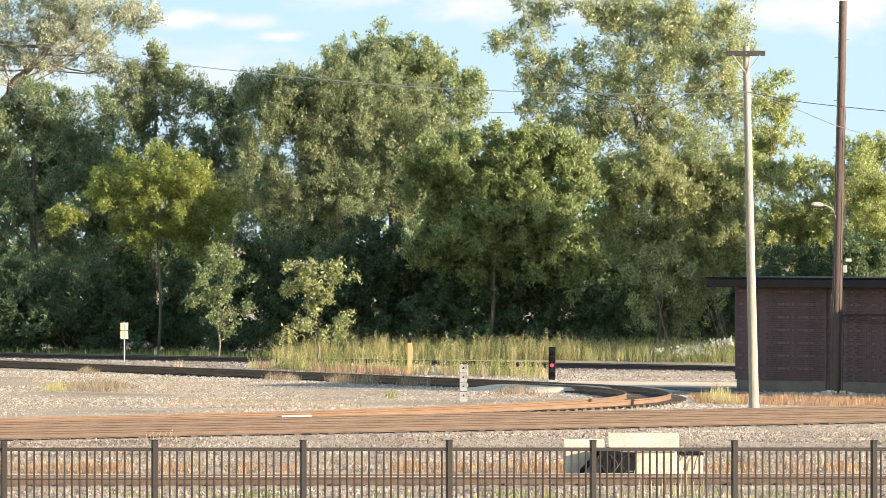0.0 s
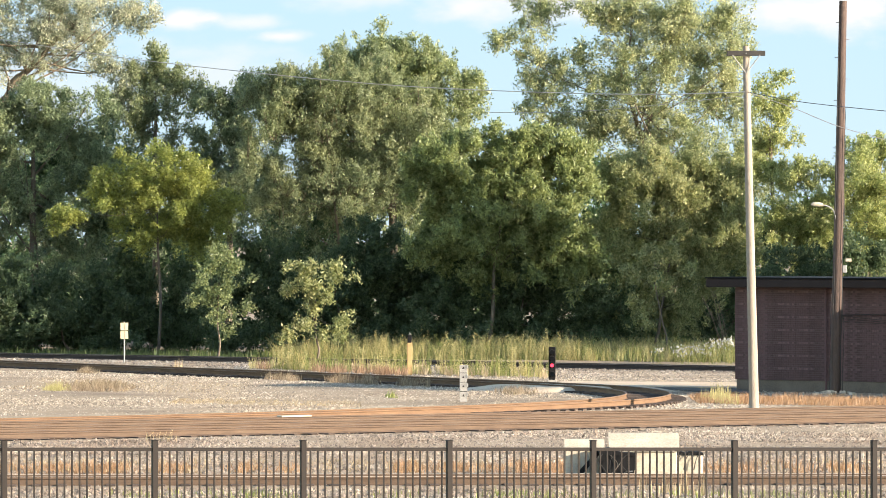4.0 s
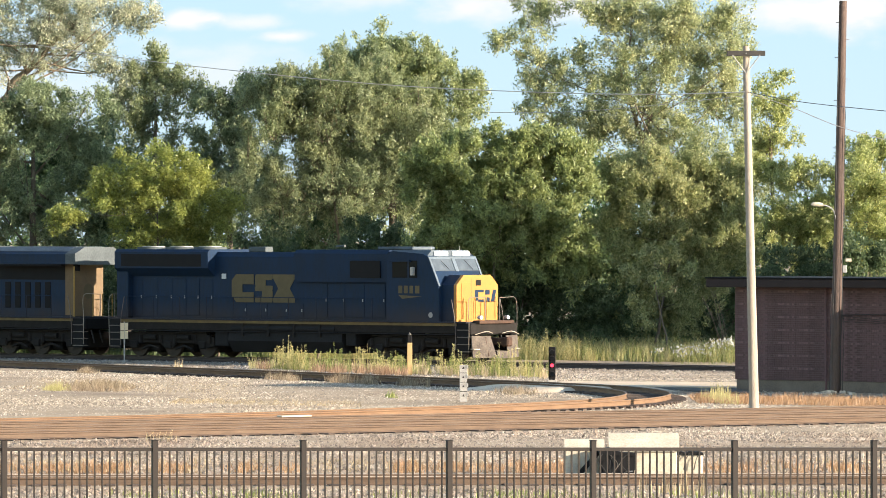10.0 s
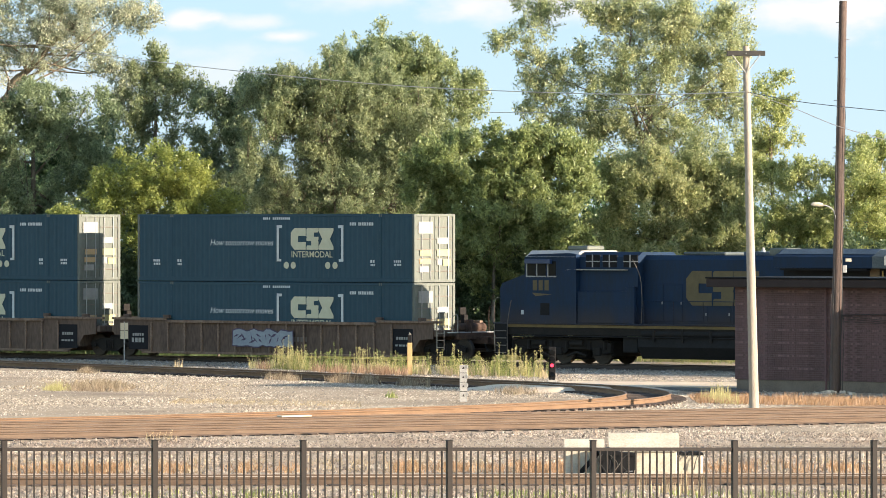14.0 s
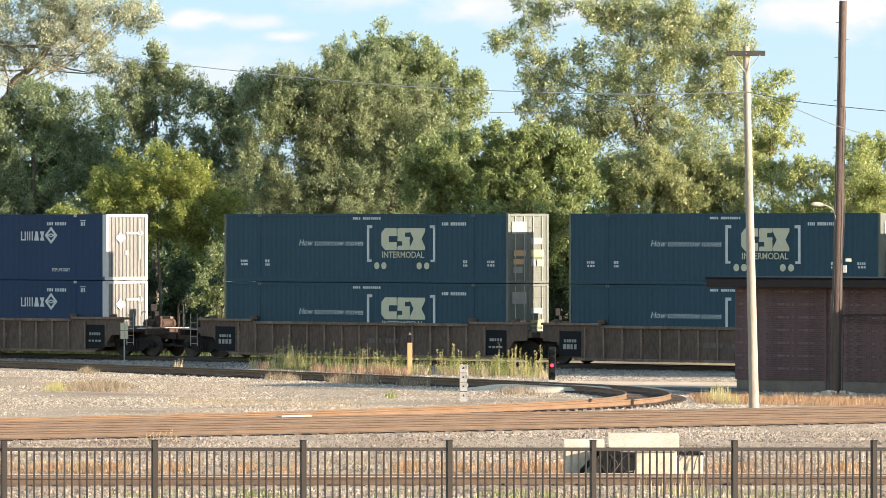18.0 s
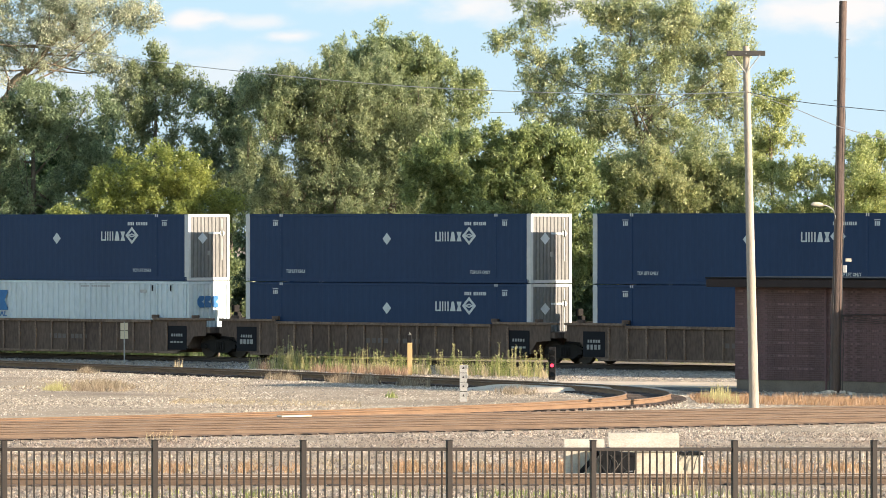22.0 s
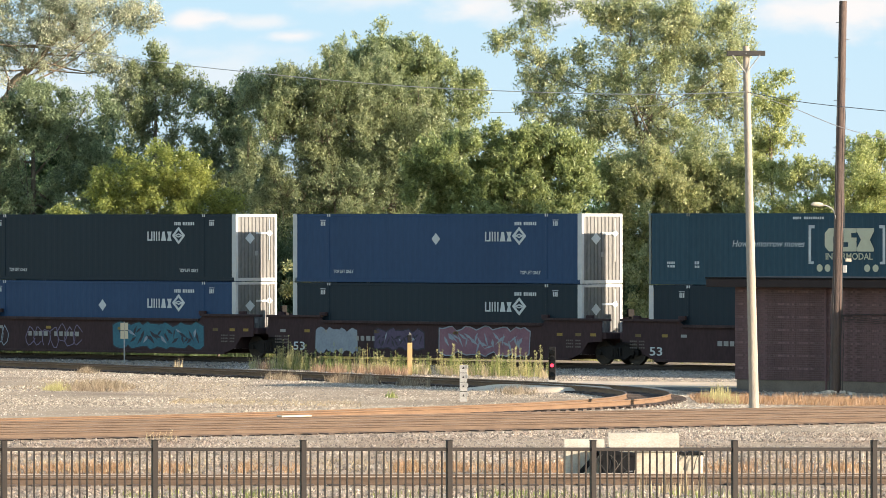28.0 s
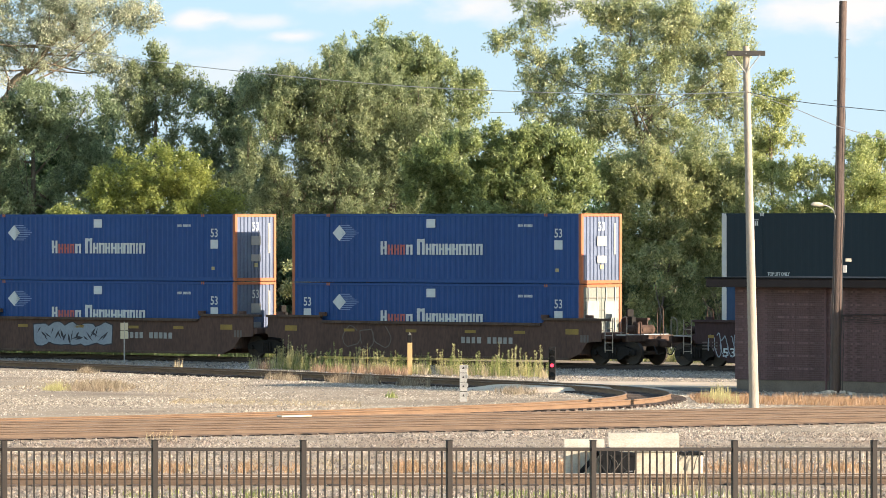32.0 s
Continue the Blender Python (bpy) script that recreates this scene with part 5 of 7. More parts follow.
RUST_STEEL = mat("rusty_steel", (0.085, 0.050, 0.036), (0.040, 0.027, 0.021), 0.9, scale=5, fine=30, spec=0.2)
TRUCK = mat("grimy_truck_steel", (0.0200, 0.0172, 0.0158), (0.0112, 0.0102, 0.0094), 0.9, scale=3, fine=25, spec=0.2)
WHEEL = mat("worn_wheel_steel", (0.05, 0.038, 0.03), (0.025, 0.02, 0.016), 0.7, 0.3)
LOCO_BLUE = mat("dark_blue_loco_paint", (0.0072, 0.0225, 0.0540), (0.0090, 0.0190, 0.0370), 0.6, scale=0.9, fine=8, streak=(1, 1, 0.35), spec=0.12, dust=(1.7, 2.5, (0.040, 0.031, 0.027)))
LOCO_ROOF = mat("dusty_grey_blue_roof", (0.091, 0.1144, 0.1365), (0.0546, 0.0702, 0.0884), 0.7, scale=1, fine=12, spec=0.2)
LOCO_YELLOW = mat("golden_yellow_loco_paint", (0.33, 0.150, 0.022), (0.27, 0.118, 0.018), 0.5, scale=1.2, fine=15)
LOGO_GOLD = mat("dull_gold_lettering", (0.1105, 0.091, 0.0494), (0.0858, 0.0702, 0.039), 0.7, spec=0.15)
STRIPE_GOLD = mat("gold_stripe", (0.14, 0.098, 0.028), (0.084, 0.056, 0.021), 0.7)
GLASS = mat("dark_cab_glass", (0.006, 0.008, 0.010), None, 0.25, spec=0.06)
LAMP_WHITE = glow_mat("lit_headlamp", (1.0, 0.97, 0.90), 2.5)
PLOW_GREY = mat("scuffed_plow_steel", (0.105, 0.086, 0.068), (0.040, 0.031, 0.026), 0.8, scale=3, fine=20)

HALF, WIDE, TALL = 8.075, 1.295, 2.88
SHARED = {}


def shared(key, make):
    """The same mesh again for the same key."""
    if key not in SHARED:
        SHARED[key] = make()
    return SHARED[key]


def on_side(x0, x1, z0, z1, y, proud=0.006):
    return Shape().box(x0, x1, y - proud, y, z0, z1)


def bars(x0, x1, z, h, n, y, seed=0):
    """A line of small writing as bars."""
    rng = random.Random(seed)
    s, w = Shape(), (x1 - x0) / n
    for i in range(n):
        if n > 5 and i == 4:
            continue
        s.box(x0 + i * w, x0 + (i + rng.uniform(0.6, 0.8)) * w, y - 0.005, y, z, z + h)
    return s


def ribbed_sheet(length, z0, z1, pitch, deep, axis):
    """A folded steel sheet; axis 0: runs along x with its outer side to -y, axis 1: runs along y with its outer side to +x."""
    n = max(2, round(length / pitch))
    p = length / n
    line2 = []
    for i in range(n):
        a = -length / 2 + i * p
        line2 += [(a, 0), (a + 0.38 * p, 0), (a + 0.5 * p, deep), (a + 0.88 * p, deep)]
    line2.append((length / 2, 0))
    s, v, f = Shape(), [], []
    for t, d in line2:
        for dd in (d, deep + 0.02):
            for z in (z0, z1):
                v.append((t, dd, z) if axis == 0 else (-dd, t, z))
    for i in range(len(line2) - 1):
        a, b = 4 * i, 4 * i + 4
        f += [(a, b, b + 1, a + 1), (a + 2, a + 3, b + 3, b + 2), (a, a + 2, b + 2, b), (a + 1, b + 1, b + 3, a + 3)]
    m = 4 * (len(line2) - 1)
    f += [(0, 1, 3, 2), (m, m + 2, m + 3, m + 1)]
    return s.add(v, f)


def block_mark(parent, x0, x1, z0, z1, y, material):
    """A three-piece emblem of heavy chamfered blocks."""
    w, h = (x1 - x0), (z1 - z0)
    c = 0.22 * h
    a0, a1 = x0, x0 + 0.35 * w
    s = Shape()
    t = 0.36 * h
    s.prism([(a0, z0 + c), (a0 + c, z0), (a1, z0), (a1, z0 + t), (a0 + 0.17 * w, z0 + t), (a0 + 0.17 * w, z1 - t), (a1, z1 - t), (a1, z1), (a0 + c, z1), (a0, z1 - c)], 1, y - 0.006, y)
    part("emblem_block", s, material, parent)
    b0, b1 = x0 + 0.37 * w, x0 + 0.65 * w
    s = Shape()
    q = h / 5
    for k in (0, 2, 4):
        s.prism([(b0, z0 + k * q), (b1 - 0.2 * c, z0 + k * q), (b1, z0 + k * q + 0.3 * q), (b1, z0 + (k + 1) * q), (b0 + 0.2 * c, z0 + (k + 1) * q), (b0, z0 + (k + 0.7) * q)], 1, y - 0.006, y)
    s.box(b0, b0 + 0.17 * w, y - 0.006, y, z0 + 3 * q, z0 + 4 * q)
    s.box(b1 - 0.17 * w, b1, y - 0.006, y, z0 + q, z0 + 2 * q)
    part("emblem_block", s, material, parent)
    d0, d1, m, zm = x0 + 0.655 * w, x1, x0 + 0.828 * w, (z0 + z1) / 2
    s = Shape().prism([(d0, z0), (d1, z0), (d1, z0 + 0.14 * h), (m + 0.09 * w, zm), (d1, z1 - 0.14 * h), (d1, z1), (d0, z1), (d0, z1 - 0.14 * h), (m - 0.09 * w, zm), (d0, z0 + 0.14 * h)], 1, y - 0.006, y)
    part("emblem_block", s, material, parent)


def diamond(x, z, w, h, y, hole=0.0):
    s = Shape()
    o = [(x - w, z), (x, z - h), (x + w, z), (x, z + h)]
    if not hole:
        return s.prism(o, 1, y - 0.006, y)
    i = [(x + (a - x) * hole, z + (b - z) * hole) for a, b in o]
    for k in range(4):
        n = (k + 1) % 4
        s.prism([o[k], o[n], i[n], i[k]], 1, y - 0.006, y)
    return s


def round_spot(x, z, r, y, n=12):
    return Shape().prism([(x + r * math.cos(6.2832 * k / n), z + r * math.sin(6.2832 * k / n)) for k in range(n)], 1, y - 0.006, y)


# ---- train: containers ----
def container(label, paint, end, end_mat, post_mat, livery, ribs=(0.30, 0.012)):
    """A 53-foot box; local x to the front, near side at -y, floor at z 0."""
    t = thing("shipping_container", label, "container", group="stacked containers")
    key = paint.name
    sheet = shared(("sheet", key, ribs), lambda: ribbed_sheet(2 * HALF - 0.3, 0.16, TALL - 0.1, ribs[0], ribs[1], 0).mesh("side_panel", paint))
    part("side_panel", sheet, None, t, m=pose(0, -WIDE + 0.012, 0))
    part("side_panel", sheet, None, t, m=pose(0, WIDE - 0.012, 0, 0, 0, 180))
    low = shared(("low", key), lambda: Shape().box(-HALF + 0.1, HALF - 0.1, -0.03, 0.05, 0.0, 0.17, 0.008).mesh("bottom_rail", paint))
    top = shared(("top", key), lambda: Shape().box(-HALF + 0.1, HALF - 0.1, -0.02, 0.06, TALL - 0.11, TALL, 0.008).mesh("top_rail", paint))
    for s in (-1, 1):
        turn = 0 if s < 0 else 180
        part("bottom_rail", low, None, t, m=pose(0, s * (WIDE - 0.03), 0, 0, 0, turn))
        part("top_rail", top, None, t, m=pose(0, s * (WIDE - 0.022), 0, 0, 0, turn))
    part("roof", shared(("roof", key), lambda: Shape().box(-HALF + 0.05, HALF - 0.05, -WIDE + 0.08, WIDE - 0.08, TALL - 0.07, TALL - 0.02).mesh("roof", paint)), None, t)
    part("floor", shared(("floor", key), lambda: Shape().box(-HALF + 0.1, HALF - 0.1, -WIDE + 0.08, WIDE - 0.08, 0.06, 0.16).mesh("floor", paint)), None, t)
    post = shared(("post", key), lambda: Shape().box(-0.045, 0.045, -0.016, 0.06, 0.17, TALL - 0.11, 0.01).mesh("lift_post", paint))
    for x in (-6.0, 6.15):
        for s in (-1, 1):
            part("lift_post", post, None, t, m=pose(x, s * (WIDE - 0.012), 0, 0, 0, 0 if s < 0 else 180))
            cast = shared(("lift_cast", post_mat.name), lambda: Shape().box(-0.09, -0.02, -0.005, 0.1, -0.06, 0.06, 0.01).box(0.02, 0.09, -0.005, 0.1, -0.06, 0.06, 0.01).mesh("lift_casting", post_mat))
            part("lift_casting", cast, None, t, m=pose(x, s * (WIDE + 0.004), TALL - 0.06, 0, 0, 0 if s < 0 else 180))
    pw = 0.25 if post_mat is POST_WHITE else (0.16 if post_mat is POST_ORANGE else 0.12)
    corner = shared(("corner", post_mat.name, pw), lambda: Shape().box(-pw, 0.0, 0.0, 0.15, 0.0, TALL, 0.012).mesh("corner_post", post_mat))
    for sx in (-1, 1):
        for sy in (-1, 1):
            c = corner if sx == sy * -1 else shared(("corner_m", post_mat.name, pw), lambda: Shape().box(-pw, 0.0, -0.15, 0.0, 0.0, TALL, 0.012).mesh("corner_post", post_mat))
            part("corner_post", c, None, t, m=pose(sx * HALF, sy * WIDE, 0, 0, 0, 0 if sx > 0 else 180))
    # closed ends
    for sx in (1, -1):
        flip = 0 if sx > 0 else 180
        if sx > 0 and end == "doors":
            for sy in (-1, 1):
                d = part("door", shared(("door", end_mat.name, sy), lambda: Shape().box(-0.06, 0.0, min(0.01 * sy, 1.14 * sy), max(0.01 * sy, 1.14 * sy), 0.12, TALL - 0.12, 0.012).mesh("door", end_mat)), None, t, m=pose(HALF - 0.03, 0, 0))
                for y in (0.28, 0.84):
                    part("lock_rod", shared(("rod", y * sy), lambda: Shape().tube([(0.035, sy * y, 0.1), (0.035, sy * y, TALL - 0.1)], 0.022, 6).mesh("lock_rod", GREY_METAL)), None, d)
                for z in (0.45, 0.95, 1.35, 1.8, 2.3):
                    part("hinge_bar", shared(("hinge", sy, z), lambda: Shape().box(0.0, 0.025, min(0.06 * sy, 1.12 * sy), max(0.06 * sy, 1.12 * sy), z, z + 0.045, 0.006).mesh("hinge_bar", HINGE)), None, d)
        else:
            part("end_panel", shared(("end", end_mat.name, ribs), lambda: ribbed_sheet(2 * WIDE - 0.3, 0.14, TALL - 0.12, 0.235, 0.04, 1).mesh("end_panel", end_mat)), None, t, m=pose(sx * (HALF - 0.02), 0, 0, 0, 0, flip))
        part("end_sill", shared(("sill", post_mat.name), lambda: Shape().box(-0.1, 0.0, -WIDE + 0.15, WIDE - 0.15, 0.0, 0.14, 0.008).mesh("end_sill", post_mat)), None, t, m=pose(sx * HALF, 0, 0, 0, 0, flip))
        part("end_header", shared(("header", post_mat.name), lambda: Shape().box(-0.1, 0.0, -WIDE + 0.15, WIDE - 0.15, TALL - 0.12, TALL, 0.008).mesh("end_header", post_mat)), None, t, m=pose(sx * HALF, 0, 0, 0, 0, flip))
    livery(t)
    return t


Y_SIDE = -WIDE - 0.001


def sticker(t, y0, y1, z0, z1, material, name="sticker"):
    """A label, or a painted patch of glare, on the front end."""
    part(name, Shape().box(HALF + 0.008, HALF + 0.014, y0, y1, z0, z1), LABEL_OR_GLARE if material is PRINT_WHITE else material, t)


def teal_livery(t, doors=True):
    block_mark(t, 1.02, 3.48, 1.36, 2.28, Y_SIDE, PRINT_CREAM)
    part("lettering", TEXT["intermodal"], None, t, "cream word below the emblem", pose(1.06, Y_SIDE, 1.04))
    part("slogan", TEXT["slogan"], None, t, "white slanted slogan", pose(-3.7, Y_SIDE, 1.54))
    for s, x in ((1, 0.2), (-1, 4.05)):
        part("bracket", Shape().box(min(x, x + 0.13 * s), max(x, x + 0.13 * s), Y_SIDE - 0.006, Y_SIDE, 0.86, 2.4).box(min(x, x + 0.3 * s), max(x, x + 0.3 * s), Y_SIDE - 0.006, Y_SIDE, 2.28, 2.4)
             .box(min(x, x + 0.26 * s), max(x, x + 0.26 * s), Y_SIDE - 0.006, Y_SIDE, 0.86, 0.96), PRINT_WHITE, t)
    for x in (0.76, 1.16, 3.15, 3.57):
        part("spot", round_spot(x, 0.70, 0.15, Y_SIDE), PRINT_CREAM, t)
    part("number_marking", bars(4.42, 5.78, 2.39, 0.13, 14, Y_SIDE, 1), PRINT_WHITE, t)
    part("caption_marking", bars(-0.6, 1.0, 2.64, 0.10, 14, Y_SIDE, 2), PRINT_WHITE, t)
    for x in (-6.88, 7.14):
        part("placard_marking", bars(x - 0.22, x + 0.22, 0.83, 0.10, 4, Y_SIDE, 7), PRINT_WHITE, t)
        part("placard_marking", bars(x - 0.20, x + 0.24, 0.69, 0.09, 3, Y_SIDE, 8), PRINT_WHITE, t)
    for x in (-5.53, 5.72):
        part("placard_marking", bars(x - 0.13, x + 0.15, 0.82, 0.12, 2, Y_SIDE, 9), PRINT_WHITE, t)
        part("placard_marking", bars(x - 0.12, x + 0.14, 0.68, 0.09, 3, Y_SIDE, 10), PRINT_WHITE, t)
    if doors:
        for a, b, c, d, m in ((-1.05, -0.15, 2.05, 2.55, PRINT_WHITE), (0.14, 0.82, 1.62, 1.88, PRINT_WHITE), (0.12, 0.95, 1.10, 1.38, LABEL_YELLOW), (-0.95, -0.2, 1.12, 1.36, LABEL_TAN),
                              (0.52, 0.96, 0.70, 0.98, LABEL_YELLOW), (0.14, 0.42, 0.72, 1.0, PRINT_WHITE), (-0.98, -0.4, 0.42, 0.68, PRINT_WHITE), (-0.98, -0.3, 0.78, 1.0, LABEL_TAN)):
            sticker(t, a, b, c, d, m)
    else:
        sticker(t, -0.75, 0.55, 1.85, 2.45, PRINT_WHITE)
        sticker(t, -0.2, 0.3, 0.45, 0.75, PRINT_WHITE)
        sticker(t, -0.95, -0.8, 0.9, 2.4, LABEL_YELLOW)


def navy_livery(t, tag=True):
    if tag:
        part("diamond_mark", diamond(0.07, 1.83, 0.24, 0.25, Y_SIDE), PRINT_WHITE, t)
    # the brand as plain posts and blocks
    x = 2.8
    for a, b in ((0.0, 0.07), (0.23, 0.30), (0.37, 0.44), (0.52, 0.58), (0.67, 0.74)):
        part("brand_bar", on_side(x + a, x + b, 1.73, 2.13, Y_SIDE), PRINT_WHITE, t)
    part("brand_bar", on_side(x + 0.072, x + 0.228, 1.73, 1.79, Y_SIDE), PRINT_WHITE, t)
    part("brand_bar", Shape().prism([(x + 0.82, 1.73), (x + 1.12, 1.73), (x + 1.03, 2.13), (x + 0.91, 2.13)], 1, Y_SIDE - 0.006, Y_SIDE), PRINT_WHITE, t)
    part("brand_bar", Shape().prism([(x + 1.18, 1.73), (x + 1.46, 1.73), (x + 1.38, 1.93), (x + 1.46, 2.13), (x + 1.18, 2.13), (x + 1.26, 1.93)], 1, Y_SIDE - 0.006, Y_SIDE), PRINT_WHITE, t)
    part("diamond_ring", diamond(4.67, 1.96, 0.39, 0.38, Y_SIDE, 0.62), PRINT_WHITE, t)
    part("diamond_core", diamond(4.67, 1.96, 0.30, 0.09, Y_SIDE - 0.002, 0.4), PRINT_WHITE, t)
    part("number_marking", bars(4.42, 5.62, 2.40, 0.14, 12, Y_SIDE, 3), PRINT_WHITE, t)
    for x in (-6.32, 6.64):
        part("small_marking", on_side(x - 0.16, x + 0.16, 2.60, 2.63, Y_SIDE), PRINT_WHITE, t)
        part("small_marking", bars(x - 0.13, x + 0.15, 2.38, 0.18, 3, Y_SIDE, 4), PRINT_WHITE, t)
    part("lettering", TEXT["top_lift"], None, t, m=pose(-5.7, Y_SIDE, 0.38))
    part("lettering", TEXT["top_lift"], None, t, m=pose(4.72, Y_SIDE, 0.38))
    # front end marks
    part("diamond_mark", Shape().prism([(-0.72, 1.85), (-0.42, 1.6), (-0.12, 1.85), (-0.42, 2.1)], 0, HALF + 0.008, HALF + 0.014), PRINT_WHITE, t)
    part("brand_bar", Shape().box(HALF + 0.008, HALF + 0.014, -0.05, 0.62, 2.02, 2.1).prism([(0.6, 2.06), (0.8, 1.9), (1.0, 2.06), (0.8, 2.22)], 0, HALF + 0.008, HALF + 0.014), PRINT_WHITE, t)
    sticker(t, 0.75, 0.84, 0.9, 2.7, PRINT_WHITE, "number_strip")
    sticker(t, -0.12, 0.05, 1.1, 1.3, PRINT_WHITE)


def dark_livery(t):
    navy_livery(t, False)


def white_livery(t):
    block_mark(t, -5.47, -2.96, 1.56, 2.45, Y_SIDE - 0.03, PRINT_BLUE)
    part("lettering", TEXT["intermodal_blue"], None, t, "blue word below the emblem", pose(-5.4, Y_SIDE - 0.03, 1.30))
    part("caption_marking", bars(1.6, 3.4, 2.62, 0.08, 14, Y_SIDE - 0.03, 5), GREY_METAL, t)
    part("placard", on_side(5.2, 5.6, 2.38, 2.52, Y_SIDE - 0.03), GREY_METAL, t)
    for x in (-5.3, -4.4, 5.9, 7.0):
        part("slot", on_side(x, x + 0.08, 2.45, 2.72, Y_SIDE - 0.03), BLACK, t)
    for a, b, cut in ((-0.75, -0.32, 0.14), (-0.28, 0.1, 0.05), (0.14, 0.55, 0.1)):
        part("emblem_block", Shape().prism([(a + cut, 1.75), (b, 1.75), (b, 1.92), (b - 0.16, 2.0), (b, 2.1), (b, 2.25), (a + cut, 2.25), (a, 2.25 - cut), (a, 1.75 + cut)], 0, HALF + 0.008, HALF + 0.014), PRINT_BLUE, t, "blue emblem on the end")


def cobalt_livery(t, low=False):
    # arrow-ended hexagon with speed lines
    s = Shape().prism([(-5.74, 2.07), (-5.35, 1.74), (-4.98, 2.07), (-5.35, 2.41)], 1, Y_SIDE - 0.006, Y_SIDE)
    part("arrow_mark", s, PRINT_WHITE, t)
    for k in range(9):
        z = 1.74 + 0.08 * k
        w = 0.75 - 0.5 * abs(k - 4) / 4
        part("speed_line", on_side(-5.2 + 0.1 * abs(k - 4) / 4 * -1, -5.0 + w, z, z + 0.03, Y_SIDE), PRINT_PALE, t)
    # two words as bars, tall first letters
    for x0, x1, h in ((-3.0, -2.66, 0.56), (-2.6, -2.3, 0.42), (-2.24, -1.95, 0.42), (-1.9, -1.62, 0.42), (-1.56, -1.2, 0.42), (-0.95, -0.52, 0.66),
                      (-0.46, -0.14, 0.46), (-0.1, 0.24, 0.46), (0.28, 0.58, 0.46), (0.63, 0.98, 0.46), (1.02, 1.34, 0.46), (1.38, 1.72, 0.46), (1.76, 2.1, 0.46), (2.16, 2.28, 0.46), (2.34, 2.7, 0.46)):
        w = x1 - x0
        bar = 0.8 if int(x0 * 10) % 2 else 0.42
        s = Shape().box(x0, x0 + 0.40 * w, Y_SIDE - 0.006, Y_SIDE, 1.17, 1.17 + h).box(x1 - 0.34 * w, x1, Y_SIDE - 0.006, Y_SIDE, 1.17, 1.17 + h)
        s.box(x0 + 0.40 * w, x1 - 0.34 * w, Y_SIDE - 0.006, Y_SIDE, 1.17 + h * bar, 1.17 + h * (bar + 0.18))
        part("brand_bar", s, PRINT_RED if x0 < -1.8 and x0 > -2.7 else PRINT_WHITE, t)
    part("placard", on_side(-0.42, 0.08, 2.30, 2.66, Y_SIDE), PRINT_WHITE, t)
    part("number_marking", bars(4.65, 5.45, 2.33, 0.11, 12, Y_SIDE, 6), PRINT_WHITE, t)
    part("lettering", TEXT["length"], None, t, m=pose(6.62, Y_SIDE, 1.90))
    part("placard", on_side(6.62, 7.06, 1.40, 1.78, Y_SIDE), PRINT_WHITE, t)
    part("placard", on_side(6.68, 6.86, 0.48, 0.62, Y_SIDE), LABEL_YELLOW, t)
    if not low:
        part("lettering", TEXT["length"], None, t, "white length mark on the end", pose(HALF + 0.012, -0.24, 2.18, 0, 0, 90))
    if low:
        part("lettering", TEXT["length"], None, t, m=pose(-7.4, Y_SIDE, 1.90))
        part("placard", on_side(-7.4, -6.98, 1.40, 1.78, Y_SIDE), PRINT_WHITE, t)
        # two white plates painted as sun glare on the doors
        for s in (-1, 1):
            sticker(t, s * 0.6 - 0.4, s * 0.6 + 0.4, 1.5, 2.2, PRINT_WHITE)
    else:
        sticker(t, -0.3, 0.3, 1.55, 1.95, PRINT_WHITE)
        sticker(t, -0.3, 0.3, 0.85, 1.15, PRINT_WHITE)
        sticker(t, -0.1, 0.1, 0.6, 0.78, LABEL_YELLOW)
        sticker(t, 0.78, 0.9, 1.2, 2.5, PRINT_WHITE, "number_strip")


PRINT_PALE = mat("faded_pale_blue_lettering", (0.169, 0.247, 0.429), None, 0.6)
PRINT_RED = mat("faded_red_lettering", (0.338, 0.091, 0.0845), None, 0.6)

TEAL = container("dark teal container with pale emblem and slanted white slogan", GREEN_BLUE, "doors", END_GREY, END_GREY, teal_livery, (0.28, 0.008))
TEAL_RIB = container("dark teal container with pale ribbed end and emblem", GREEN_BLUE, "ribs", END_MINT, END_MINT, lambda t: teal_livery(t, False), (0.28, 0.008))
NAVY_BOX = container("navy blue container with white corner posts and diamond mark", NAVY, "ribs", END_TAN, POST_WHITE, navy_livery, (0.36, 0.0045))
DARK_BOX = container("blackish navy container with white corner posts", NAVY_BLACK, "ribs", END_TAN, POST_WHITE, dark_livery, (0.36, 0.0045))
BLUE_BOX = container("faded blue container with white corner posts and diamond mark", MID_BLUE, "ribs", END_TAN, POST_WHITE, navy_livery, (0.36, 0.0045))
WHITE_BOX = container("white corrugated container with blue emblem", CHALK, "ribs", CHALK, CHALK, white_livery, (0.33, 0.045))
COBALT_BOX = container("cobalt blue container with orange posts and white lettering bars", BRIGHT_BLUE, "ribs", END_BLUE_LIT, POST_ORANGE, cobalt_livery, (0.30, 0.022))
COBALT_DOORS = container("cobalt blue container with orange posts and white doors", BRIGHT_BLUE, "doors", END_MINT, POST_ORANGE, lambda t: cobalt_livery(t, True), (0.30, 0.022))

used = set()


def load(box, at, z):
    """Puts a container, or a copy of it, on the train."""
    ob = box if box.name not in used else copy_thing(box, Matrix())
    used.add(ob.name)
    MOVING.append((ob, at, z))


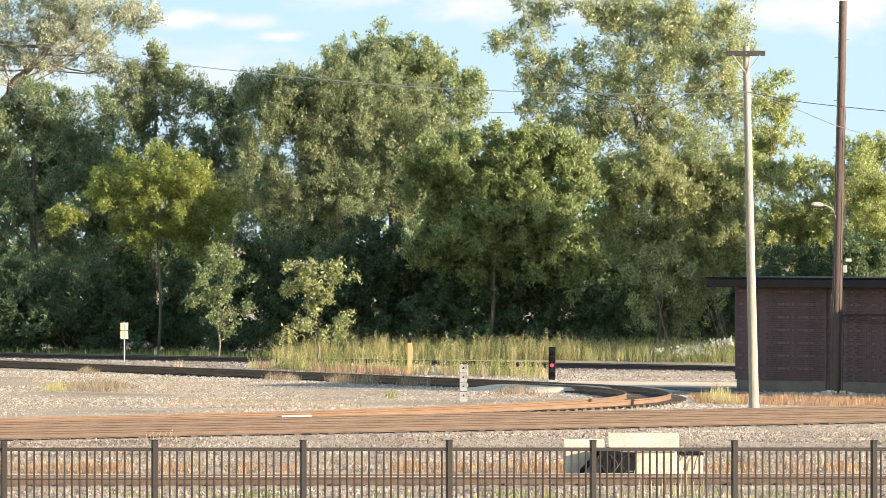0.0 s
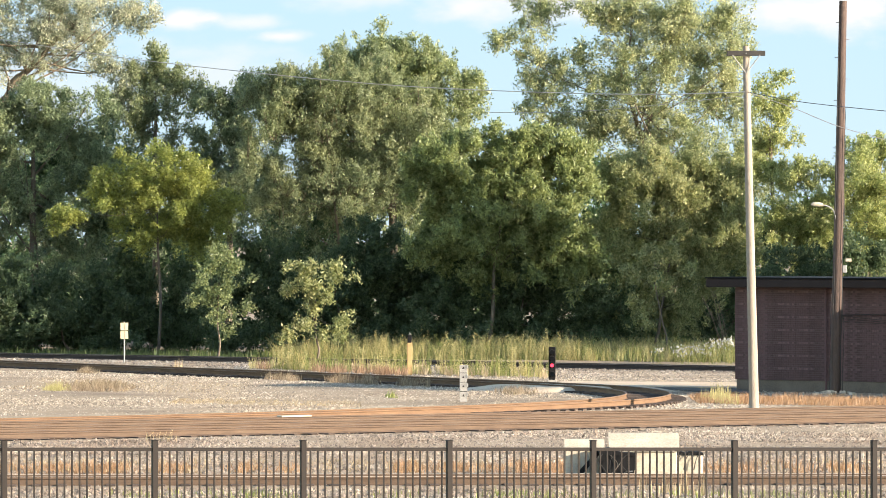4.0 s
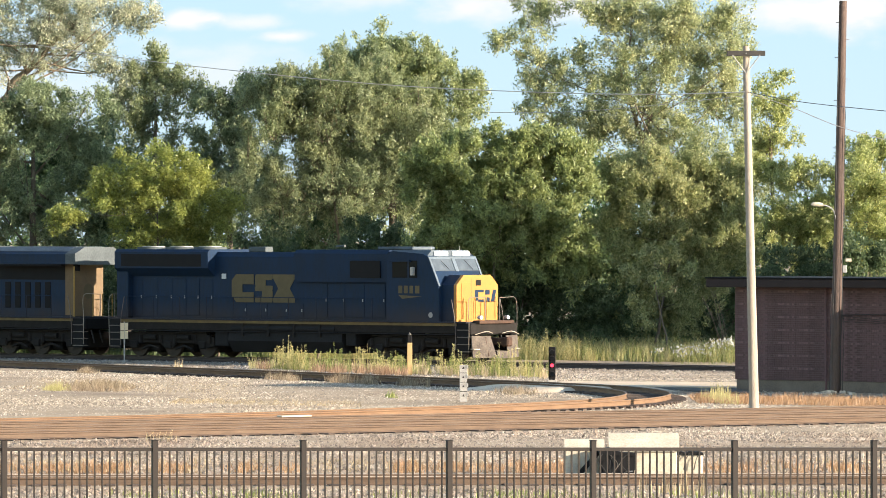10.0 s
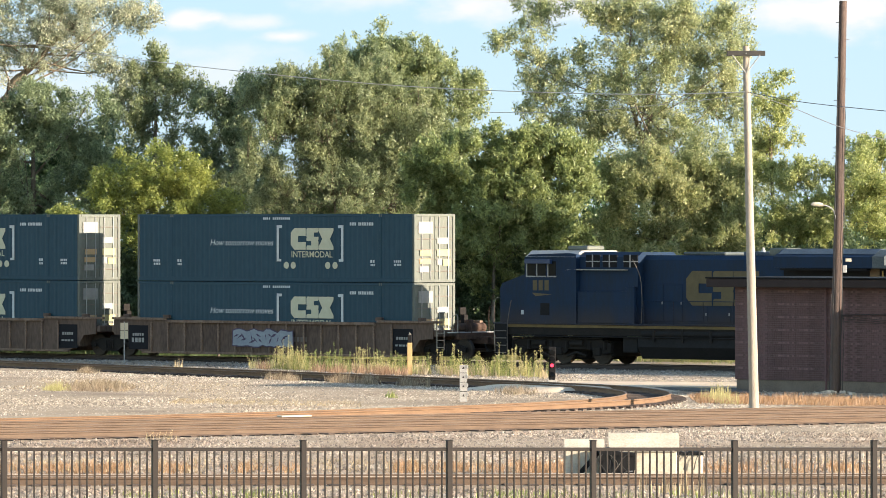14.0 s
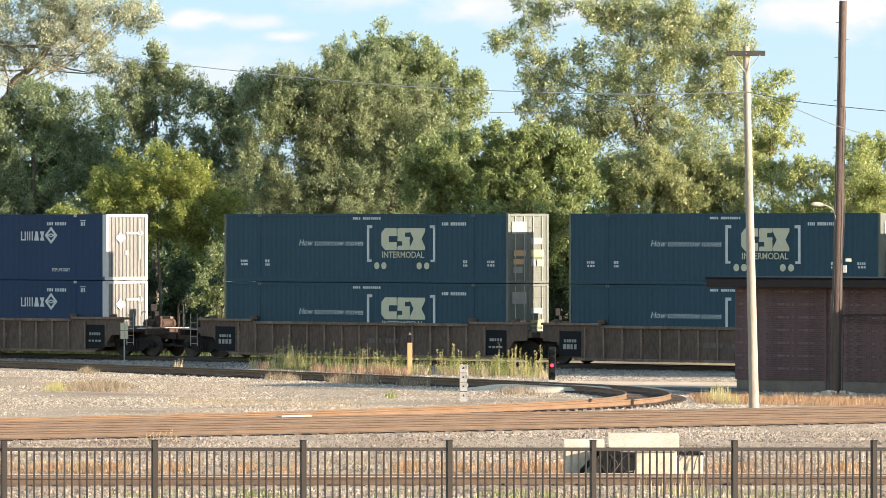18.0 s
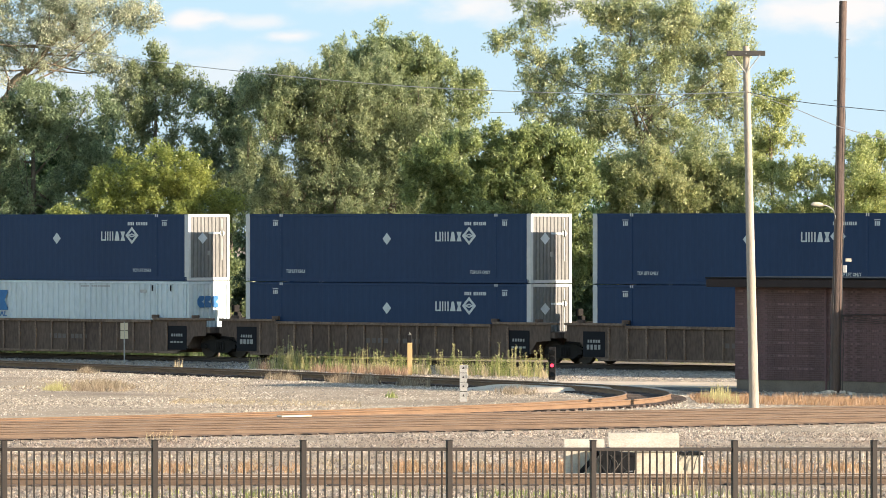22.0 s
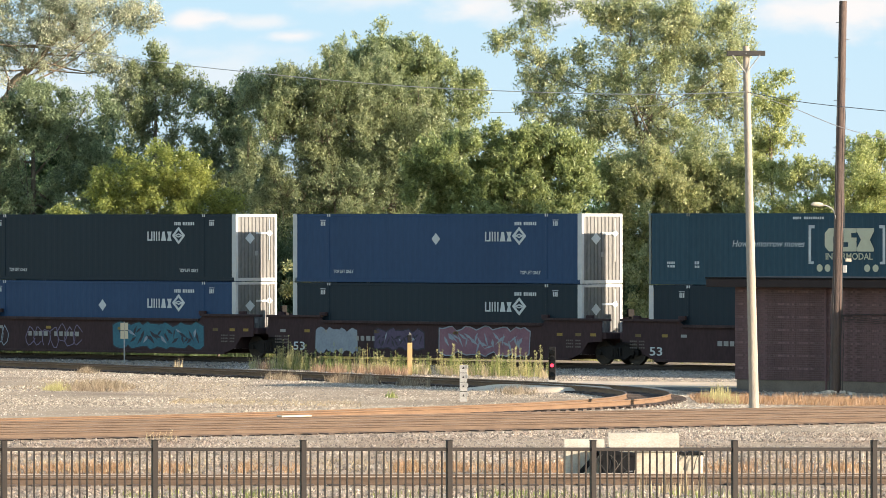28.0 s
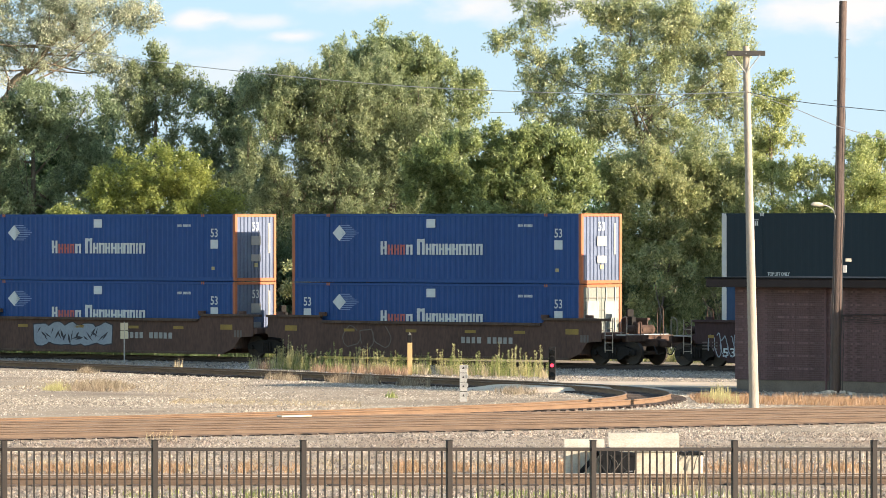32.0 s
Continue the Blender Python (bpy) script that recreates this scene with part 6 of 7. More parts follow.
for at, low, high in ((56.7, TEAL, TEAL), (37.0, TEAL, TEAL), (17.55, TEAL, TEAL), (-5.68, NAVY_BOX, NAVY_BOX), (-25.15, NAVY_BOX, NAVY_BOX), (-44.68, WHITE_BOX, NAVY_BOX),
                      (-67.9, DARK_BOX, TEAL_RIB), (-87.6, DARK_BOX, BLUE_BOX), (-107.07, BLUE_BOX, DARK_BOX), (-130.62, COBALT_DOORS, COBALT_BOX), (-150.1, COBALT_BOX, COBALT_BOX)):
    load(low, at, 0.39)
    load(high, at, 3.30)

# ---- train: well cars ----
def wheelset(parent, x, r=0.4826):
    s = Shape()
    for y in (-1, 1):
        s.tube([(0, y * 0.70, 0), (0, y * 0.72, 0), (0, y * 0.745, 0), (0, y * 0.84, 0)], [r + 0.02, r + 0.02, r, r - 0.01], 20)
        s.tube([(0, y * 0.84, 0), (0, y * 0.87, 0)], [0.16, 0.12], 10)
        for k in range(4):
            a = 1.5708 * k
            s.box(math.cos(a) * 0.28 - 0.03, math.cos(a) * 0.28 + 0.03, y * 0.845 - 0.01, y * 0.845 + 0.01, math.sin(a) * 0.28 - 0.03, math.sin(a) * 0.28 + 0.03)
    s.tube([(0, -1.0, 0), (0, 1.0, 0)], 0.085, 10)
    me = shared(("wheelset", r), lambda: s.mesh("wheelset", WHEEL))
    ob = part("wheelset", me, None, parent, m=pose(x, 0, r))
    SPINNING.append((ob, x, r))
    return ob


def truck(parent, x, r=0.4826):
    """A two-axle freight truck."""
    s = Shape()
    for y in (-1, 1):
        a, b = y * 0.93, y * 1.07
        lo, hi = min(a, b), max(a, b)
        s.prism([(-1.15, 0.40), (-0.72, 0.40), (-0.45, 0.22), (0.45, 0.22), (0.72, 0.40), (1.15, 0.40), (1.15, 0.60), (0.55, 0.78), (-0.55, 0.78), (-1.15, 0.60)], 1, lo, hi)
        for k in (-0.2, -0.07, 0.07, 0.2):
            s.tube([(k, y * 1.09, 0.32), (k, y * 1.09, 0.68)], 0.05, 8)
        for k in (-0.88, 0.88):
            s.tube([(k, y * 1.05, r), (k, y * 1.16, r)], 0.1, 10)
    s.box(-0.2, 0.2, -1.1, 1.1, 0.5, 0.72, 0.02)
    s.box(-0.5, 0.5, -0.6, 0.6, 0.24, 0.9, 0.05)
    for y in (-1, 1):
        for k in (-0.62, 0.62):
            s.box(k - 0.09, k + 0.09, min(y * 0.6, y * 0.9), max(y * 0.6, y * 0.9), 0.26, 0.56, 0.03)
    me = shared(("truck", r), lambda: s.mesh("truck", TRUCK))
    t = part("truck", me, None, parent, "grimy dark wheel truck", pose(x, 0, 0))
    for k in (-0.88, 0.88):
        wheelset(t, k, r)
    return t


def stroke_band(s, pts, w, y0, y1):
    """A flat painted line along points in the x-z plane."""
    for k, ((ax, az), (bx, bz)) in enumerate(zip(pts, pts[1:])):
        d = math.hypot(bx - ax, bz - az) or 1.0
        ux, uz = (bx - ax) / d * w / 2, (bz - az) / d * w / 2
        s.prism([(ax - ux - uz * 0.4, az - uz + ux * 0.4), (ax - uz, az + ux), (bx - uz, bz + ux), (bx + ux - uz * 0.4, bz + uz + ux * 0.4),
                 (bx + ux + uz * 0.4, bz + uz - ux * 0.4), (bx + uz, bz - ux), (ax + uz, az - ux), (ax - ux + uz * 0.4, az - uz - ux * 0.4)], 1, y0 - 0.0002 * k, y1)


def loop(rng, cx, cz, rx, rz, turn=1.0, n=12):
    """A hand-drawn rounded loop, part of it left open."""
    a0, pinch = rng.uniform(0, 6.28), rng.uniform(0.1, 0.35)
    return [(cx + rx * math.cos(a) * (1 + pinch * math.sin(2 * a + a0)), cz + rz * math.sin(a) * (1 + 0.2 * math.cos(3 * a + a0))) for a in (a0 + 6.2832 * turn * k / n for k in range(n + 1))]


def graffiti(t, x0, x1, z0, z1, fill, edge, n, y, seed, hollow=False):
    """An abstract sprayed piece: one ragged mass with rounded bulges and inner lines, or loose outlines alone; no letters."""
    rng = random.Random(seed)
    w, h, zm = (x1 - x0) / n, z1 - z0, (z0 + z1) / 2
    if hollow:
        s = Shape()
        for i in range(n):
            cx = x0 + (i + 0.5) * w
            stroke_band(s, loop(rng, cx, zm + rng.uniform(-0.1, 0.1) * h, 0.55 * w, rng.uniform(0.36, 0.46) * h, rng.uniform(0.7, 1.0)), 0.04, y - 0.004, y)
        part("outline_marking", s, edge, t)
        return

    def rim(grow):
        r = random.Random(seed + 5)
        top, low = [], []
        for k in range(4 * n + 1):
            x = x0 - grow + (x1 - x0 + 2 * grow) * k / (4 * n)
            bulge = 0.12 * h * abs(math.sin(math.pi * k / 4))
            top.append((x + r.uniform(-0.06, 0.06) * w, z1 - 0.14 * h + bulge + r.uniform(-0.07, 0.07) * h + grow))
            low.append((x + r.uniform(-0.06, 0.06) * w, z0 + 0.12 * h - bulge * 0.8 + r.uniform(-0.06, 0.06) * h - grow))
        return low + top[::-1]
    part("tag_outline", Shape().prism(rim(0.05), 1, y - 0.003, y), edge, t)
    part("tag_fill", Shape().prism(rim(0.0), 1, y - 0.006, y - 0.002), fill, t)
    s, g = Shape(), Shape()
    for i in range(5 * n):
        cx, cz = x0 + (0.06 + 0.88 * (i + rng.random()) / (5 * n)) * (x1 - x0), zm + rng.uniform(-0.2, 0.2) * h
        a, q, wd = rng.choice((0.5, 1.1, 1.9, 2.5)) + rng.uniform(-0.3, 0.3), rng.uniform(0.18, 0.34) * h, rng.uniform(0.04, 0.095) * h
        ux, uz = math.cos(a), math.sin(a)
        sliver = [(cx - ux * q, cz - uz * q), (cx - uz * wd, cz + ux * wd), (cx + ux * q * 0.7, cz + uz * q * 0.7), (cx + uz * wd * 0.6, cz - ux * wd * 0.6)]
        (g if i % 6 == 4 else s).prism(sliver, 1, y - 0.008 - 0.0003 * (i % 5), y - 0.005)
    part("line_marking", s, edge, t)
    part("highlight_marking", g, TAG_PALE, t)


def end_gear(t, s, tall):
    """Platform, brake stand, rails and coupler at an outer end; s is its side along x."""
    def bx(a, b, *r):
        return Shape().box(min(s * a, s * b), max(s * a, s * b), *r)
    part("draft_sill", bx(9.4, 11.3, -0.3, 0.3, 0.75, 1.05, 0.02), RUST_STEEL, t)
    part("coupler", bx(11.25, 11.68, -0.14, 0.14, 0.72, 1.0, 0.03), RUST_STEEL, t)
    part("end_beam", bx(10.55, 10.7, -1.45, 1.45, 0.95, 1.22, 0.015), RUST_STEEL, t, "rusty end beam")
    part("crossover_board", bx(10.0, 10.5, -1.4, 1.4, 1.2, 1.25, 0.008), GREY_METAL, t)
    for y, h, m in ((-1.42, tall - 0.15, WORN_WHITE), (-0.55, tall - 0.35, RUST_STEEL), (0.9, tall + 0.2, RUST_STEEL)):
        part("grab_rail", Shape().tube(smooth_path([(s * 10.6, y, 1.2), (s * 10.6, y, h), (s * 10.45, y, h + 0.05), (s * 10.3, y, h - 0.1), (s * 10.3, y, 1.25)], 4), 0.02, 6), m, t, "worn grab rail")
    part("brake_stand", Shape().box(min(s * 10.0, s * 10.25), max(s * 10.0, s * 10.25), -0.35, 0.0, 1.25, 1.75, 0.03), RUST_STEEL, t, "rusty hand brake stand")
    part("ladder_rail", Shape().tube([(s * 9.5, -1.48, 0.5), (s * 9.5, -1.48, 1.9)], 0.02, 6), WORN_WHITE, t)
    for z in (0.6, 0.9, 1.2, 1.5):
        part("ladder_rung", Shape().tube([(s * 9.5, -1.48, z), (s * 9.9, -1.48, z)], 0.015, 5), WORN_WHITE, t)
    part("ladder_rail", Shape().tube([(s * 9.9, -1.48, 0.5), (s * 9.9, -1.48, 1.9)], 0.02, 6), WORN_WHITE, t)
    part("brake_cylinder", Shape().tube([(s * 10.1, -0.9, 1.45), (s * 10.1, -0.1, 1.45)], 0.16, 12), RUST_STEEL, t)
    part("air_reservoir", Shape().tube([(s * 9.9, 0.2, 1.42), (s * 9.9, 1.0, 1.42)], 0.2, 12), RUST_STEEL, t)
    part("air_hose", Shape().tube(smooth_path([(s * 11.2, -0.4, 0.8), (s * 11.4, -0.42, 0.45), (s * 11.68, -0.4, 0.5)], 4), 0.025, 6), BLACK_CABLE, t)


WORN_WHITE = mat("worn_white_steel", (0.34, 0.31, 0.26), (0.19, 0.15, 0.115), 0.7, scale=5, fine=30)
Y_CAR = -1.503
# chord and rib paint: dust, and on the brown cars a painted highlight too
DUSTY_LIT = {WELL_BROWN.name: mat("dust_covered_brown_paint", (0.205, 0.148, 0.110), (0.108, 0.073, 0.054), 0.95, scale=1.5, fine=12, spec=0.2),
         WELL_MAROON.name: mat("dust_covered_maroon_paint", (0.056, 0.036, 0.035), (0.033, 0.022, 0.022), 0.95, scale=1.5, fine=12, spec=0.2),
         WELL_RUST.name: mat("dust_covered_rust_paint", (0.098, 0.068, 0.052), (0.058, 0.040, 0.032), 0.95, scale=1.5, fine=12, spec=0.2)}


def well_car(label, paint, style, first, last):
    """One unit of an articulated well car; local x to the front."""
    t = thing("well_car", label, "railway car", group="articulated well cars")
    key = (paint.name, style)
    top = 1.55 if style == "ribbed" else 1.62
    rise = 0.1 if style == "ribbed" else 0.22

    def wall():
        lo = [(-7.6, 0.22), (7.6, 0.22), (8.2, 0.45), (8.55, 0.9), (9.3, 0.95), (9.3, top + rise)]
        hi = [(6.3, top + rise), (6.1, top), (-6.1, top), (-6.3, top + rise), (-9.3, top + rise), (-9.3, 0.95), (-8.55, 0.9), (-8.2, 0.45)]
        return Shape().prism(lo + hi, 1, -0.02, 0.03).mesh("side_wall", paint)
    for s in (-1, 1):
        w = part("side_wall", shared(("wall", key), wall), None, t, m=pose(0, s * 1.48, 0, 0, 0, 0 if s < 0 else 180))
        part("top_chord", shared(("chord", key), lambda: Shape().box(-6.1, 6.1, -0.13, 0.05, top - 0.06, top + 0.06, 0.012).mesh("top_chord", DUSTY_LIT[paint.name])), None, w)
        part("bottom_chord", shared(("bchord", key), lambda: Shape().box(-7.6, 7.6, -0.05, 0.12, 0.16, 0.26, 0.01).mesh("bottom_chord", DUSTY_LIT[paint.name])), None, w)
        for e in (-1, 1):
            part("end_chord", shared(("echord", key, e), lambda: Shape().box(min(6.2 * e, 9.35 * e), max(6.2 * e, 9.75 * e), -0.12, 0.08, top + rise - 0.05, top + rise + 0.05, 0.01).mesh("end_chord", DUSTY_LIT[paint.name])), None, w)
        if style == "ribbed":
            rib = shared(("rib", key), lambda: Shape().prism([(-0.03, 0.26), (0.03, 0.26), (0.05, top - 0.02), (-0.05, top - 0.02)], 1, -0.09, -0.02).mesh("rib", DUSTY_LIT[paint.name]))
            for k in range(15):
                part("rib", rib, None, w, m=pose(-7.0 + k * 1.0, 0, 0))
    for k in range(7):
        part("cross_beam", shared(("beam", key), lambda: Shape().box(-0.12, 0.12, -1.46, 1.46, 0.2, 0.38, 0.01).mesh("cross_beam", paint)), None, t, m=pose(-7.2 + 2.4 * k, 0, 0))
    for e in (-1, 1):
        part("end_deck", shared(("deck", key, e), lambda: Shape().box(min(8.3 * e, 9.5 * e), max(8.3 * e, 9.5 * e), -1.45, 1.45, 1.05, 1.3, 0.02).mesh("end_deck", paint)), None, t)
        part("end_bulkhead", shared(("bulk", key, e), lambda: Shape().prism([(min(8.2 * e, 8.26 * e), 0.4), (max(8.2 * e, 8.26 * e), 0.4), (max(8.2 * e, 8.26 * e), 1.3), (min(8.2 * e, 8.26 * e), 1.3)], 1, -1.45, 1.45).mesh("end_bulkhead", paint)), None, t)
        part("hitch_post", shared(("hitch", e), lambda: Shape().box(min(9.0 * e, 9.2 * e), max(9.0 * e, 9.2 * e), 0.55, 0.85, 1.3, 1.95, 0.03).box(min(8.95 * e, 9.05 * e), max(8.95 * e, 9.05 * e), 0.5, 0.9, 1.95, 2.25, 0.02).mesh("hitch_post", TRUCK)), None, t)
        for x in (6.2, 8.6):
            part("guide_block", shared(("guide", key), lambda: Shape().box(-0.18, 0.18, -0.06, 0.1, 0, 0.16, 0.02).mesh("guide_block", paint)), None, t, m=pose(e * x, -1.42, top + rise + 0.02))
    truck(t, 9.55 if first else 9.75)
    if last:
        truck(t, -9.55)
        end_gear(t, -1, 2.05)
    if first:
        end_gear(t, 1, 2.05)
    else:
        part("joint", Shape().box(9.3, 10.2, -0.35, 0.35, 0.7, 1.05, 0.04), TRUCK, t)
    return t


def car_marks(t, kind, seed):
    """Painted panels and small marks on the near side."""
    rng = random.Random(seed)
    if kind == "ribbed":
        for x in (-7.85, 7.55):
            p = part("mark_panel", on_side(x - 0.55, x + 0.62, 0.32, 1.36, Y_CAR - 0.002), BLACK_PANEL, t, "black stencilled panel")
            part("small_marking", bars(x - 0.3, x + 0.4, 0.9, 0.12, 5, Y_CAR - 0.009, seed), PRINT_DIM, p)
            part("small_marking", bars(x - 0.35, x + 0.45, 0.62, 0.2 if x < 0 else 0.08, 4, Y_CAR - 0.009, seed + 1), PRINT_DIM, p)
        part("number_marking", bars(-0.4 + rng.uniform(-1, 1), 2.2, 0.75, 0.2, 9, Y_CAR - 0.002, seed), PRINT_FAINT, t)
    elif kind == "maroon":
        part("lettering", TEXT["car_length"], None, t, m=pose(-7.85, Y_CAR, 0.42))
        part("number_marking", bars(-4.3, -1.1, 0.84, 0.2, 10, Y_CAR, seed), PRINT_DIM, t)
        for x in (-8.6, -7.2, -6.2, -3.2, 1.2, 6.9, 7.9, 8.7):
            part("safety_mark", on_side(x, x + 0.3, 1.16, 1.28, Y_CAR), rng.choice((MARK_YELLOW, PRINT_DIM, STRIPE_GOLD)), t)
        for x in (-8.9, 1.6, 7.4):
            for k in range(3):
                part("small_marking", bars(x, x + 0.8, 0.95 - 0.13 * k, 0.06, 8, Y_CAR, seed + k), PRINT_FAINT, t)
    else:
        for x in (-8.3, -4.9, -1.4, 1.9, 4.6, 7.4):
            part("safety_mark", on_side(x, x + (0.7 if x in (7.4, -8.3) else 0.6), 1.22, 1.44 if x in (7.4, -8.3) else 1.34, Y_CAR), MARK_YELLOW, t)
        part("number_marking", bars(1.7, 4.6, 0.8, 0.26, 10, Y_CAR, seed), PRINT_DIM, t)
        part("small_marking", bars(8.2, 8.7, 0.9, 0.3, 3, Y_CAR, seed), PRINT_FAINT, t)


MARK_YELLOW = mat("faded_yellow_mark", (0.25, 0.165, 0.030), (0.18, 0.115, 0.026), 0.7)
BLACK_PANEL = mat("dull_black_panel", (0.008, 0.0085, 0.012), None, 0.8, spec=0.2)
PRINT_DIM = mat("dim_white_stencil", (0.273, 0.2665, 0.2535), None, 0.7)
PRINT_FAINT = mat("faint_stencil", (0.117, 0.0975, 0.0845), None, 0.7)
TAG_CYAN = mat("cyan_spray_paint", (0.02438, 0.1219, 0.1609), (0.0156, 0.08288, 0.1219), 0.7, scale=2, fine=10)
TAG_PINK = mat("dusty_pink_spray_paint", (0.195, 0.0975, 0.1235), (0.143, 0.065, 0.091), 0.7, scale=2, fine=10)
TAG_PALE = mat("pale_spray_paint", (0.221, 0.2535, 0.286), (0.169, 0.195, 0.234), 0.7, scale=2, fine=10)
TAG_VIOLET = mat("violet_spray_paint", (0.0715, 0.0494, 0.0975), (0.0429, 0.0312, 0.0598), 0.7, scale=2, fine=10)
TAG_LILAC = mat("faded_lilac_spray_paint", (0.15, 0.12, 0.19), (0.10, 0.08, 0.13), 0.7, scale=2, fine=10)
TAG_DARK = mat("dark_spray_paint", (0.022, 0.022, 0.032), None, 0.7)

CARS = []
for i, (at, paint, style, first, last, what) in enumerate((
        (56.7, WELL_BROWN, "ribbed", 1, 0, "ribbed"), (37.0, WELL_BROWN, "ribbed", 0, 0, "ribbed"), (17.55, WELL_BROWN, "ribbed", 0, 1, "ribbed"),
        (-5.68, WELL_BROWN, "ribbed", 1, 0, "ribbed"), (-25.15, WELL_BROWN, "ribbed", 0, 0, "ribbed"), (-44.68, WELL_BROWN, "ribbed", 0, 1, "ribbed"),
        (-67.9, WELL_MAROON, "smooth", 1, 0, "maroon"), (-87.6, WELL_MAROON, "smooth", 0, 0, "maroon"), (-107.07, WELL_MAROON, "smooth", 0, 1, "maroon"),
        (-130.62, WELL_RUST, "smooth", 1, 0, "rust"), (-150.1, WELL_RUST, "smooth", 0, 1, "rust"))):
    lab = {"ribbed": "dusty brown well car with ribbed sides and black panels", "maroon": "maroon smooth-sided well car with painted graffiti tags",
           "rust": "rust-brown smooth-sided well car with yellow marks"}[what]
    c = well_car(lab, paint, style, first, last)
    car_marks(c, what, i)
    CARS.append(c)
    MOVING.append((c, at, 0))
graffiti(CARS[0], -2.1, 1.4, 0.5, 1.25, TAG_PALE, TAG_VIOLET, 4, Y_CAR - 0.09, 1)
graffiti(CARS[6], 1.2, 6.2, 0.4, 1.4, TAG_CYAN, TAG_DARK, 4, Y_CAR, 2)
graffiti(CARS[7], 0.5, 5.4, 0.28, 1.48, TAG_PINK, TAG_PALE, 5, Y_CAR, 3)
graffiti(CARS[7], -6.5, -4.2, 0.34, 1.36, TAG_PALE, TAG_PALE, 4, Y_CAR, 4)
graffiti(CARS[7], -3.2, -0.4, 0.5, 1.35, TAG_VIOLET, TAG_DARK, 4, Y_CAR, 5)
graffiti(CARS[8], 0.9, 6.4, 0.36, 1.5, TAG_CYAN, TAG_DARK, 6, Y_CAR, 6)
graffiti(CARS[8], -4.4, -1.0, 0.34, 1.36, TAG_VIOLET, TAG_LILAC, 7, Y_CAR, 7, True)
graffiti(CARS[8], -8.6, -5.6, 0.4, 1.4, TAG_VIOLET, TAG_PALE, 9, Y_CAR, 9, True)
graffiti(CARS[10], -3.9, 0.9, 0.42, 1.44, TAG_PALE, TAG_DARK, 5, Y_CAR, 8)
graffiti(CARS[9], -4.9, -2.3, 0.5, 1.5, TAG_PALE, PRINT_FAINT, 3, Y_CAR, 12, True)

# ---- train: locomotives ----
def loco_truck(parent, x, r=0.533):
    s = Shape()
    for y in (-1, 1):
        lo, hi = min(y * 1.02, y * 1.16), max(y * 1.02, y * 1.16)
        s.prism([(-2.75, 0.50), (-2.3, 0.42), (-1.6, 0.62), (-0.5, 0.62), (-0.3, 0.45), (0.3, 0.45), (0.5, 0.62), (1.6, 0.62), (2.3, 0.42), (2.75, 0.50), (2.75, 0.86), (2.2, 1.02), (-2.2, 1.02), (-2.75, 0.86)], 1, lo, hi)
        for k in (-2.05, 0, 2.05):
            s.box(k - 0.2, k + 0.2, min(y * 1.1, y * 1.24), max(y * 1.1, y * 1.24), r - 0.17, r + 0.17, 0.04)
            for e in (-0.42, 0.42):
                s.tube([(k + e, y * 1.16, 0.6), (k + e, y * 1.16, 0.95)], 0.09, 8)
        for k in (-1.0, 1.0):
            s.tube([(k - 0.35, y * 1.22, 0.85), (k + 0.35, y * 1.22, 0.85)], 0.12, 8)
    s.box(-2.2, 2.2, -0.9, 0.9, 0.55, 0.9, 0.03)
    for k in (-1.45, 0.6, 1.75):
        s.box(k - 0.5, k + 0.5, -0.62, 0.62, 0.2, 1.16, 0.08)
    for k in (-2.75, 2.62):
        s.box(k, k + 0.13, -1.0, 1.0, 0.32, 0.95, 0.03)
    for y in (-1, 1):
        for k in (-1.0, 1.0):
            s.tube([(k - 0.5, y * 1.2, 0.34), (k, y * 1.22, 0.5), (k + 0.5, y * 1.2, 0.34)], 0.05, 6)
        s.tube([(-2.4, y * 1.26, 1.06), (2.4, y * 1.26, 1.06)], 0.03, 6)
    t = part("truck", shared(("loco_truck",), lambda: s.mesh("truck", TRUCK)), None, parent, "grimy three-axle truck", pose(x, 0, 0))
    for k in (-2.05, 0, 2.05):
        wheelset(t, k, r)
    return t


def rail_line(t, xs, y, z0, z1, material, posts=True):
    """A handrail on stanchions along x."""
    h = part("handrail", Shape().tube([(xs[0], y, z1), (xs[-1], y, z1)], 0.018, 6), material, t)
    if posts:
        st = shared(("stanchion", z1 - z0, material.name), lambda: Shape().tube([(0, 0, 0), (0, 0, z1 - z0)], 0.016, 6).mesh("stanchion", material))
        for x in xs:
            part("stanchion", st, None, h, m=pose(x, y, z0))


def loco_common(t, tank0, tank1):
    part("underframe", Shape().box(-10.35, 10.35, -1.42, 1.42, 1.18, 1.62, 0.02), TRUCK, t)
    part("walkway", Shape().box(-10.5, 10.3, -1.54, 1.54, 1.622, 1.68, 0.008), LOCO_BLUE, t)
    for y in (-1, 1):
        part("sill_stripe", Shape().box(-10.2, 9.9, min(y * 1.43, y * 1.475), max(y * 1.43, y * 1.475), 1.50, 1.615), STRIPE_GOLD, t, "dull gold stripe along the sill")
    part("fuel_tank", Shape().prism([(-1.38, 1.15), (-1.42, 0.75), (-1.1, 0.27), (1.1, 0.27), (1.42, 0.75), (1.38, 1.15)], 0, tank0, tank1), TANK, t, "dark dusty fuel tank")
    for a, b, z0, z1 in ((tank0 - 0.9, tank0 - 0.1, 0.5, 1.15), (tank1 + 0.1, tank1 + 0.7, 0.6, 1.15)):
        part("equipment_locker", Shape().box(a, b, -1.3, 1.3, z0, z1, 0.04), TANK, t)
    for k in range(4):
        part("sill_bracket", Shape().box(tank0 + 0.8 + 1.5 * k, tank0 + 0.92 + 1.5 * k, -1.47, -1.40, 0.95, 1.5, 0.01), TRUCK, t)
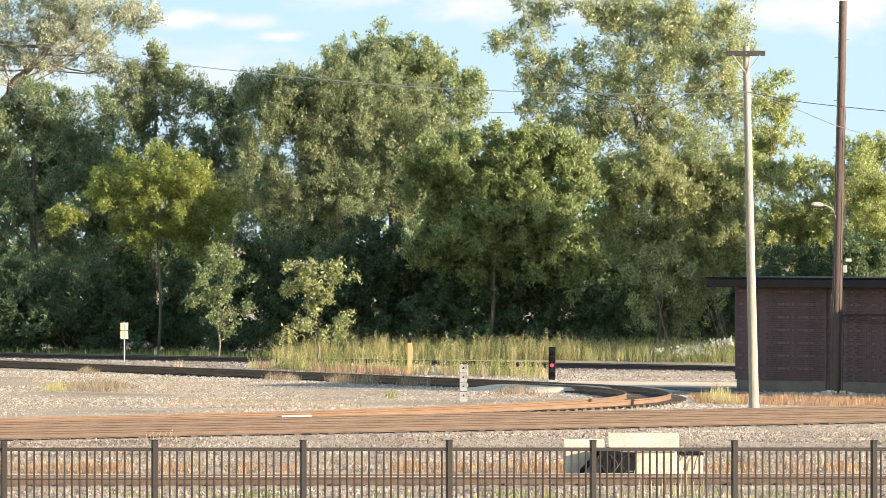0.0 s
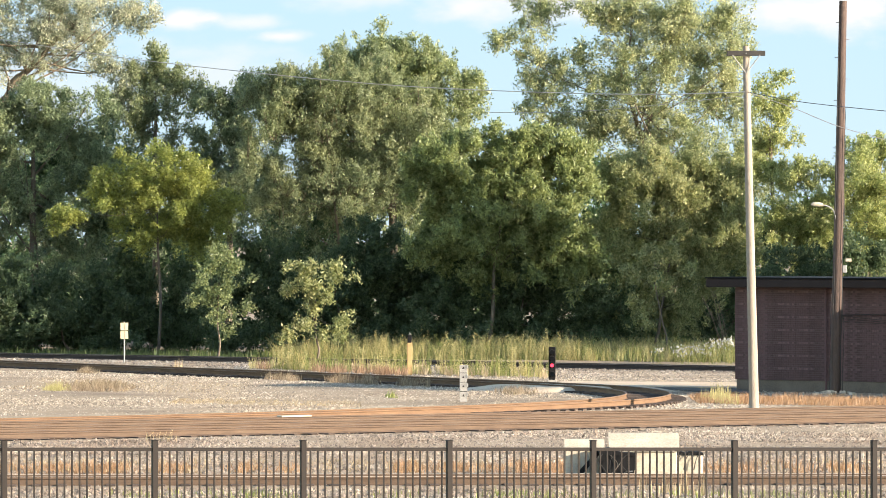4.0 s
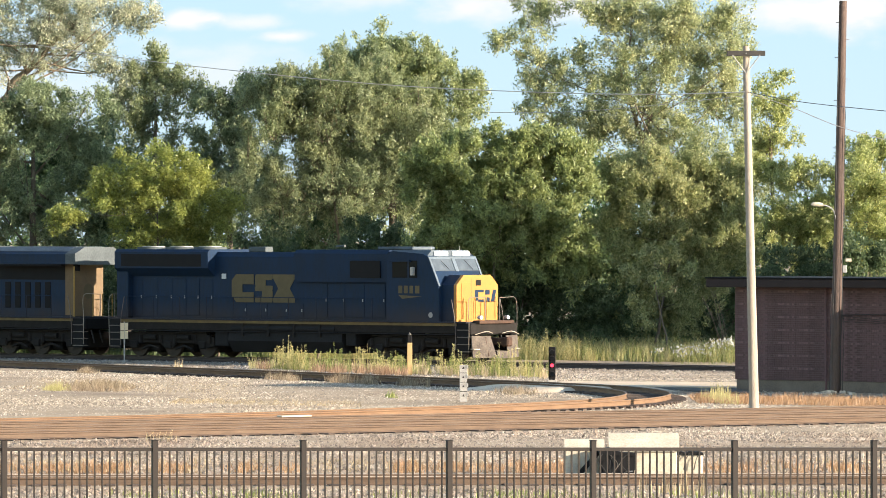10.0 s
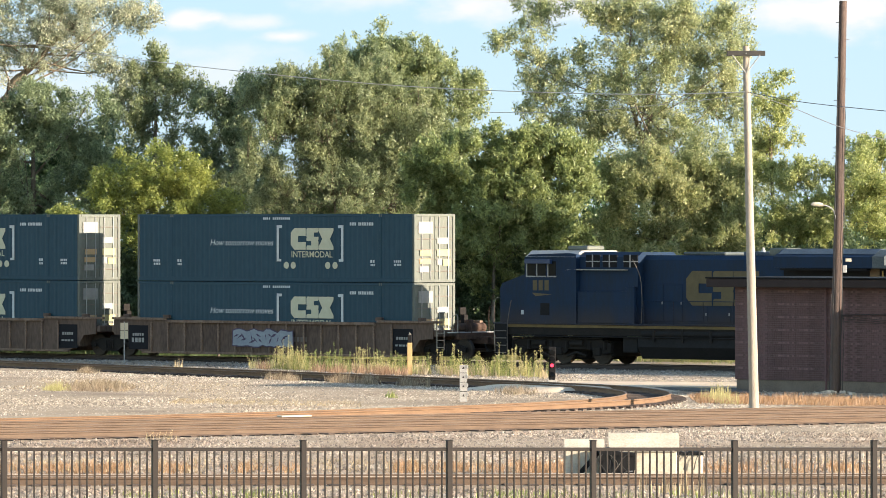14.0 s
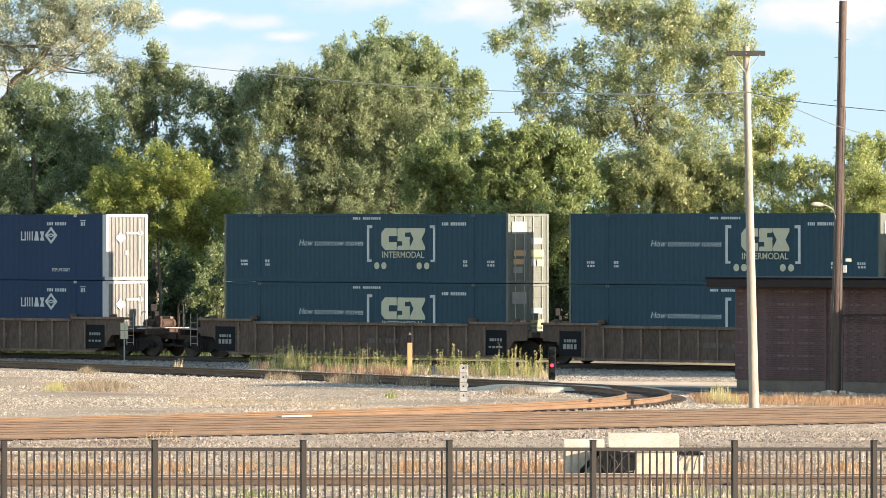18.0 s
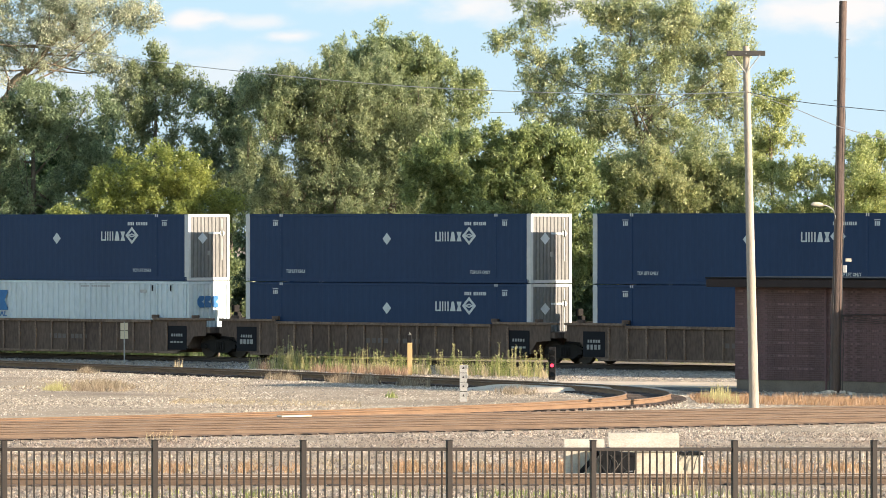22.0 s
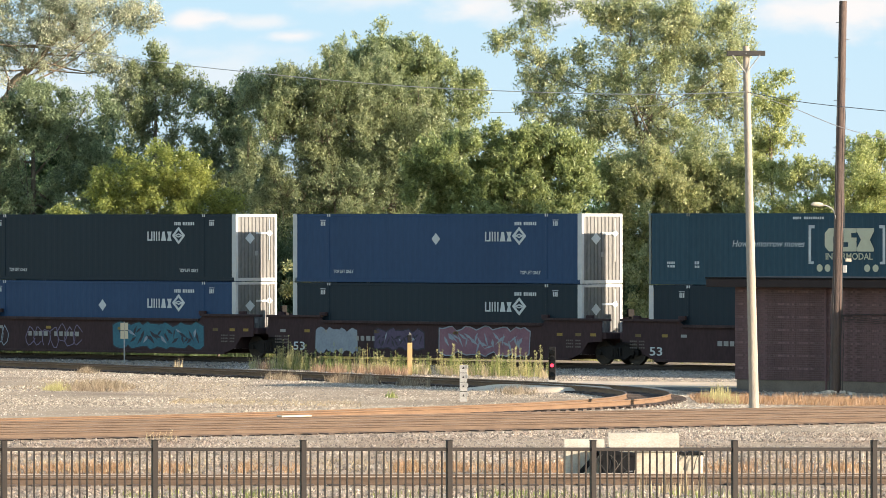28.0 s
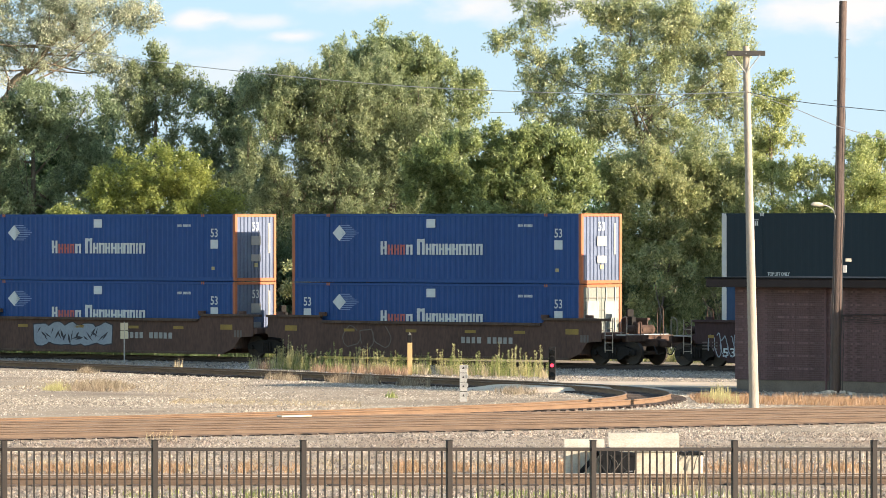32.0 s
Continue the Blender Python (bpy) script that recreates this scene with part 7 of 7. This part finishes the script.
    part("brake_pipe", Shape().tube([(-9.6, -1.44, 1.14), (9.6, -1.44, 1.14)], 0.03, 6), TANK, t)
    part("air_reservoir", Shape().tube([(tank0 + 0.2, -1.3, 1.3), (tank1 - 0.4, -1.3, 1.3)], 0.16, 12), TANK, t)
    loco_truck(t, 7.2)
    loco_truck(t, -7.2)
    for s in (-1, 1):
        part("coupler", Shape().box(min(s * 10.3, s * 11.2), max(s * 10.3, s * 11.2), -0.16, 0.16, 0.72, 1.02, 0.04), RUST_STEEL, t)


def hood_doors(t, xs, z0, z1, y):
    for a, b in zip(xs, xs[1:]):
        d = part("hood_door", Shape().box(a + 0.03, b - 0.03, y - 0.018, y, z0, z1, 0.006), LOCO_BLUE, t)
        part("door_latch", Shape().box(b - 0.12, b - 0.08, y - 0.035, y - 0.018, (z0 + z1) / 2 - 0.06, (z0 + z1) / 2 + 0.06), GREY_METAL, d)


def end_steps(t, s, plow):
    """Steps, end rails and pilot at one end."""
    e = s * 10.4
    for y in (-1, 1):
        w = part("step_well", Shape().box(min(s * 9.75, s * 10.4), max(s * 9.75, s * 10.4), min(y * 1.15, y * 1.5), max(y * 1.15, y * 1.5), 0.35, 1.62, 0.01), BLACK, t)
        for z in (0.42, 0.72, 1.02, 1.32):
            part("step", Shape().box(min(s * 9.8, s * 10.42), max(s * 9.8, s * 10.42), min(y * 1.2, y * 1.53), max(y * 1.2, y * 1.53), z, z + 0.04, 0.005), PRINT_FAINT, w)
        part("grab_rail", Shape().tube(smooth_path([(s * 10.42, y * 1.5, 0.5), (s * 10.45, y * 1.52, 1.6), (s * 10.42, y * 1.5, 2.6), (s * 10.42, y * 1.0, 2.7)], 5), 0.015, 6), HINGE if plow else WORN_WHITE, t)
        part("grab_rail", Shape().tube(smooth_path([(s * 9.72, y * 1.52, 0.5), (s * 9.7, y * 1.54, 1.6), (s * 9.5, y * 1.54, 2.6)], 5), 0.018, 6), PRINT_FAINT, t)
        part("end_post", Shape().tube([(s * 10.42, y * 0.45, 1.68), (s * 10.42, y * 0.45, 2.68)], 0.02, 6), HINGE if plow else WORN_WHITE, t)
        part("end_rail", Shape().tube([(s * 10.42, y * 0.45, 2.68), (s * 10.42, y * 1.0, 2.7)], 0.018, 6), HINGE if plow else WORN_WHITE, t)
    part("pilot", Shape().box(min(s * 10.36, s * 10.52), max(s * 10.36, s * 10.52), -1.48, 1.48, 1.15, 1.62, 0.03), TRUCK if plow else BLACK, t)
    for k in range(5):
        y = (-1.1, -0.6, 0.45, 0.75, 1.15)[k]
        part("air_hose", Shape().tube(smooth_path([(s * 10.5, y, 1.1), (s * 10.62, y, 0.8), (s * 10.66, y + 0.05, 0.55)], 4), 0.03, 6), BLACK_CABLE, t)


def lead_loco():
    """Faces forward: local +x."""
    t = thing("locomotive", "dark blue locomotive with a bright yellow nose", "locomotive", group="locomotives")
    loco_common(t, -3.4, 3.2)
    part("hood", Shape().prism([(-0.95, 1.68), (0.95, 1.68), (0.95, 4.35), (0.8, 4.55), (-0.8, 4.55), (-0.95, 4.35)], 0, -10.25, 5.85), LOCO_BLUE, t)
    part("radiator_section", Shape().prism([(-1.0, 3.5), (1.0, 3.5), (1.42, 3.85), (1.42, 4.55), (1.28, 4.66), (-1.28, 4.66), (-1.42, 4.55), (-1.42, 3.85)], 0, -10.2, -4.6), LOCO_BLUE, t, "flared radiator housing")
    part("rear_cabinet", Shape().box(-10.25, -9.55, -1.25, 1.25, 1.68, 3.7, 0.03), LOCO_BLUE, t)
    part("radiator_grille", Shape().box(-9.8, -5.0, -1.43, -1.40, 3.92, 4.45), BLACK, t)
    for k in range(3):
        fan = part("radiator_fan", Shape().tube([(-9.2 + 1.7 * k, 0, 4.65), (-9.2 + 1.7 * k, 0, 4.76)], 0.72, 18), WING_GREY, t)
        part("fan_guard", Shape().tube([(-9.2 + 1.7 * k, 0, 4.762), (-9.2 + 1.7 * k, 0, 4.79)], 0.5, 14), GREY_METAL, fan)
    part("brake_housing", Shape().prism([(-1.15, 3.3), (1.15, 3.3), (1.2, 4.5), (1.05, 4.66), (-1.05, 4.66), (-1.2, 4.5)], 0, 0.25, 5.6), LOCO_BLUE, t, "wide dynamic brake housing")
    part("intake_grille", Shape().box(3.5, 5.2, -1.235, -1.15, 3.48, 4.2), BLACK, t, "black air intake")
    part("exhaust_stack", Shape().box(-3.3, -2.3, -0.25, 0.25, 4.55, 4.78, 0.03), WING_GREY, t)
    part("roof_box", Shape().box(4.6, 6.6, -0.7, 0.7, 4.664, 4.8, 0.03), LOCO_ROOF, t, "grey roof hatch")
    part("horn", Shape().tube([(1.6, 0, 4.66), (1.6, 0, 4.8), (2.1, 0, 4.82)], [0.03, 0.035, 0.06], 8), WING_GREY, t)
    hood_doors(t, [-9.9, -8.9, -8.0, -7.1, -6.3, -5.5, -4.7], 1.8, 3.4, -0.95)
    hood_doors(t, [-3.9, -2.7, -1.5, -0.3, 0.6], 1.8, 2.35, -0.95)
    hood_doors(t, [1.0, 2.0, 3.0, 4.1, 5.3], 1.8, 3.25, -0.95)
    block_mark(t, -3.6, 0.1, 2.4, 3.6, -0.972, LOGO_GOLD)
    part("mark_plate", Shape().box(-4.2, -3.95, -0.975, -0.95, 3.4, 3.62), PRINT_WHITE, t)
    # cab
    cab = part("cab", Shape().prism([(5.86, 1.68), (8.75, 1.68), (8.75, 3.15), (8.15, 4.38), (7.9, 4.5), (6.2, 4.62), (5.86, 4.5)], 1, -1.5, 1.5), LOCO_BLUE, t)
    part("cab_roof", Shape().prism([(-1.5, 4.36), (1.5, 4.36), (1.15, 4.66), (-1.15, 4.66)], 0, 5.9, 8.05), LOCO_ROOF, t, "dusty grey cab roof")
    part("side_window", Shape().box(6.15, 7.55, -1.512, -1.48, 3.5, 4.22, 0.01), GLASS, cab, "dark side window")
    part("window_shade", Shape().box(6.1, 7.2, -1.62, -1.5, 4.16, 4.24, 0.01), LOCO_BLUE, cab)
    part("window_bar", Shape().box(7.02, 7.1, -1.52, -1.5, 3.5, 4.22), LOCO_BLUE, cab)
    part("mirror", Shape().box(7.3, 7.45, -1.68, -1.52, 3.6, 3.95, 0.01), GREY_METAL, cab)
    n = Vector((1.23, 0, 0.6)).normalized()

    def on_shield(a, b, y0, y1, lift, material, name, parent):
        """A plate on the slanted front, from share a to b of its height."""
        lo, hi = Vector((8.75, 0, 3.15)), Vector((8.15, 0, 4.38))
        p, q = lo + (hi - lo) * a, lo + (hi - lo) * b
        return part(name, Shape().prism([(p.x, p.z), (p.x + n.x * lift, p.z + n.z * lift), (q.x + n.x * lift, q.z + n.z * lift), (q.x, q.z)], 1, y0, y1), material, parent)
    on_shield(0.0, 1.0, -1.5, -1.4, 0.03, PILLAR, "pillar", cab)
    on_shield(0.0, 1.0, 1.4, 1.5, 0.03, PILLAR, "pillar", cab)
    on_shield(0.92, 1.0, -1.4, 1.4, 0.03, PILLAR, "window_header", cab)
    on_shield(0.52, 0.92, -1.38, -0.12, 0.02, SKY_GLASS, "windshield", cab)
    on_shield(0.52, 0.92, 0.12, 1.38, 0.02, SKY_GLASS, "windshield", cab)
    on_shield(0.50, 0.95, -0.1, 0.1, 0.04, PILLAR, "centre_pillar", cab)
    for y in (-0.9, 0.6):
        part("wiper", Shape().tube([(8.34, y, 4.22), (8.5, y + 0.35, 3.85)], 0.012, 5), BLACK, cab)
    for y0, y1 in ((-1.0, -0.3), (0.15, 0.55), (0.66, 1.06)):
        part("number_board", Shape().box(8.05, 8.22, y0, y1, 4.42, 4.62, 0.015), NUMBER_LIT, cab, "lit white number board")
    for y in (-0.9, 0.9):
        part("antenna", Shape().tube([(7.8, y, 4.6), (7.8, y, 4.85)], 0.01, 5), GREY_METAL, cab)
    # nose with a yellow front
    c = 0.45
    outline = [(-1.3, 1.68), (1.3, 1.68), (1.3, 3.2), (1.3 - c, 3.62), (-1.3 + c, 3.62), (-1.3, 3.2)]
    part("nose", Shape().prism(outline, 0, 8.752, 9.42), LOCO_BLUE, t)
    f = part("nose_front", Shape().prism([(a * 1.004, b + 0.004 if b > 2 else b) for a, b in outline], 0, 9.422, 9.58), LOCO_YELLOW, t, "bright yellow nose front")
    part("nose_door", Shape().box(9.58, 9.6, -1.02, -0.42, 1.75, 3.3, 0.006), LOCO_YELLOW, f)
    part("nose_seam", Shape().box(9.58, 9.586, -0.40, -0.38, 1.7, 3.5), LOGO_GOLD, f)
    part("nose_lamp", Shape().box(9.58, 9.6, -0.1, 0.22, 3.18, 3.42, 0.01), BLACK, f)
    s = Shape()
    s.box(9.582, 9.59, -0.15, 0.05, 2.55, 3.0).box(9.582, 9.59, 0.05, 0.4, 2.9, 3.0).box(9.582, 9.59, 0.05, 0.4, 2.5, 2.6)
    part("nose_emblem", s, LOCO_BLUE, f, "dark blue emblem blocks")
    part("nose_emblem", Shape().box(9.582, 9.59, 0.5, 0.78, 2.5, 2.68).box(9.582, 9.59, 0.5, 0.78, 2.8, 3.0), LOCO_BLUE, f)
    part("nose_emblem", Shape().prism([(0.86, 2.5), (1.05, 2.5), (1.2, 3.0), (1.0, 3.0)], 0, 9.582, 9.59), LOCO_BLUE, f)
    for y in (-0.95, -0.2, 0.5, 1.1):
        part("nose_grab", Shape().tube([(9.66, y, 1.8), (9.68, y, 2.5), (9.6, y + 0.05, 2.7)], 0.018, 6), RAIL_YELLOW, f)
    part("number_marking", bars(6.5, 7.75, 2.85, 0.32, 4, -1.502, 9), LOGO_GOLD, t)
    part("number_marking", Shape().prism([(6.5, 2.78), (7.8, 2.72), (6.7, 2.62)], 1, -1.508, -1.502), LOGO_GOLD, t, "thin gold underline swoosh")
    part("cab_badge", round_spot(8.3, 1.95, 0.12, -1.502), PRINT_DIM, t)
    end_steps(t, 1, True)
    end_steps(t, -1, False)
    for y in (-0.85, 0.85):
        d = part("ditch_light", Shape().tube([(10.4, y, 1.86), (10.55, y, 1.86)], 0.088, 12), GREY_METAL, t)
        part("lamp_glass", Shape().tube([(10.552, y, 1.86), (10.57, y, 1.86)], 0.06, 12), LAMP_WHITE, d, "lit ditch light")
    # a blade on each side of the coupler, swept back from the middle, and a low toe between them
    for y in (-1, 1):
        blade = Shape()
        blade.add([(11.0, y * 0.34, 0.16), (10.62, y * 1.45, 0.20), (10.74, y * 0.5, 1.1), (10.54, y * 1.45, 1.1),
                   (10.94, y * 0.34, 0.16), (10.56, y * 1.45, 0.20), (10.68, y * 0.5, 1.1), (10.48, y * 1.45, 1.1)],
                  [(0, 1, 3, 2), (4, 6, 7, 5), (0, 4, 5, 1), (2, 3, 7, 6), (0, 2, 6, 4), (1, 5, 7, 3)])
        p = part("plow", blade, PLOW_GREY, t, "scuffed grey-brown snow plow blade")
        part("plow_rib", Shape().tube([(10.86, y * 0.72, 0.25), (10.68, y * 0.76, 1.05)], 0.03, 6), RUST_STEEL, p)
        part("pilot_step", Shape().box(10.5, 10.72, min(y * 1.1, y * 1.5), max(y * 1.1, y * 1.5), 0.52, 0.57, 0.008), WORN_WHITE, t)
        part("cut_lever", Shape().tube(smooth_path([(10.7, y * 0.3, 1.2), (10.78, y * 0.8, 1.28), (10.68, y * 1.4, 1.15)], 4), 0.018, 6), WORN_WHITE, t)
    part("plow_toe", Shape().prism([(10.5, 0.16), (11.0, 0.16), (10.97, 0.46), (10.5, 0.5)], 1, -0.335, 0.335), PLOW_GREY, t)
    part("anticlimber", Shape().box(10.3, 10.68, -1.1, 1.1, 1.6, 1.74, 0.02), RUST_STEEL, t)
    part("coupler_knuckle", Shape().box(11.0, 11.4, -0.16, 0.2, 0.65, 1.05, 0.06), RUST_STEEL, t)
    rail_line(t, [-9.4 + 1.6 * k for k in range(10)], -1.5, 1.68, 2.62, LOCO_BLUE)
    rail_line(t, [-9.4 + 1.6 * k for k in range(10)], 1.5, 1.68, 2.62, LOCO_BLUE)
    return t


def trailing_loco():
    """Faces backward: its cab is at local -x."""
    t = thing("locomotive", "dark blue locomotive running cab backwards with grey radiator wings", "locomotive", group="locomotives")
    loco_common(t, -2.8, 3.4)
    part("hood", Shape().prism([(-0.92, 1.68), (0.92, 1.68), (0.92, 4.3), (0.75, 4.48), (-0.75, 4.48), (-0.92, 4.3)], 0, -3.0, 9.15), LOCO_BLUE, t)
    part("hood_end", Shape().prism([(-0.94, 1.70), (0.94, 1.70), (0.94, 4.02), (-0.94, 4.02)], 0, 9.152, 9.24), LOGO_TAN, t, "dull yellow hood end")
    part("end_emblem", Shape().prism([(0.3 * math.cos(k), 2.8 + 0.34 * math.sin(k)) for k in (0.5236 * j for j in range(12))], 0, 9.241, 9.247), LOGO_GOLD, t, "dark round emblem")
    part("hood_stripe", Shape().box(8.75, 9.15, -0.935, -0.921, 1.75, 3.98), LOGO_TAN, t, "dull yellow edge on the hood side")
    part("radiator_wing", Shape().prism([(-1.0, 3.98), (1.0, 3.98), (1.48, 4.12), (1.48, 4.45), (0.9, 4.72), (-0.9, 4.72), (-1.48, 4.45), (-1.48, 4.0)], 0, 4.3, 9.3), LOCO_BLUE, t, "overhanging radiator wings")
    part("wing_end", Shape().prism([(-1.49, 4.0), (-1.0, 3.97), (1.0, 3.97), (1.49, 4.1), (1.49, 4.46), (0.9, 4.74), (-0.9, 4.74), (-1.49, 4.46)], 0, 9.3, 9.9), WING_GREY, t, "dusty grey end of the radiator wings")
    part("wing_roof", Shape().prism([(-1.3, 4.55), (-0.88, 4.735), (0.88, 4.735), (1.3, 4.55), (0.88, 4.76), (-0.88, 4.76)], 0, 4.4, 9.29), LOCO_ROOF, t)
    part("wing_grille", Shape().box(4.6, 9.0, -1.45, -1.2, 3.9, 3.978), BLACK, t)
    for k in range(5):
        part("louvre", Shape().box(5.0 + 0.62 * k, 5.35 + 0.62 * k, -0.945, -0.92, 2.05, 3.2, 0.01), BLACK, t)
    part("recess", Shape().box(4.4, 9.0, -0.93, -0.921, 3.3, 3.9), BLACK, t)
    hood_doors(t, [-2.9, -1.8, -0.8], 1.8, 3.3, -0.92)
    hood_doors(t, [-0.7, 0.5, 1.7, 3.0, 4.2], 1.8, 2.4, -0.92)
    block_mark(t, -0.63, 3.15, 2.45, 3.85, -0.942, LOGO_GOLD)
    part("exhaust_stack", Shape().box(1.9, 2.7, -0.4, 0.4, 4.48, 4.64, 0.03), LOCO_ROOF, t)
    part("roof_hatch", Shape().box(-1.0, 1.2, -0.7, 0.7, 4.484, 4.62, 0.04), WING_GREY, t)
    part("roof_blower", Shape().box(3.3, 4.2, -0.5, 0.5, 4.484, 4.78, 0.04), END_GREY, t, "cream roof unit")
    part("bell", Shape().tube([(2.6, 0, 4.6), (2.6, 0, 4.8)], [0.12, 0.05], 10), GREY_METAL, t)
    # auxiliary cab with grid openings
    part("equipment_cab", Shape().prism([(-1.3, 1.68), (1.3, 1.68), (1.3, 4.4), (1.0, 4.6), (-1.0, 4.6), (-1.3, 4.4)], 0, -6.0, -2.9), LOCO_BLUE, t)
    for x in (-5.65, -4.75, -3.65):
        g = part("brake_grid", Shape().box(x, x + 0.75, -1.312, -1.25, 3.98, 4.5, 0.01), BLACK, t, "dark brake grid opening")
        part("grid_bar", Shape().box(x + 0.33, x + 0.39, -1.325, -1.31, 3.98, 4.5), PRINT_DIM, g)
        part("grid_bar", Shape().box(x, x + 0.75, -1.325, -1.31, 4.2, 4.24), PRINT_DIM, g)
    part("drip_rail", Shape().box(-6.6, -3.4, -1.5, -1.31, 3.86, 3.9), PRINT_DIM, t)
    part("aux_step", Shape().box(-6.0, -3.0, -1.45, -1.302, 1.68, 3.0, 0.02), LOCO_BLUE, t)
    cab = part("cab", Shape().prism([(-8.8, 1.68), (-6.02, 1.68), (-6.02, 4.5), (-6.4, 4.56), (-8.5, 4.5), (-8.8, 4.38)], 1, -1.5, 1.5), LOCO_BLUE, t)
    part("cab_roof", Shape().prism([(-1.52, 4.4), (1.52, 4.4), (1.1, 4.66), (-1.1, 4.66)], 0, -8.75, -6.05), ROOF_SUNLIT, t, "cab roof with sunlight put into its pale colour")
    part("roof_unit", Shape().box(-7.3, -6.2, -0.55, 0.55, 4.664, 4.86, 0.05), END_GREY, t, "cream roof unit")
    for x0, x1 in ((-8.65, -8.2), (-8.1, -7.65), (-7.5, -7.1)):
        w = part("side_window", Shape().box(x0, x1, -1.512, -1.48, 3.62, 4.22, 0.01), GLASS, cab, "cab window in a pale rubber frame")
        part("window_trim", Shape().box(x0 - 0.05, x0, -1.53, -1.505, 3.6, 4.24), PRINT_DIM, w)
        part("window_trim", Shape().box(x0 - 0.05, x1 + 0.02, -1.53, -1.505, 3.57, 3.62), PRINT_DIM, w)
    part("window_shade", Shape().box(-8.7, -7.3, -1.65, -1.5, 4.12, 4.3, 0.01), SHADE_BLUE, cab, "blue sun shade")
    part("nose", Shape().prism([(-10.35, 1.68), (-8.802, 1.68), (-8.802, 3.75), (-9.2, 3.62), (-10.25, 3.3), (-10.35, 3.1)], 1, -1.25, 1.25), LOCO_BLUE, t)
    part("cab_vent", Shape().box(-7.95, -7.45, -1.51, -1.49, 2.0, 2.5, 0.01), BLACK, t)
    part("number_marking", bars(-8.35, -7.4, 3.02, 0.42, 3, -1.502, 10), LOGO_GOLD, t)
    part("number_marking", Shape().prism([(-8.4, 2.92), (-7.3, 2.86), (-8.2, 2.78)], 1, -1.508, -1.502), LOGO_GOLD, t, "thin gold underline swoosh")
    part("cab_badge", Shape().box(-9.2, -9.06, -1.262, -1.25, 2.02, 2.2), PRINT_WHITE, t)
    part("side_door", Shape().box(-3.4, -2.95, -1.46, -1.3, 1.68, 3.2, 0.02), LOCO_BLUE, t)
    part("grab_rail", Shape().tube(smooth_path([(-3.0, -1.5, 4.3), (-2.6, -1.5, 3.6), (-2.5, -1.5, 2.6), (-2.55, -1.5, 1.7)], 5), 0.015, 6), HINGE, t)
    part("yellow_corner", Shape().tube([(9.8, -1.45, 1.7), (9.8, -1.45, 3.9)], 0.03, 8), RAIL_YELLOW, t)
    part("marker_lamp", Shape().box(9.24, 9.5, -0.95, -0.75, 3.7, 4.0, 0.02), BLACK, t)
    end_steps(t, 1, False)
    end_steps(t, -1, False)
    for y in (-0.9, -0.3, 0.3, 0.9):
        part("end_stanchion", Shape().tube([(10.42, y, 1.68), (10.42, y, 2.7)], 0.022, 6), RAIL_YELLOW, t)
    rail_line(t, [-2.4 + 1.55 * k for k in range(8)], -1.5, 1.68, 2.62, LOCO_BLUE)
    rail_line(t, [-2.4 + 1.55 * k for k in range(8)], 1.5, 1.68, 2.62, LOCO_BLUE)
    return t


WING_GREY = mat("dusty_dark_grey_steel", (0.088, 0.104, 0.108), (0.058, 0.068, 0.072), 0.8, scale=1, fine=12, spec=0.2)
TANK = mat("dusty_dark_tank", (0.0165, 0.0165, 0.0180), (0.0112, 0.0112, 0.0118), 0.8, scale=1.5, fine=14, spec=0.15)
PILLAR = mat("pale_blue_grey_pillar", (0.10, 0.13, 0.16), None, 0.5)
# windshield glass with the reflected sky put into its pale base colour
SKY_GLASS = mat("bright_windshield_glass", (0.16, 0.185, 0.20), (0.10, 0.12, 0.135), 0.12, 0.5)
NUMBER_LIT = glow_mat("lit_number_board", (0.9, 0.88, 0.84), 0.32)
RAIL_YELLOW = mat("yellow_handrail_paint", (0.336, 0.208, 0.036), (0.256, 0.152, 0.032), 0.6)
LOGO_TAN = mat("dull_yellow_hood_paint", (0.135, 0.088, 0.042), (0.100, 0.066, 0.033), 0.7)
# cab roof grey, lightened in the colour for the sun on it
ROOF_SUNLIT = mat("pale_dusty_roof", (0.36, 0.345, 0.32), (0.27, 0.26, 0.245), 0.6)
SHADE_BLUE = mat("bright_blue_shade", (0.010, 0.03, 0.085), None, 0.5)
MOVING.append((lead_loco(), 102.3, 0))
MOVING.append((trailing_loco(), 79.85, 0))

# ---- what moves ----
def along_track(t):
    t -= 20.0
    return 10.9887 * t - 0.0121957 * t * t + 5.81e-6 * t ** 3


def motions():
    walk(SKY, [(0, pose(-2.1, 2500, 0)), (32, pose(2.1, 2500, 0))])
    for ob, at, z in MOVING:
        rows = []
        for k in range(17):
            t = 2.0 * k
            p = TRACK_MID + AHEAD * (at + along_track(t))
            rows.append((t, pose(p.x, p.y, z, 0, 0, -41.515)))
        walk(ob, rows)
    for ob, x, r in SPINNING:
        walk(ob, [(k / 15, pose(x, 0, r, 0, math.degrees(along_track(k / 15)) / r, 0)) for k in range(481)])


motions()
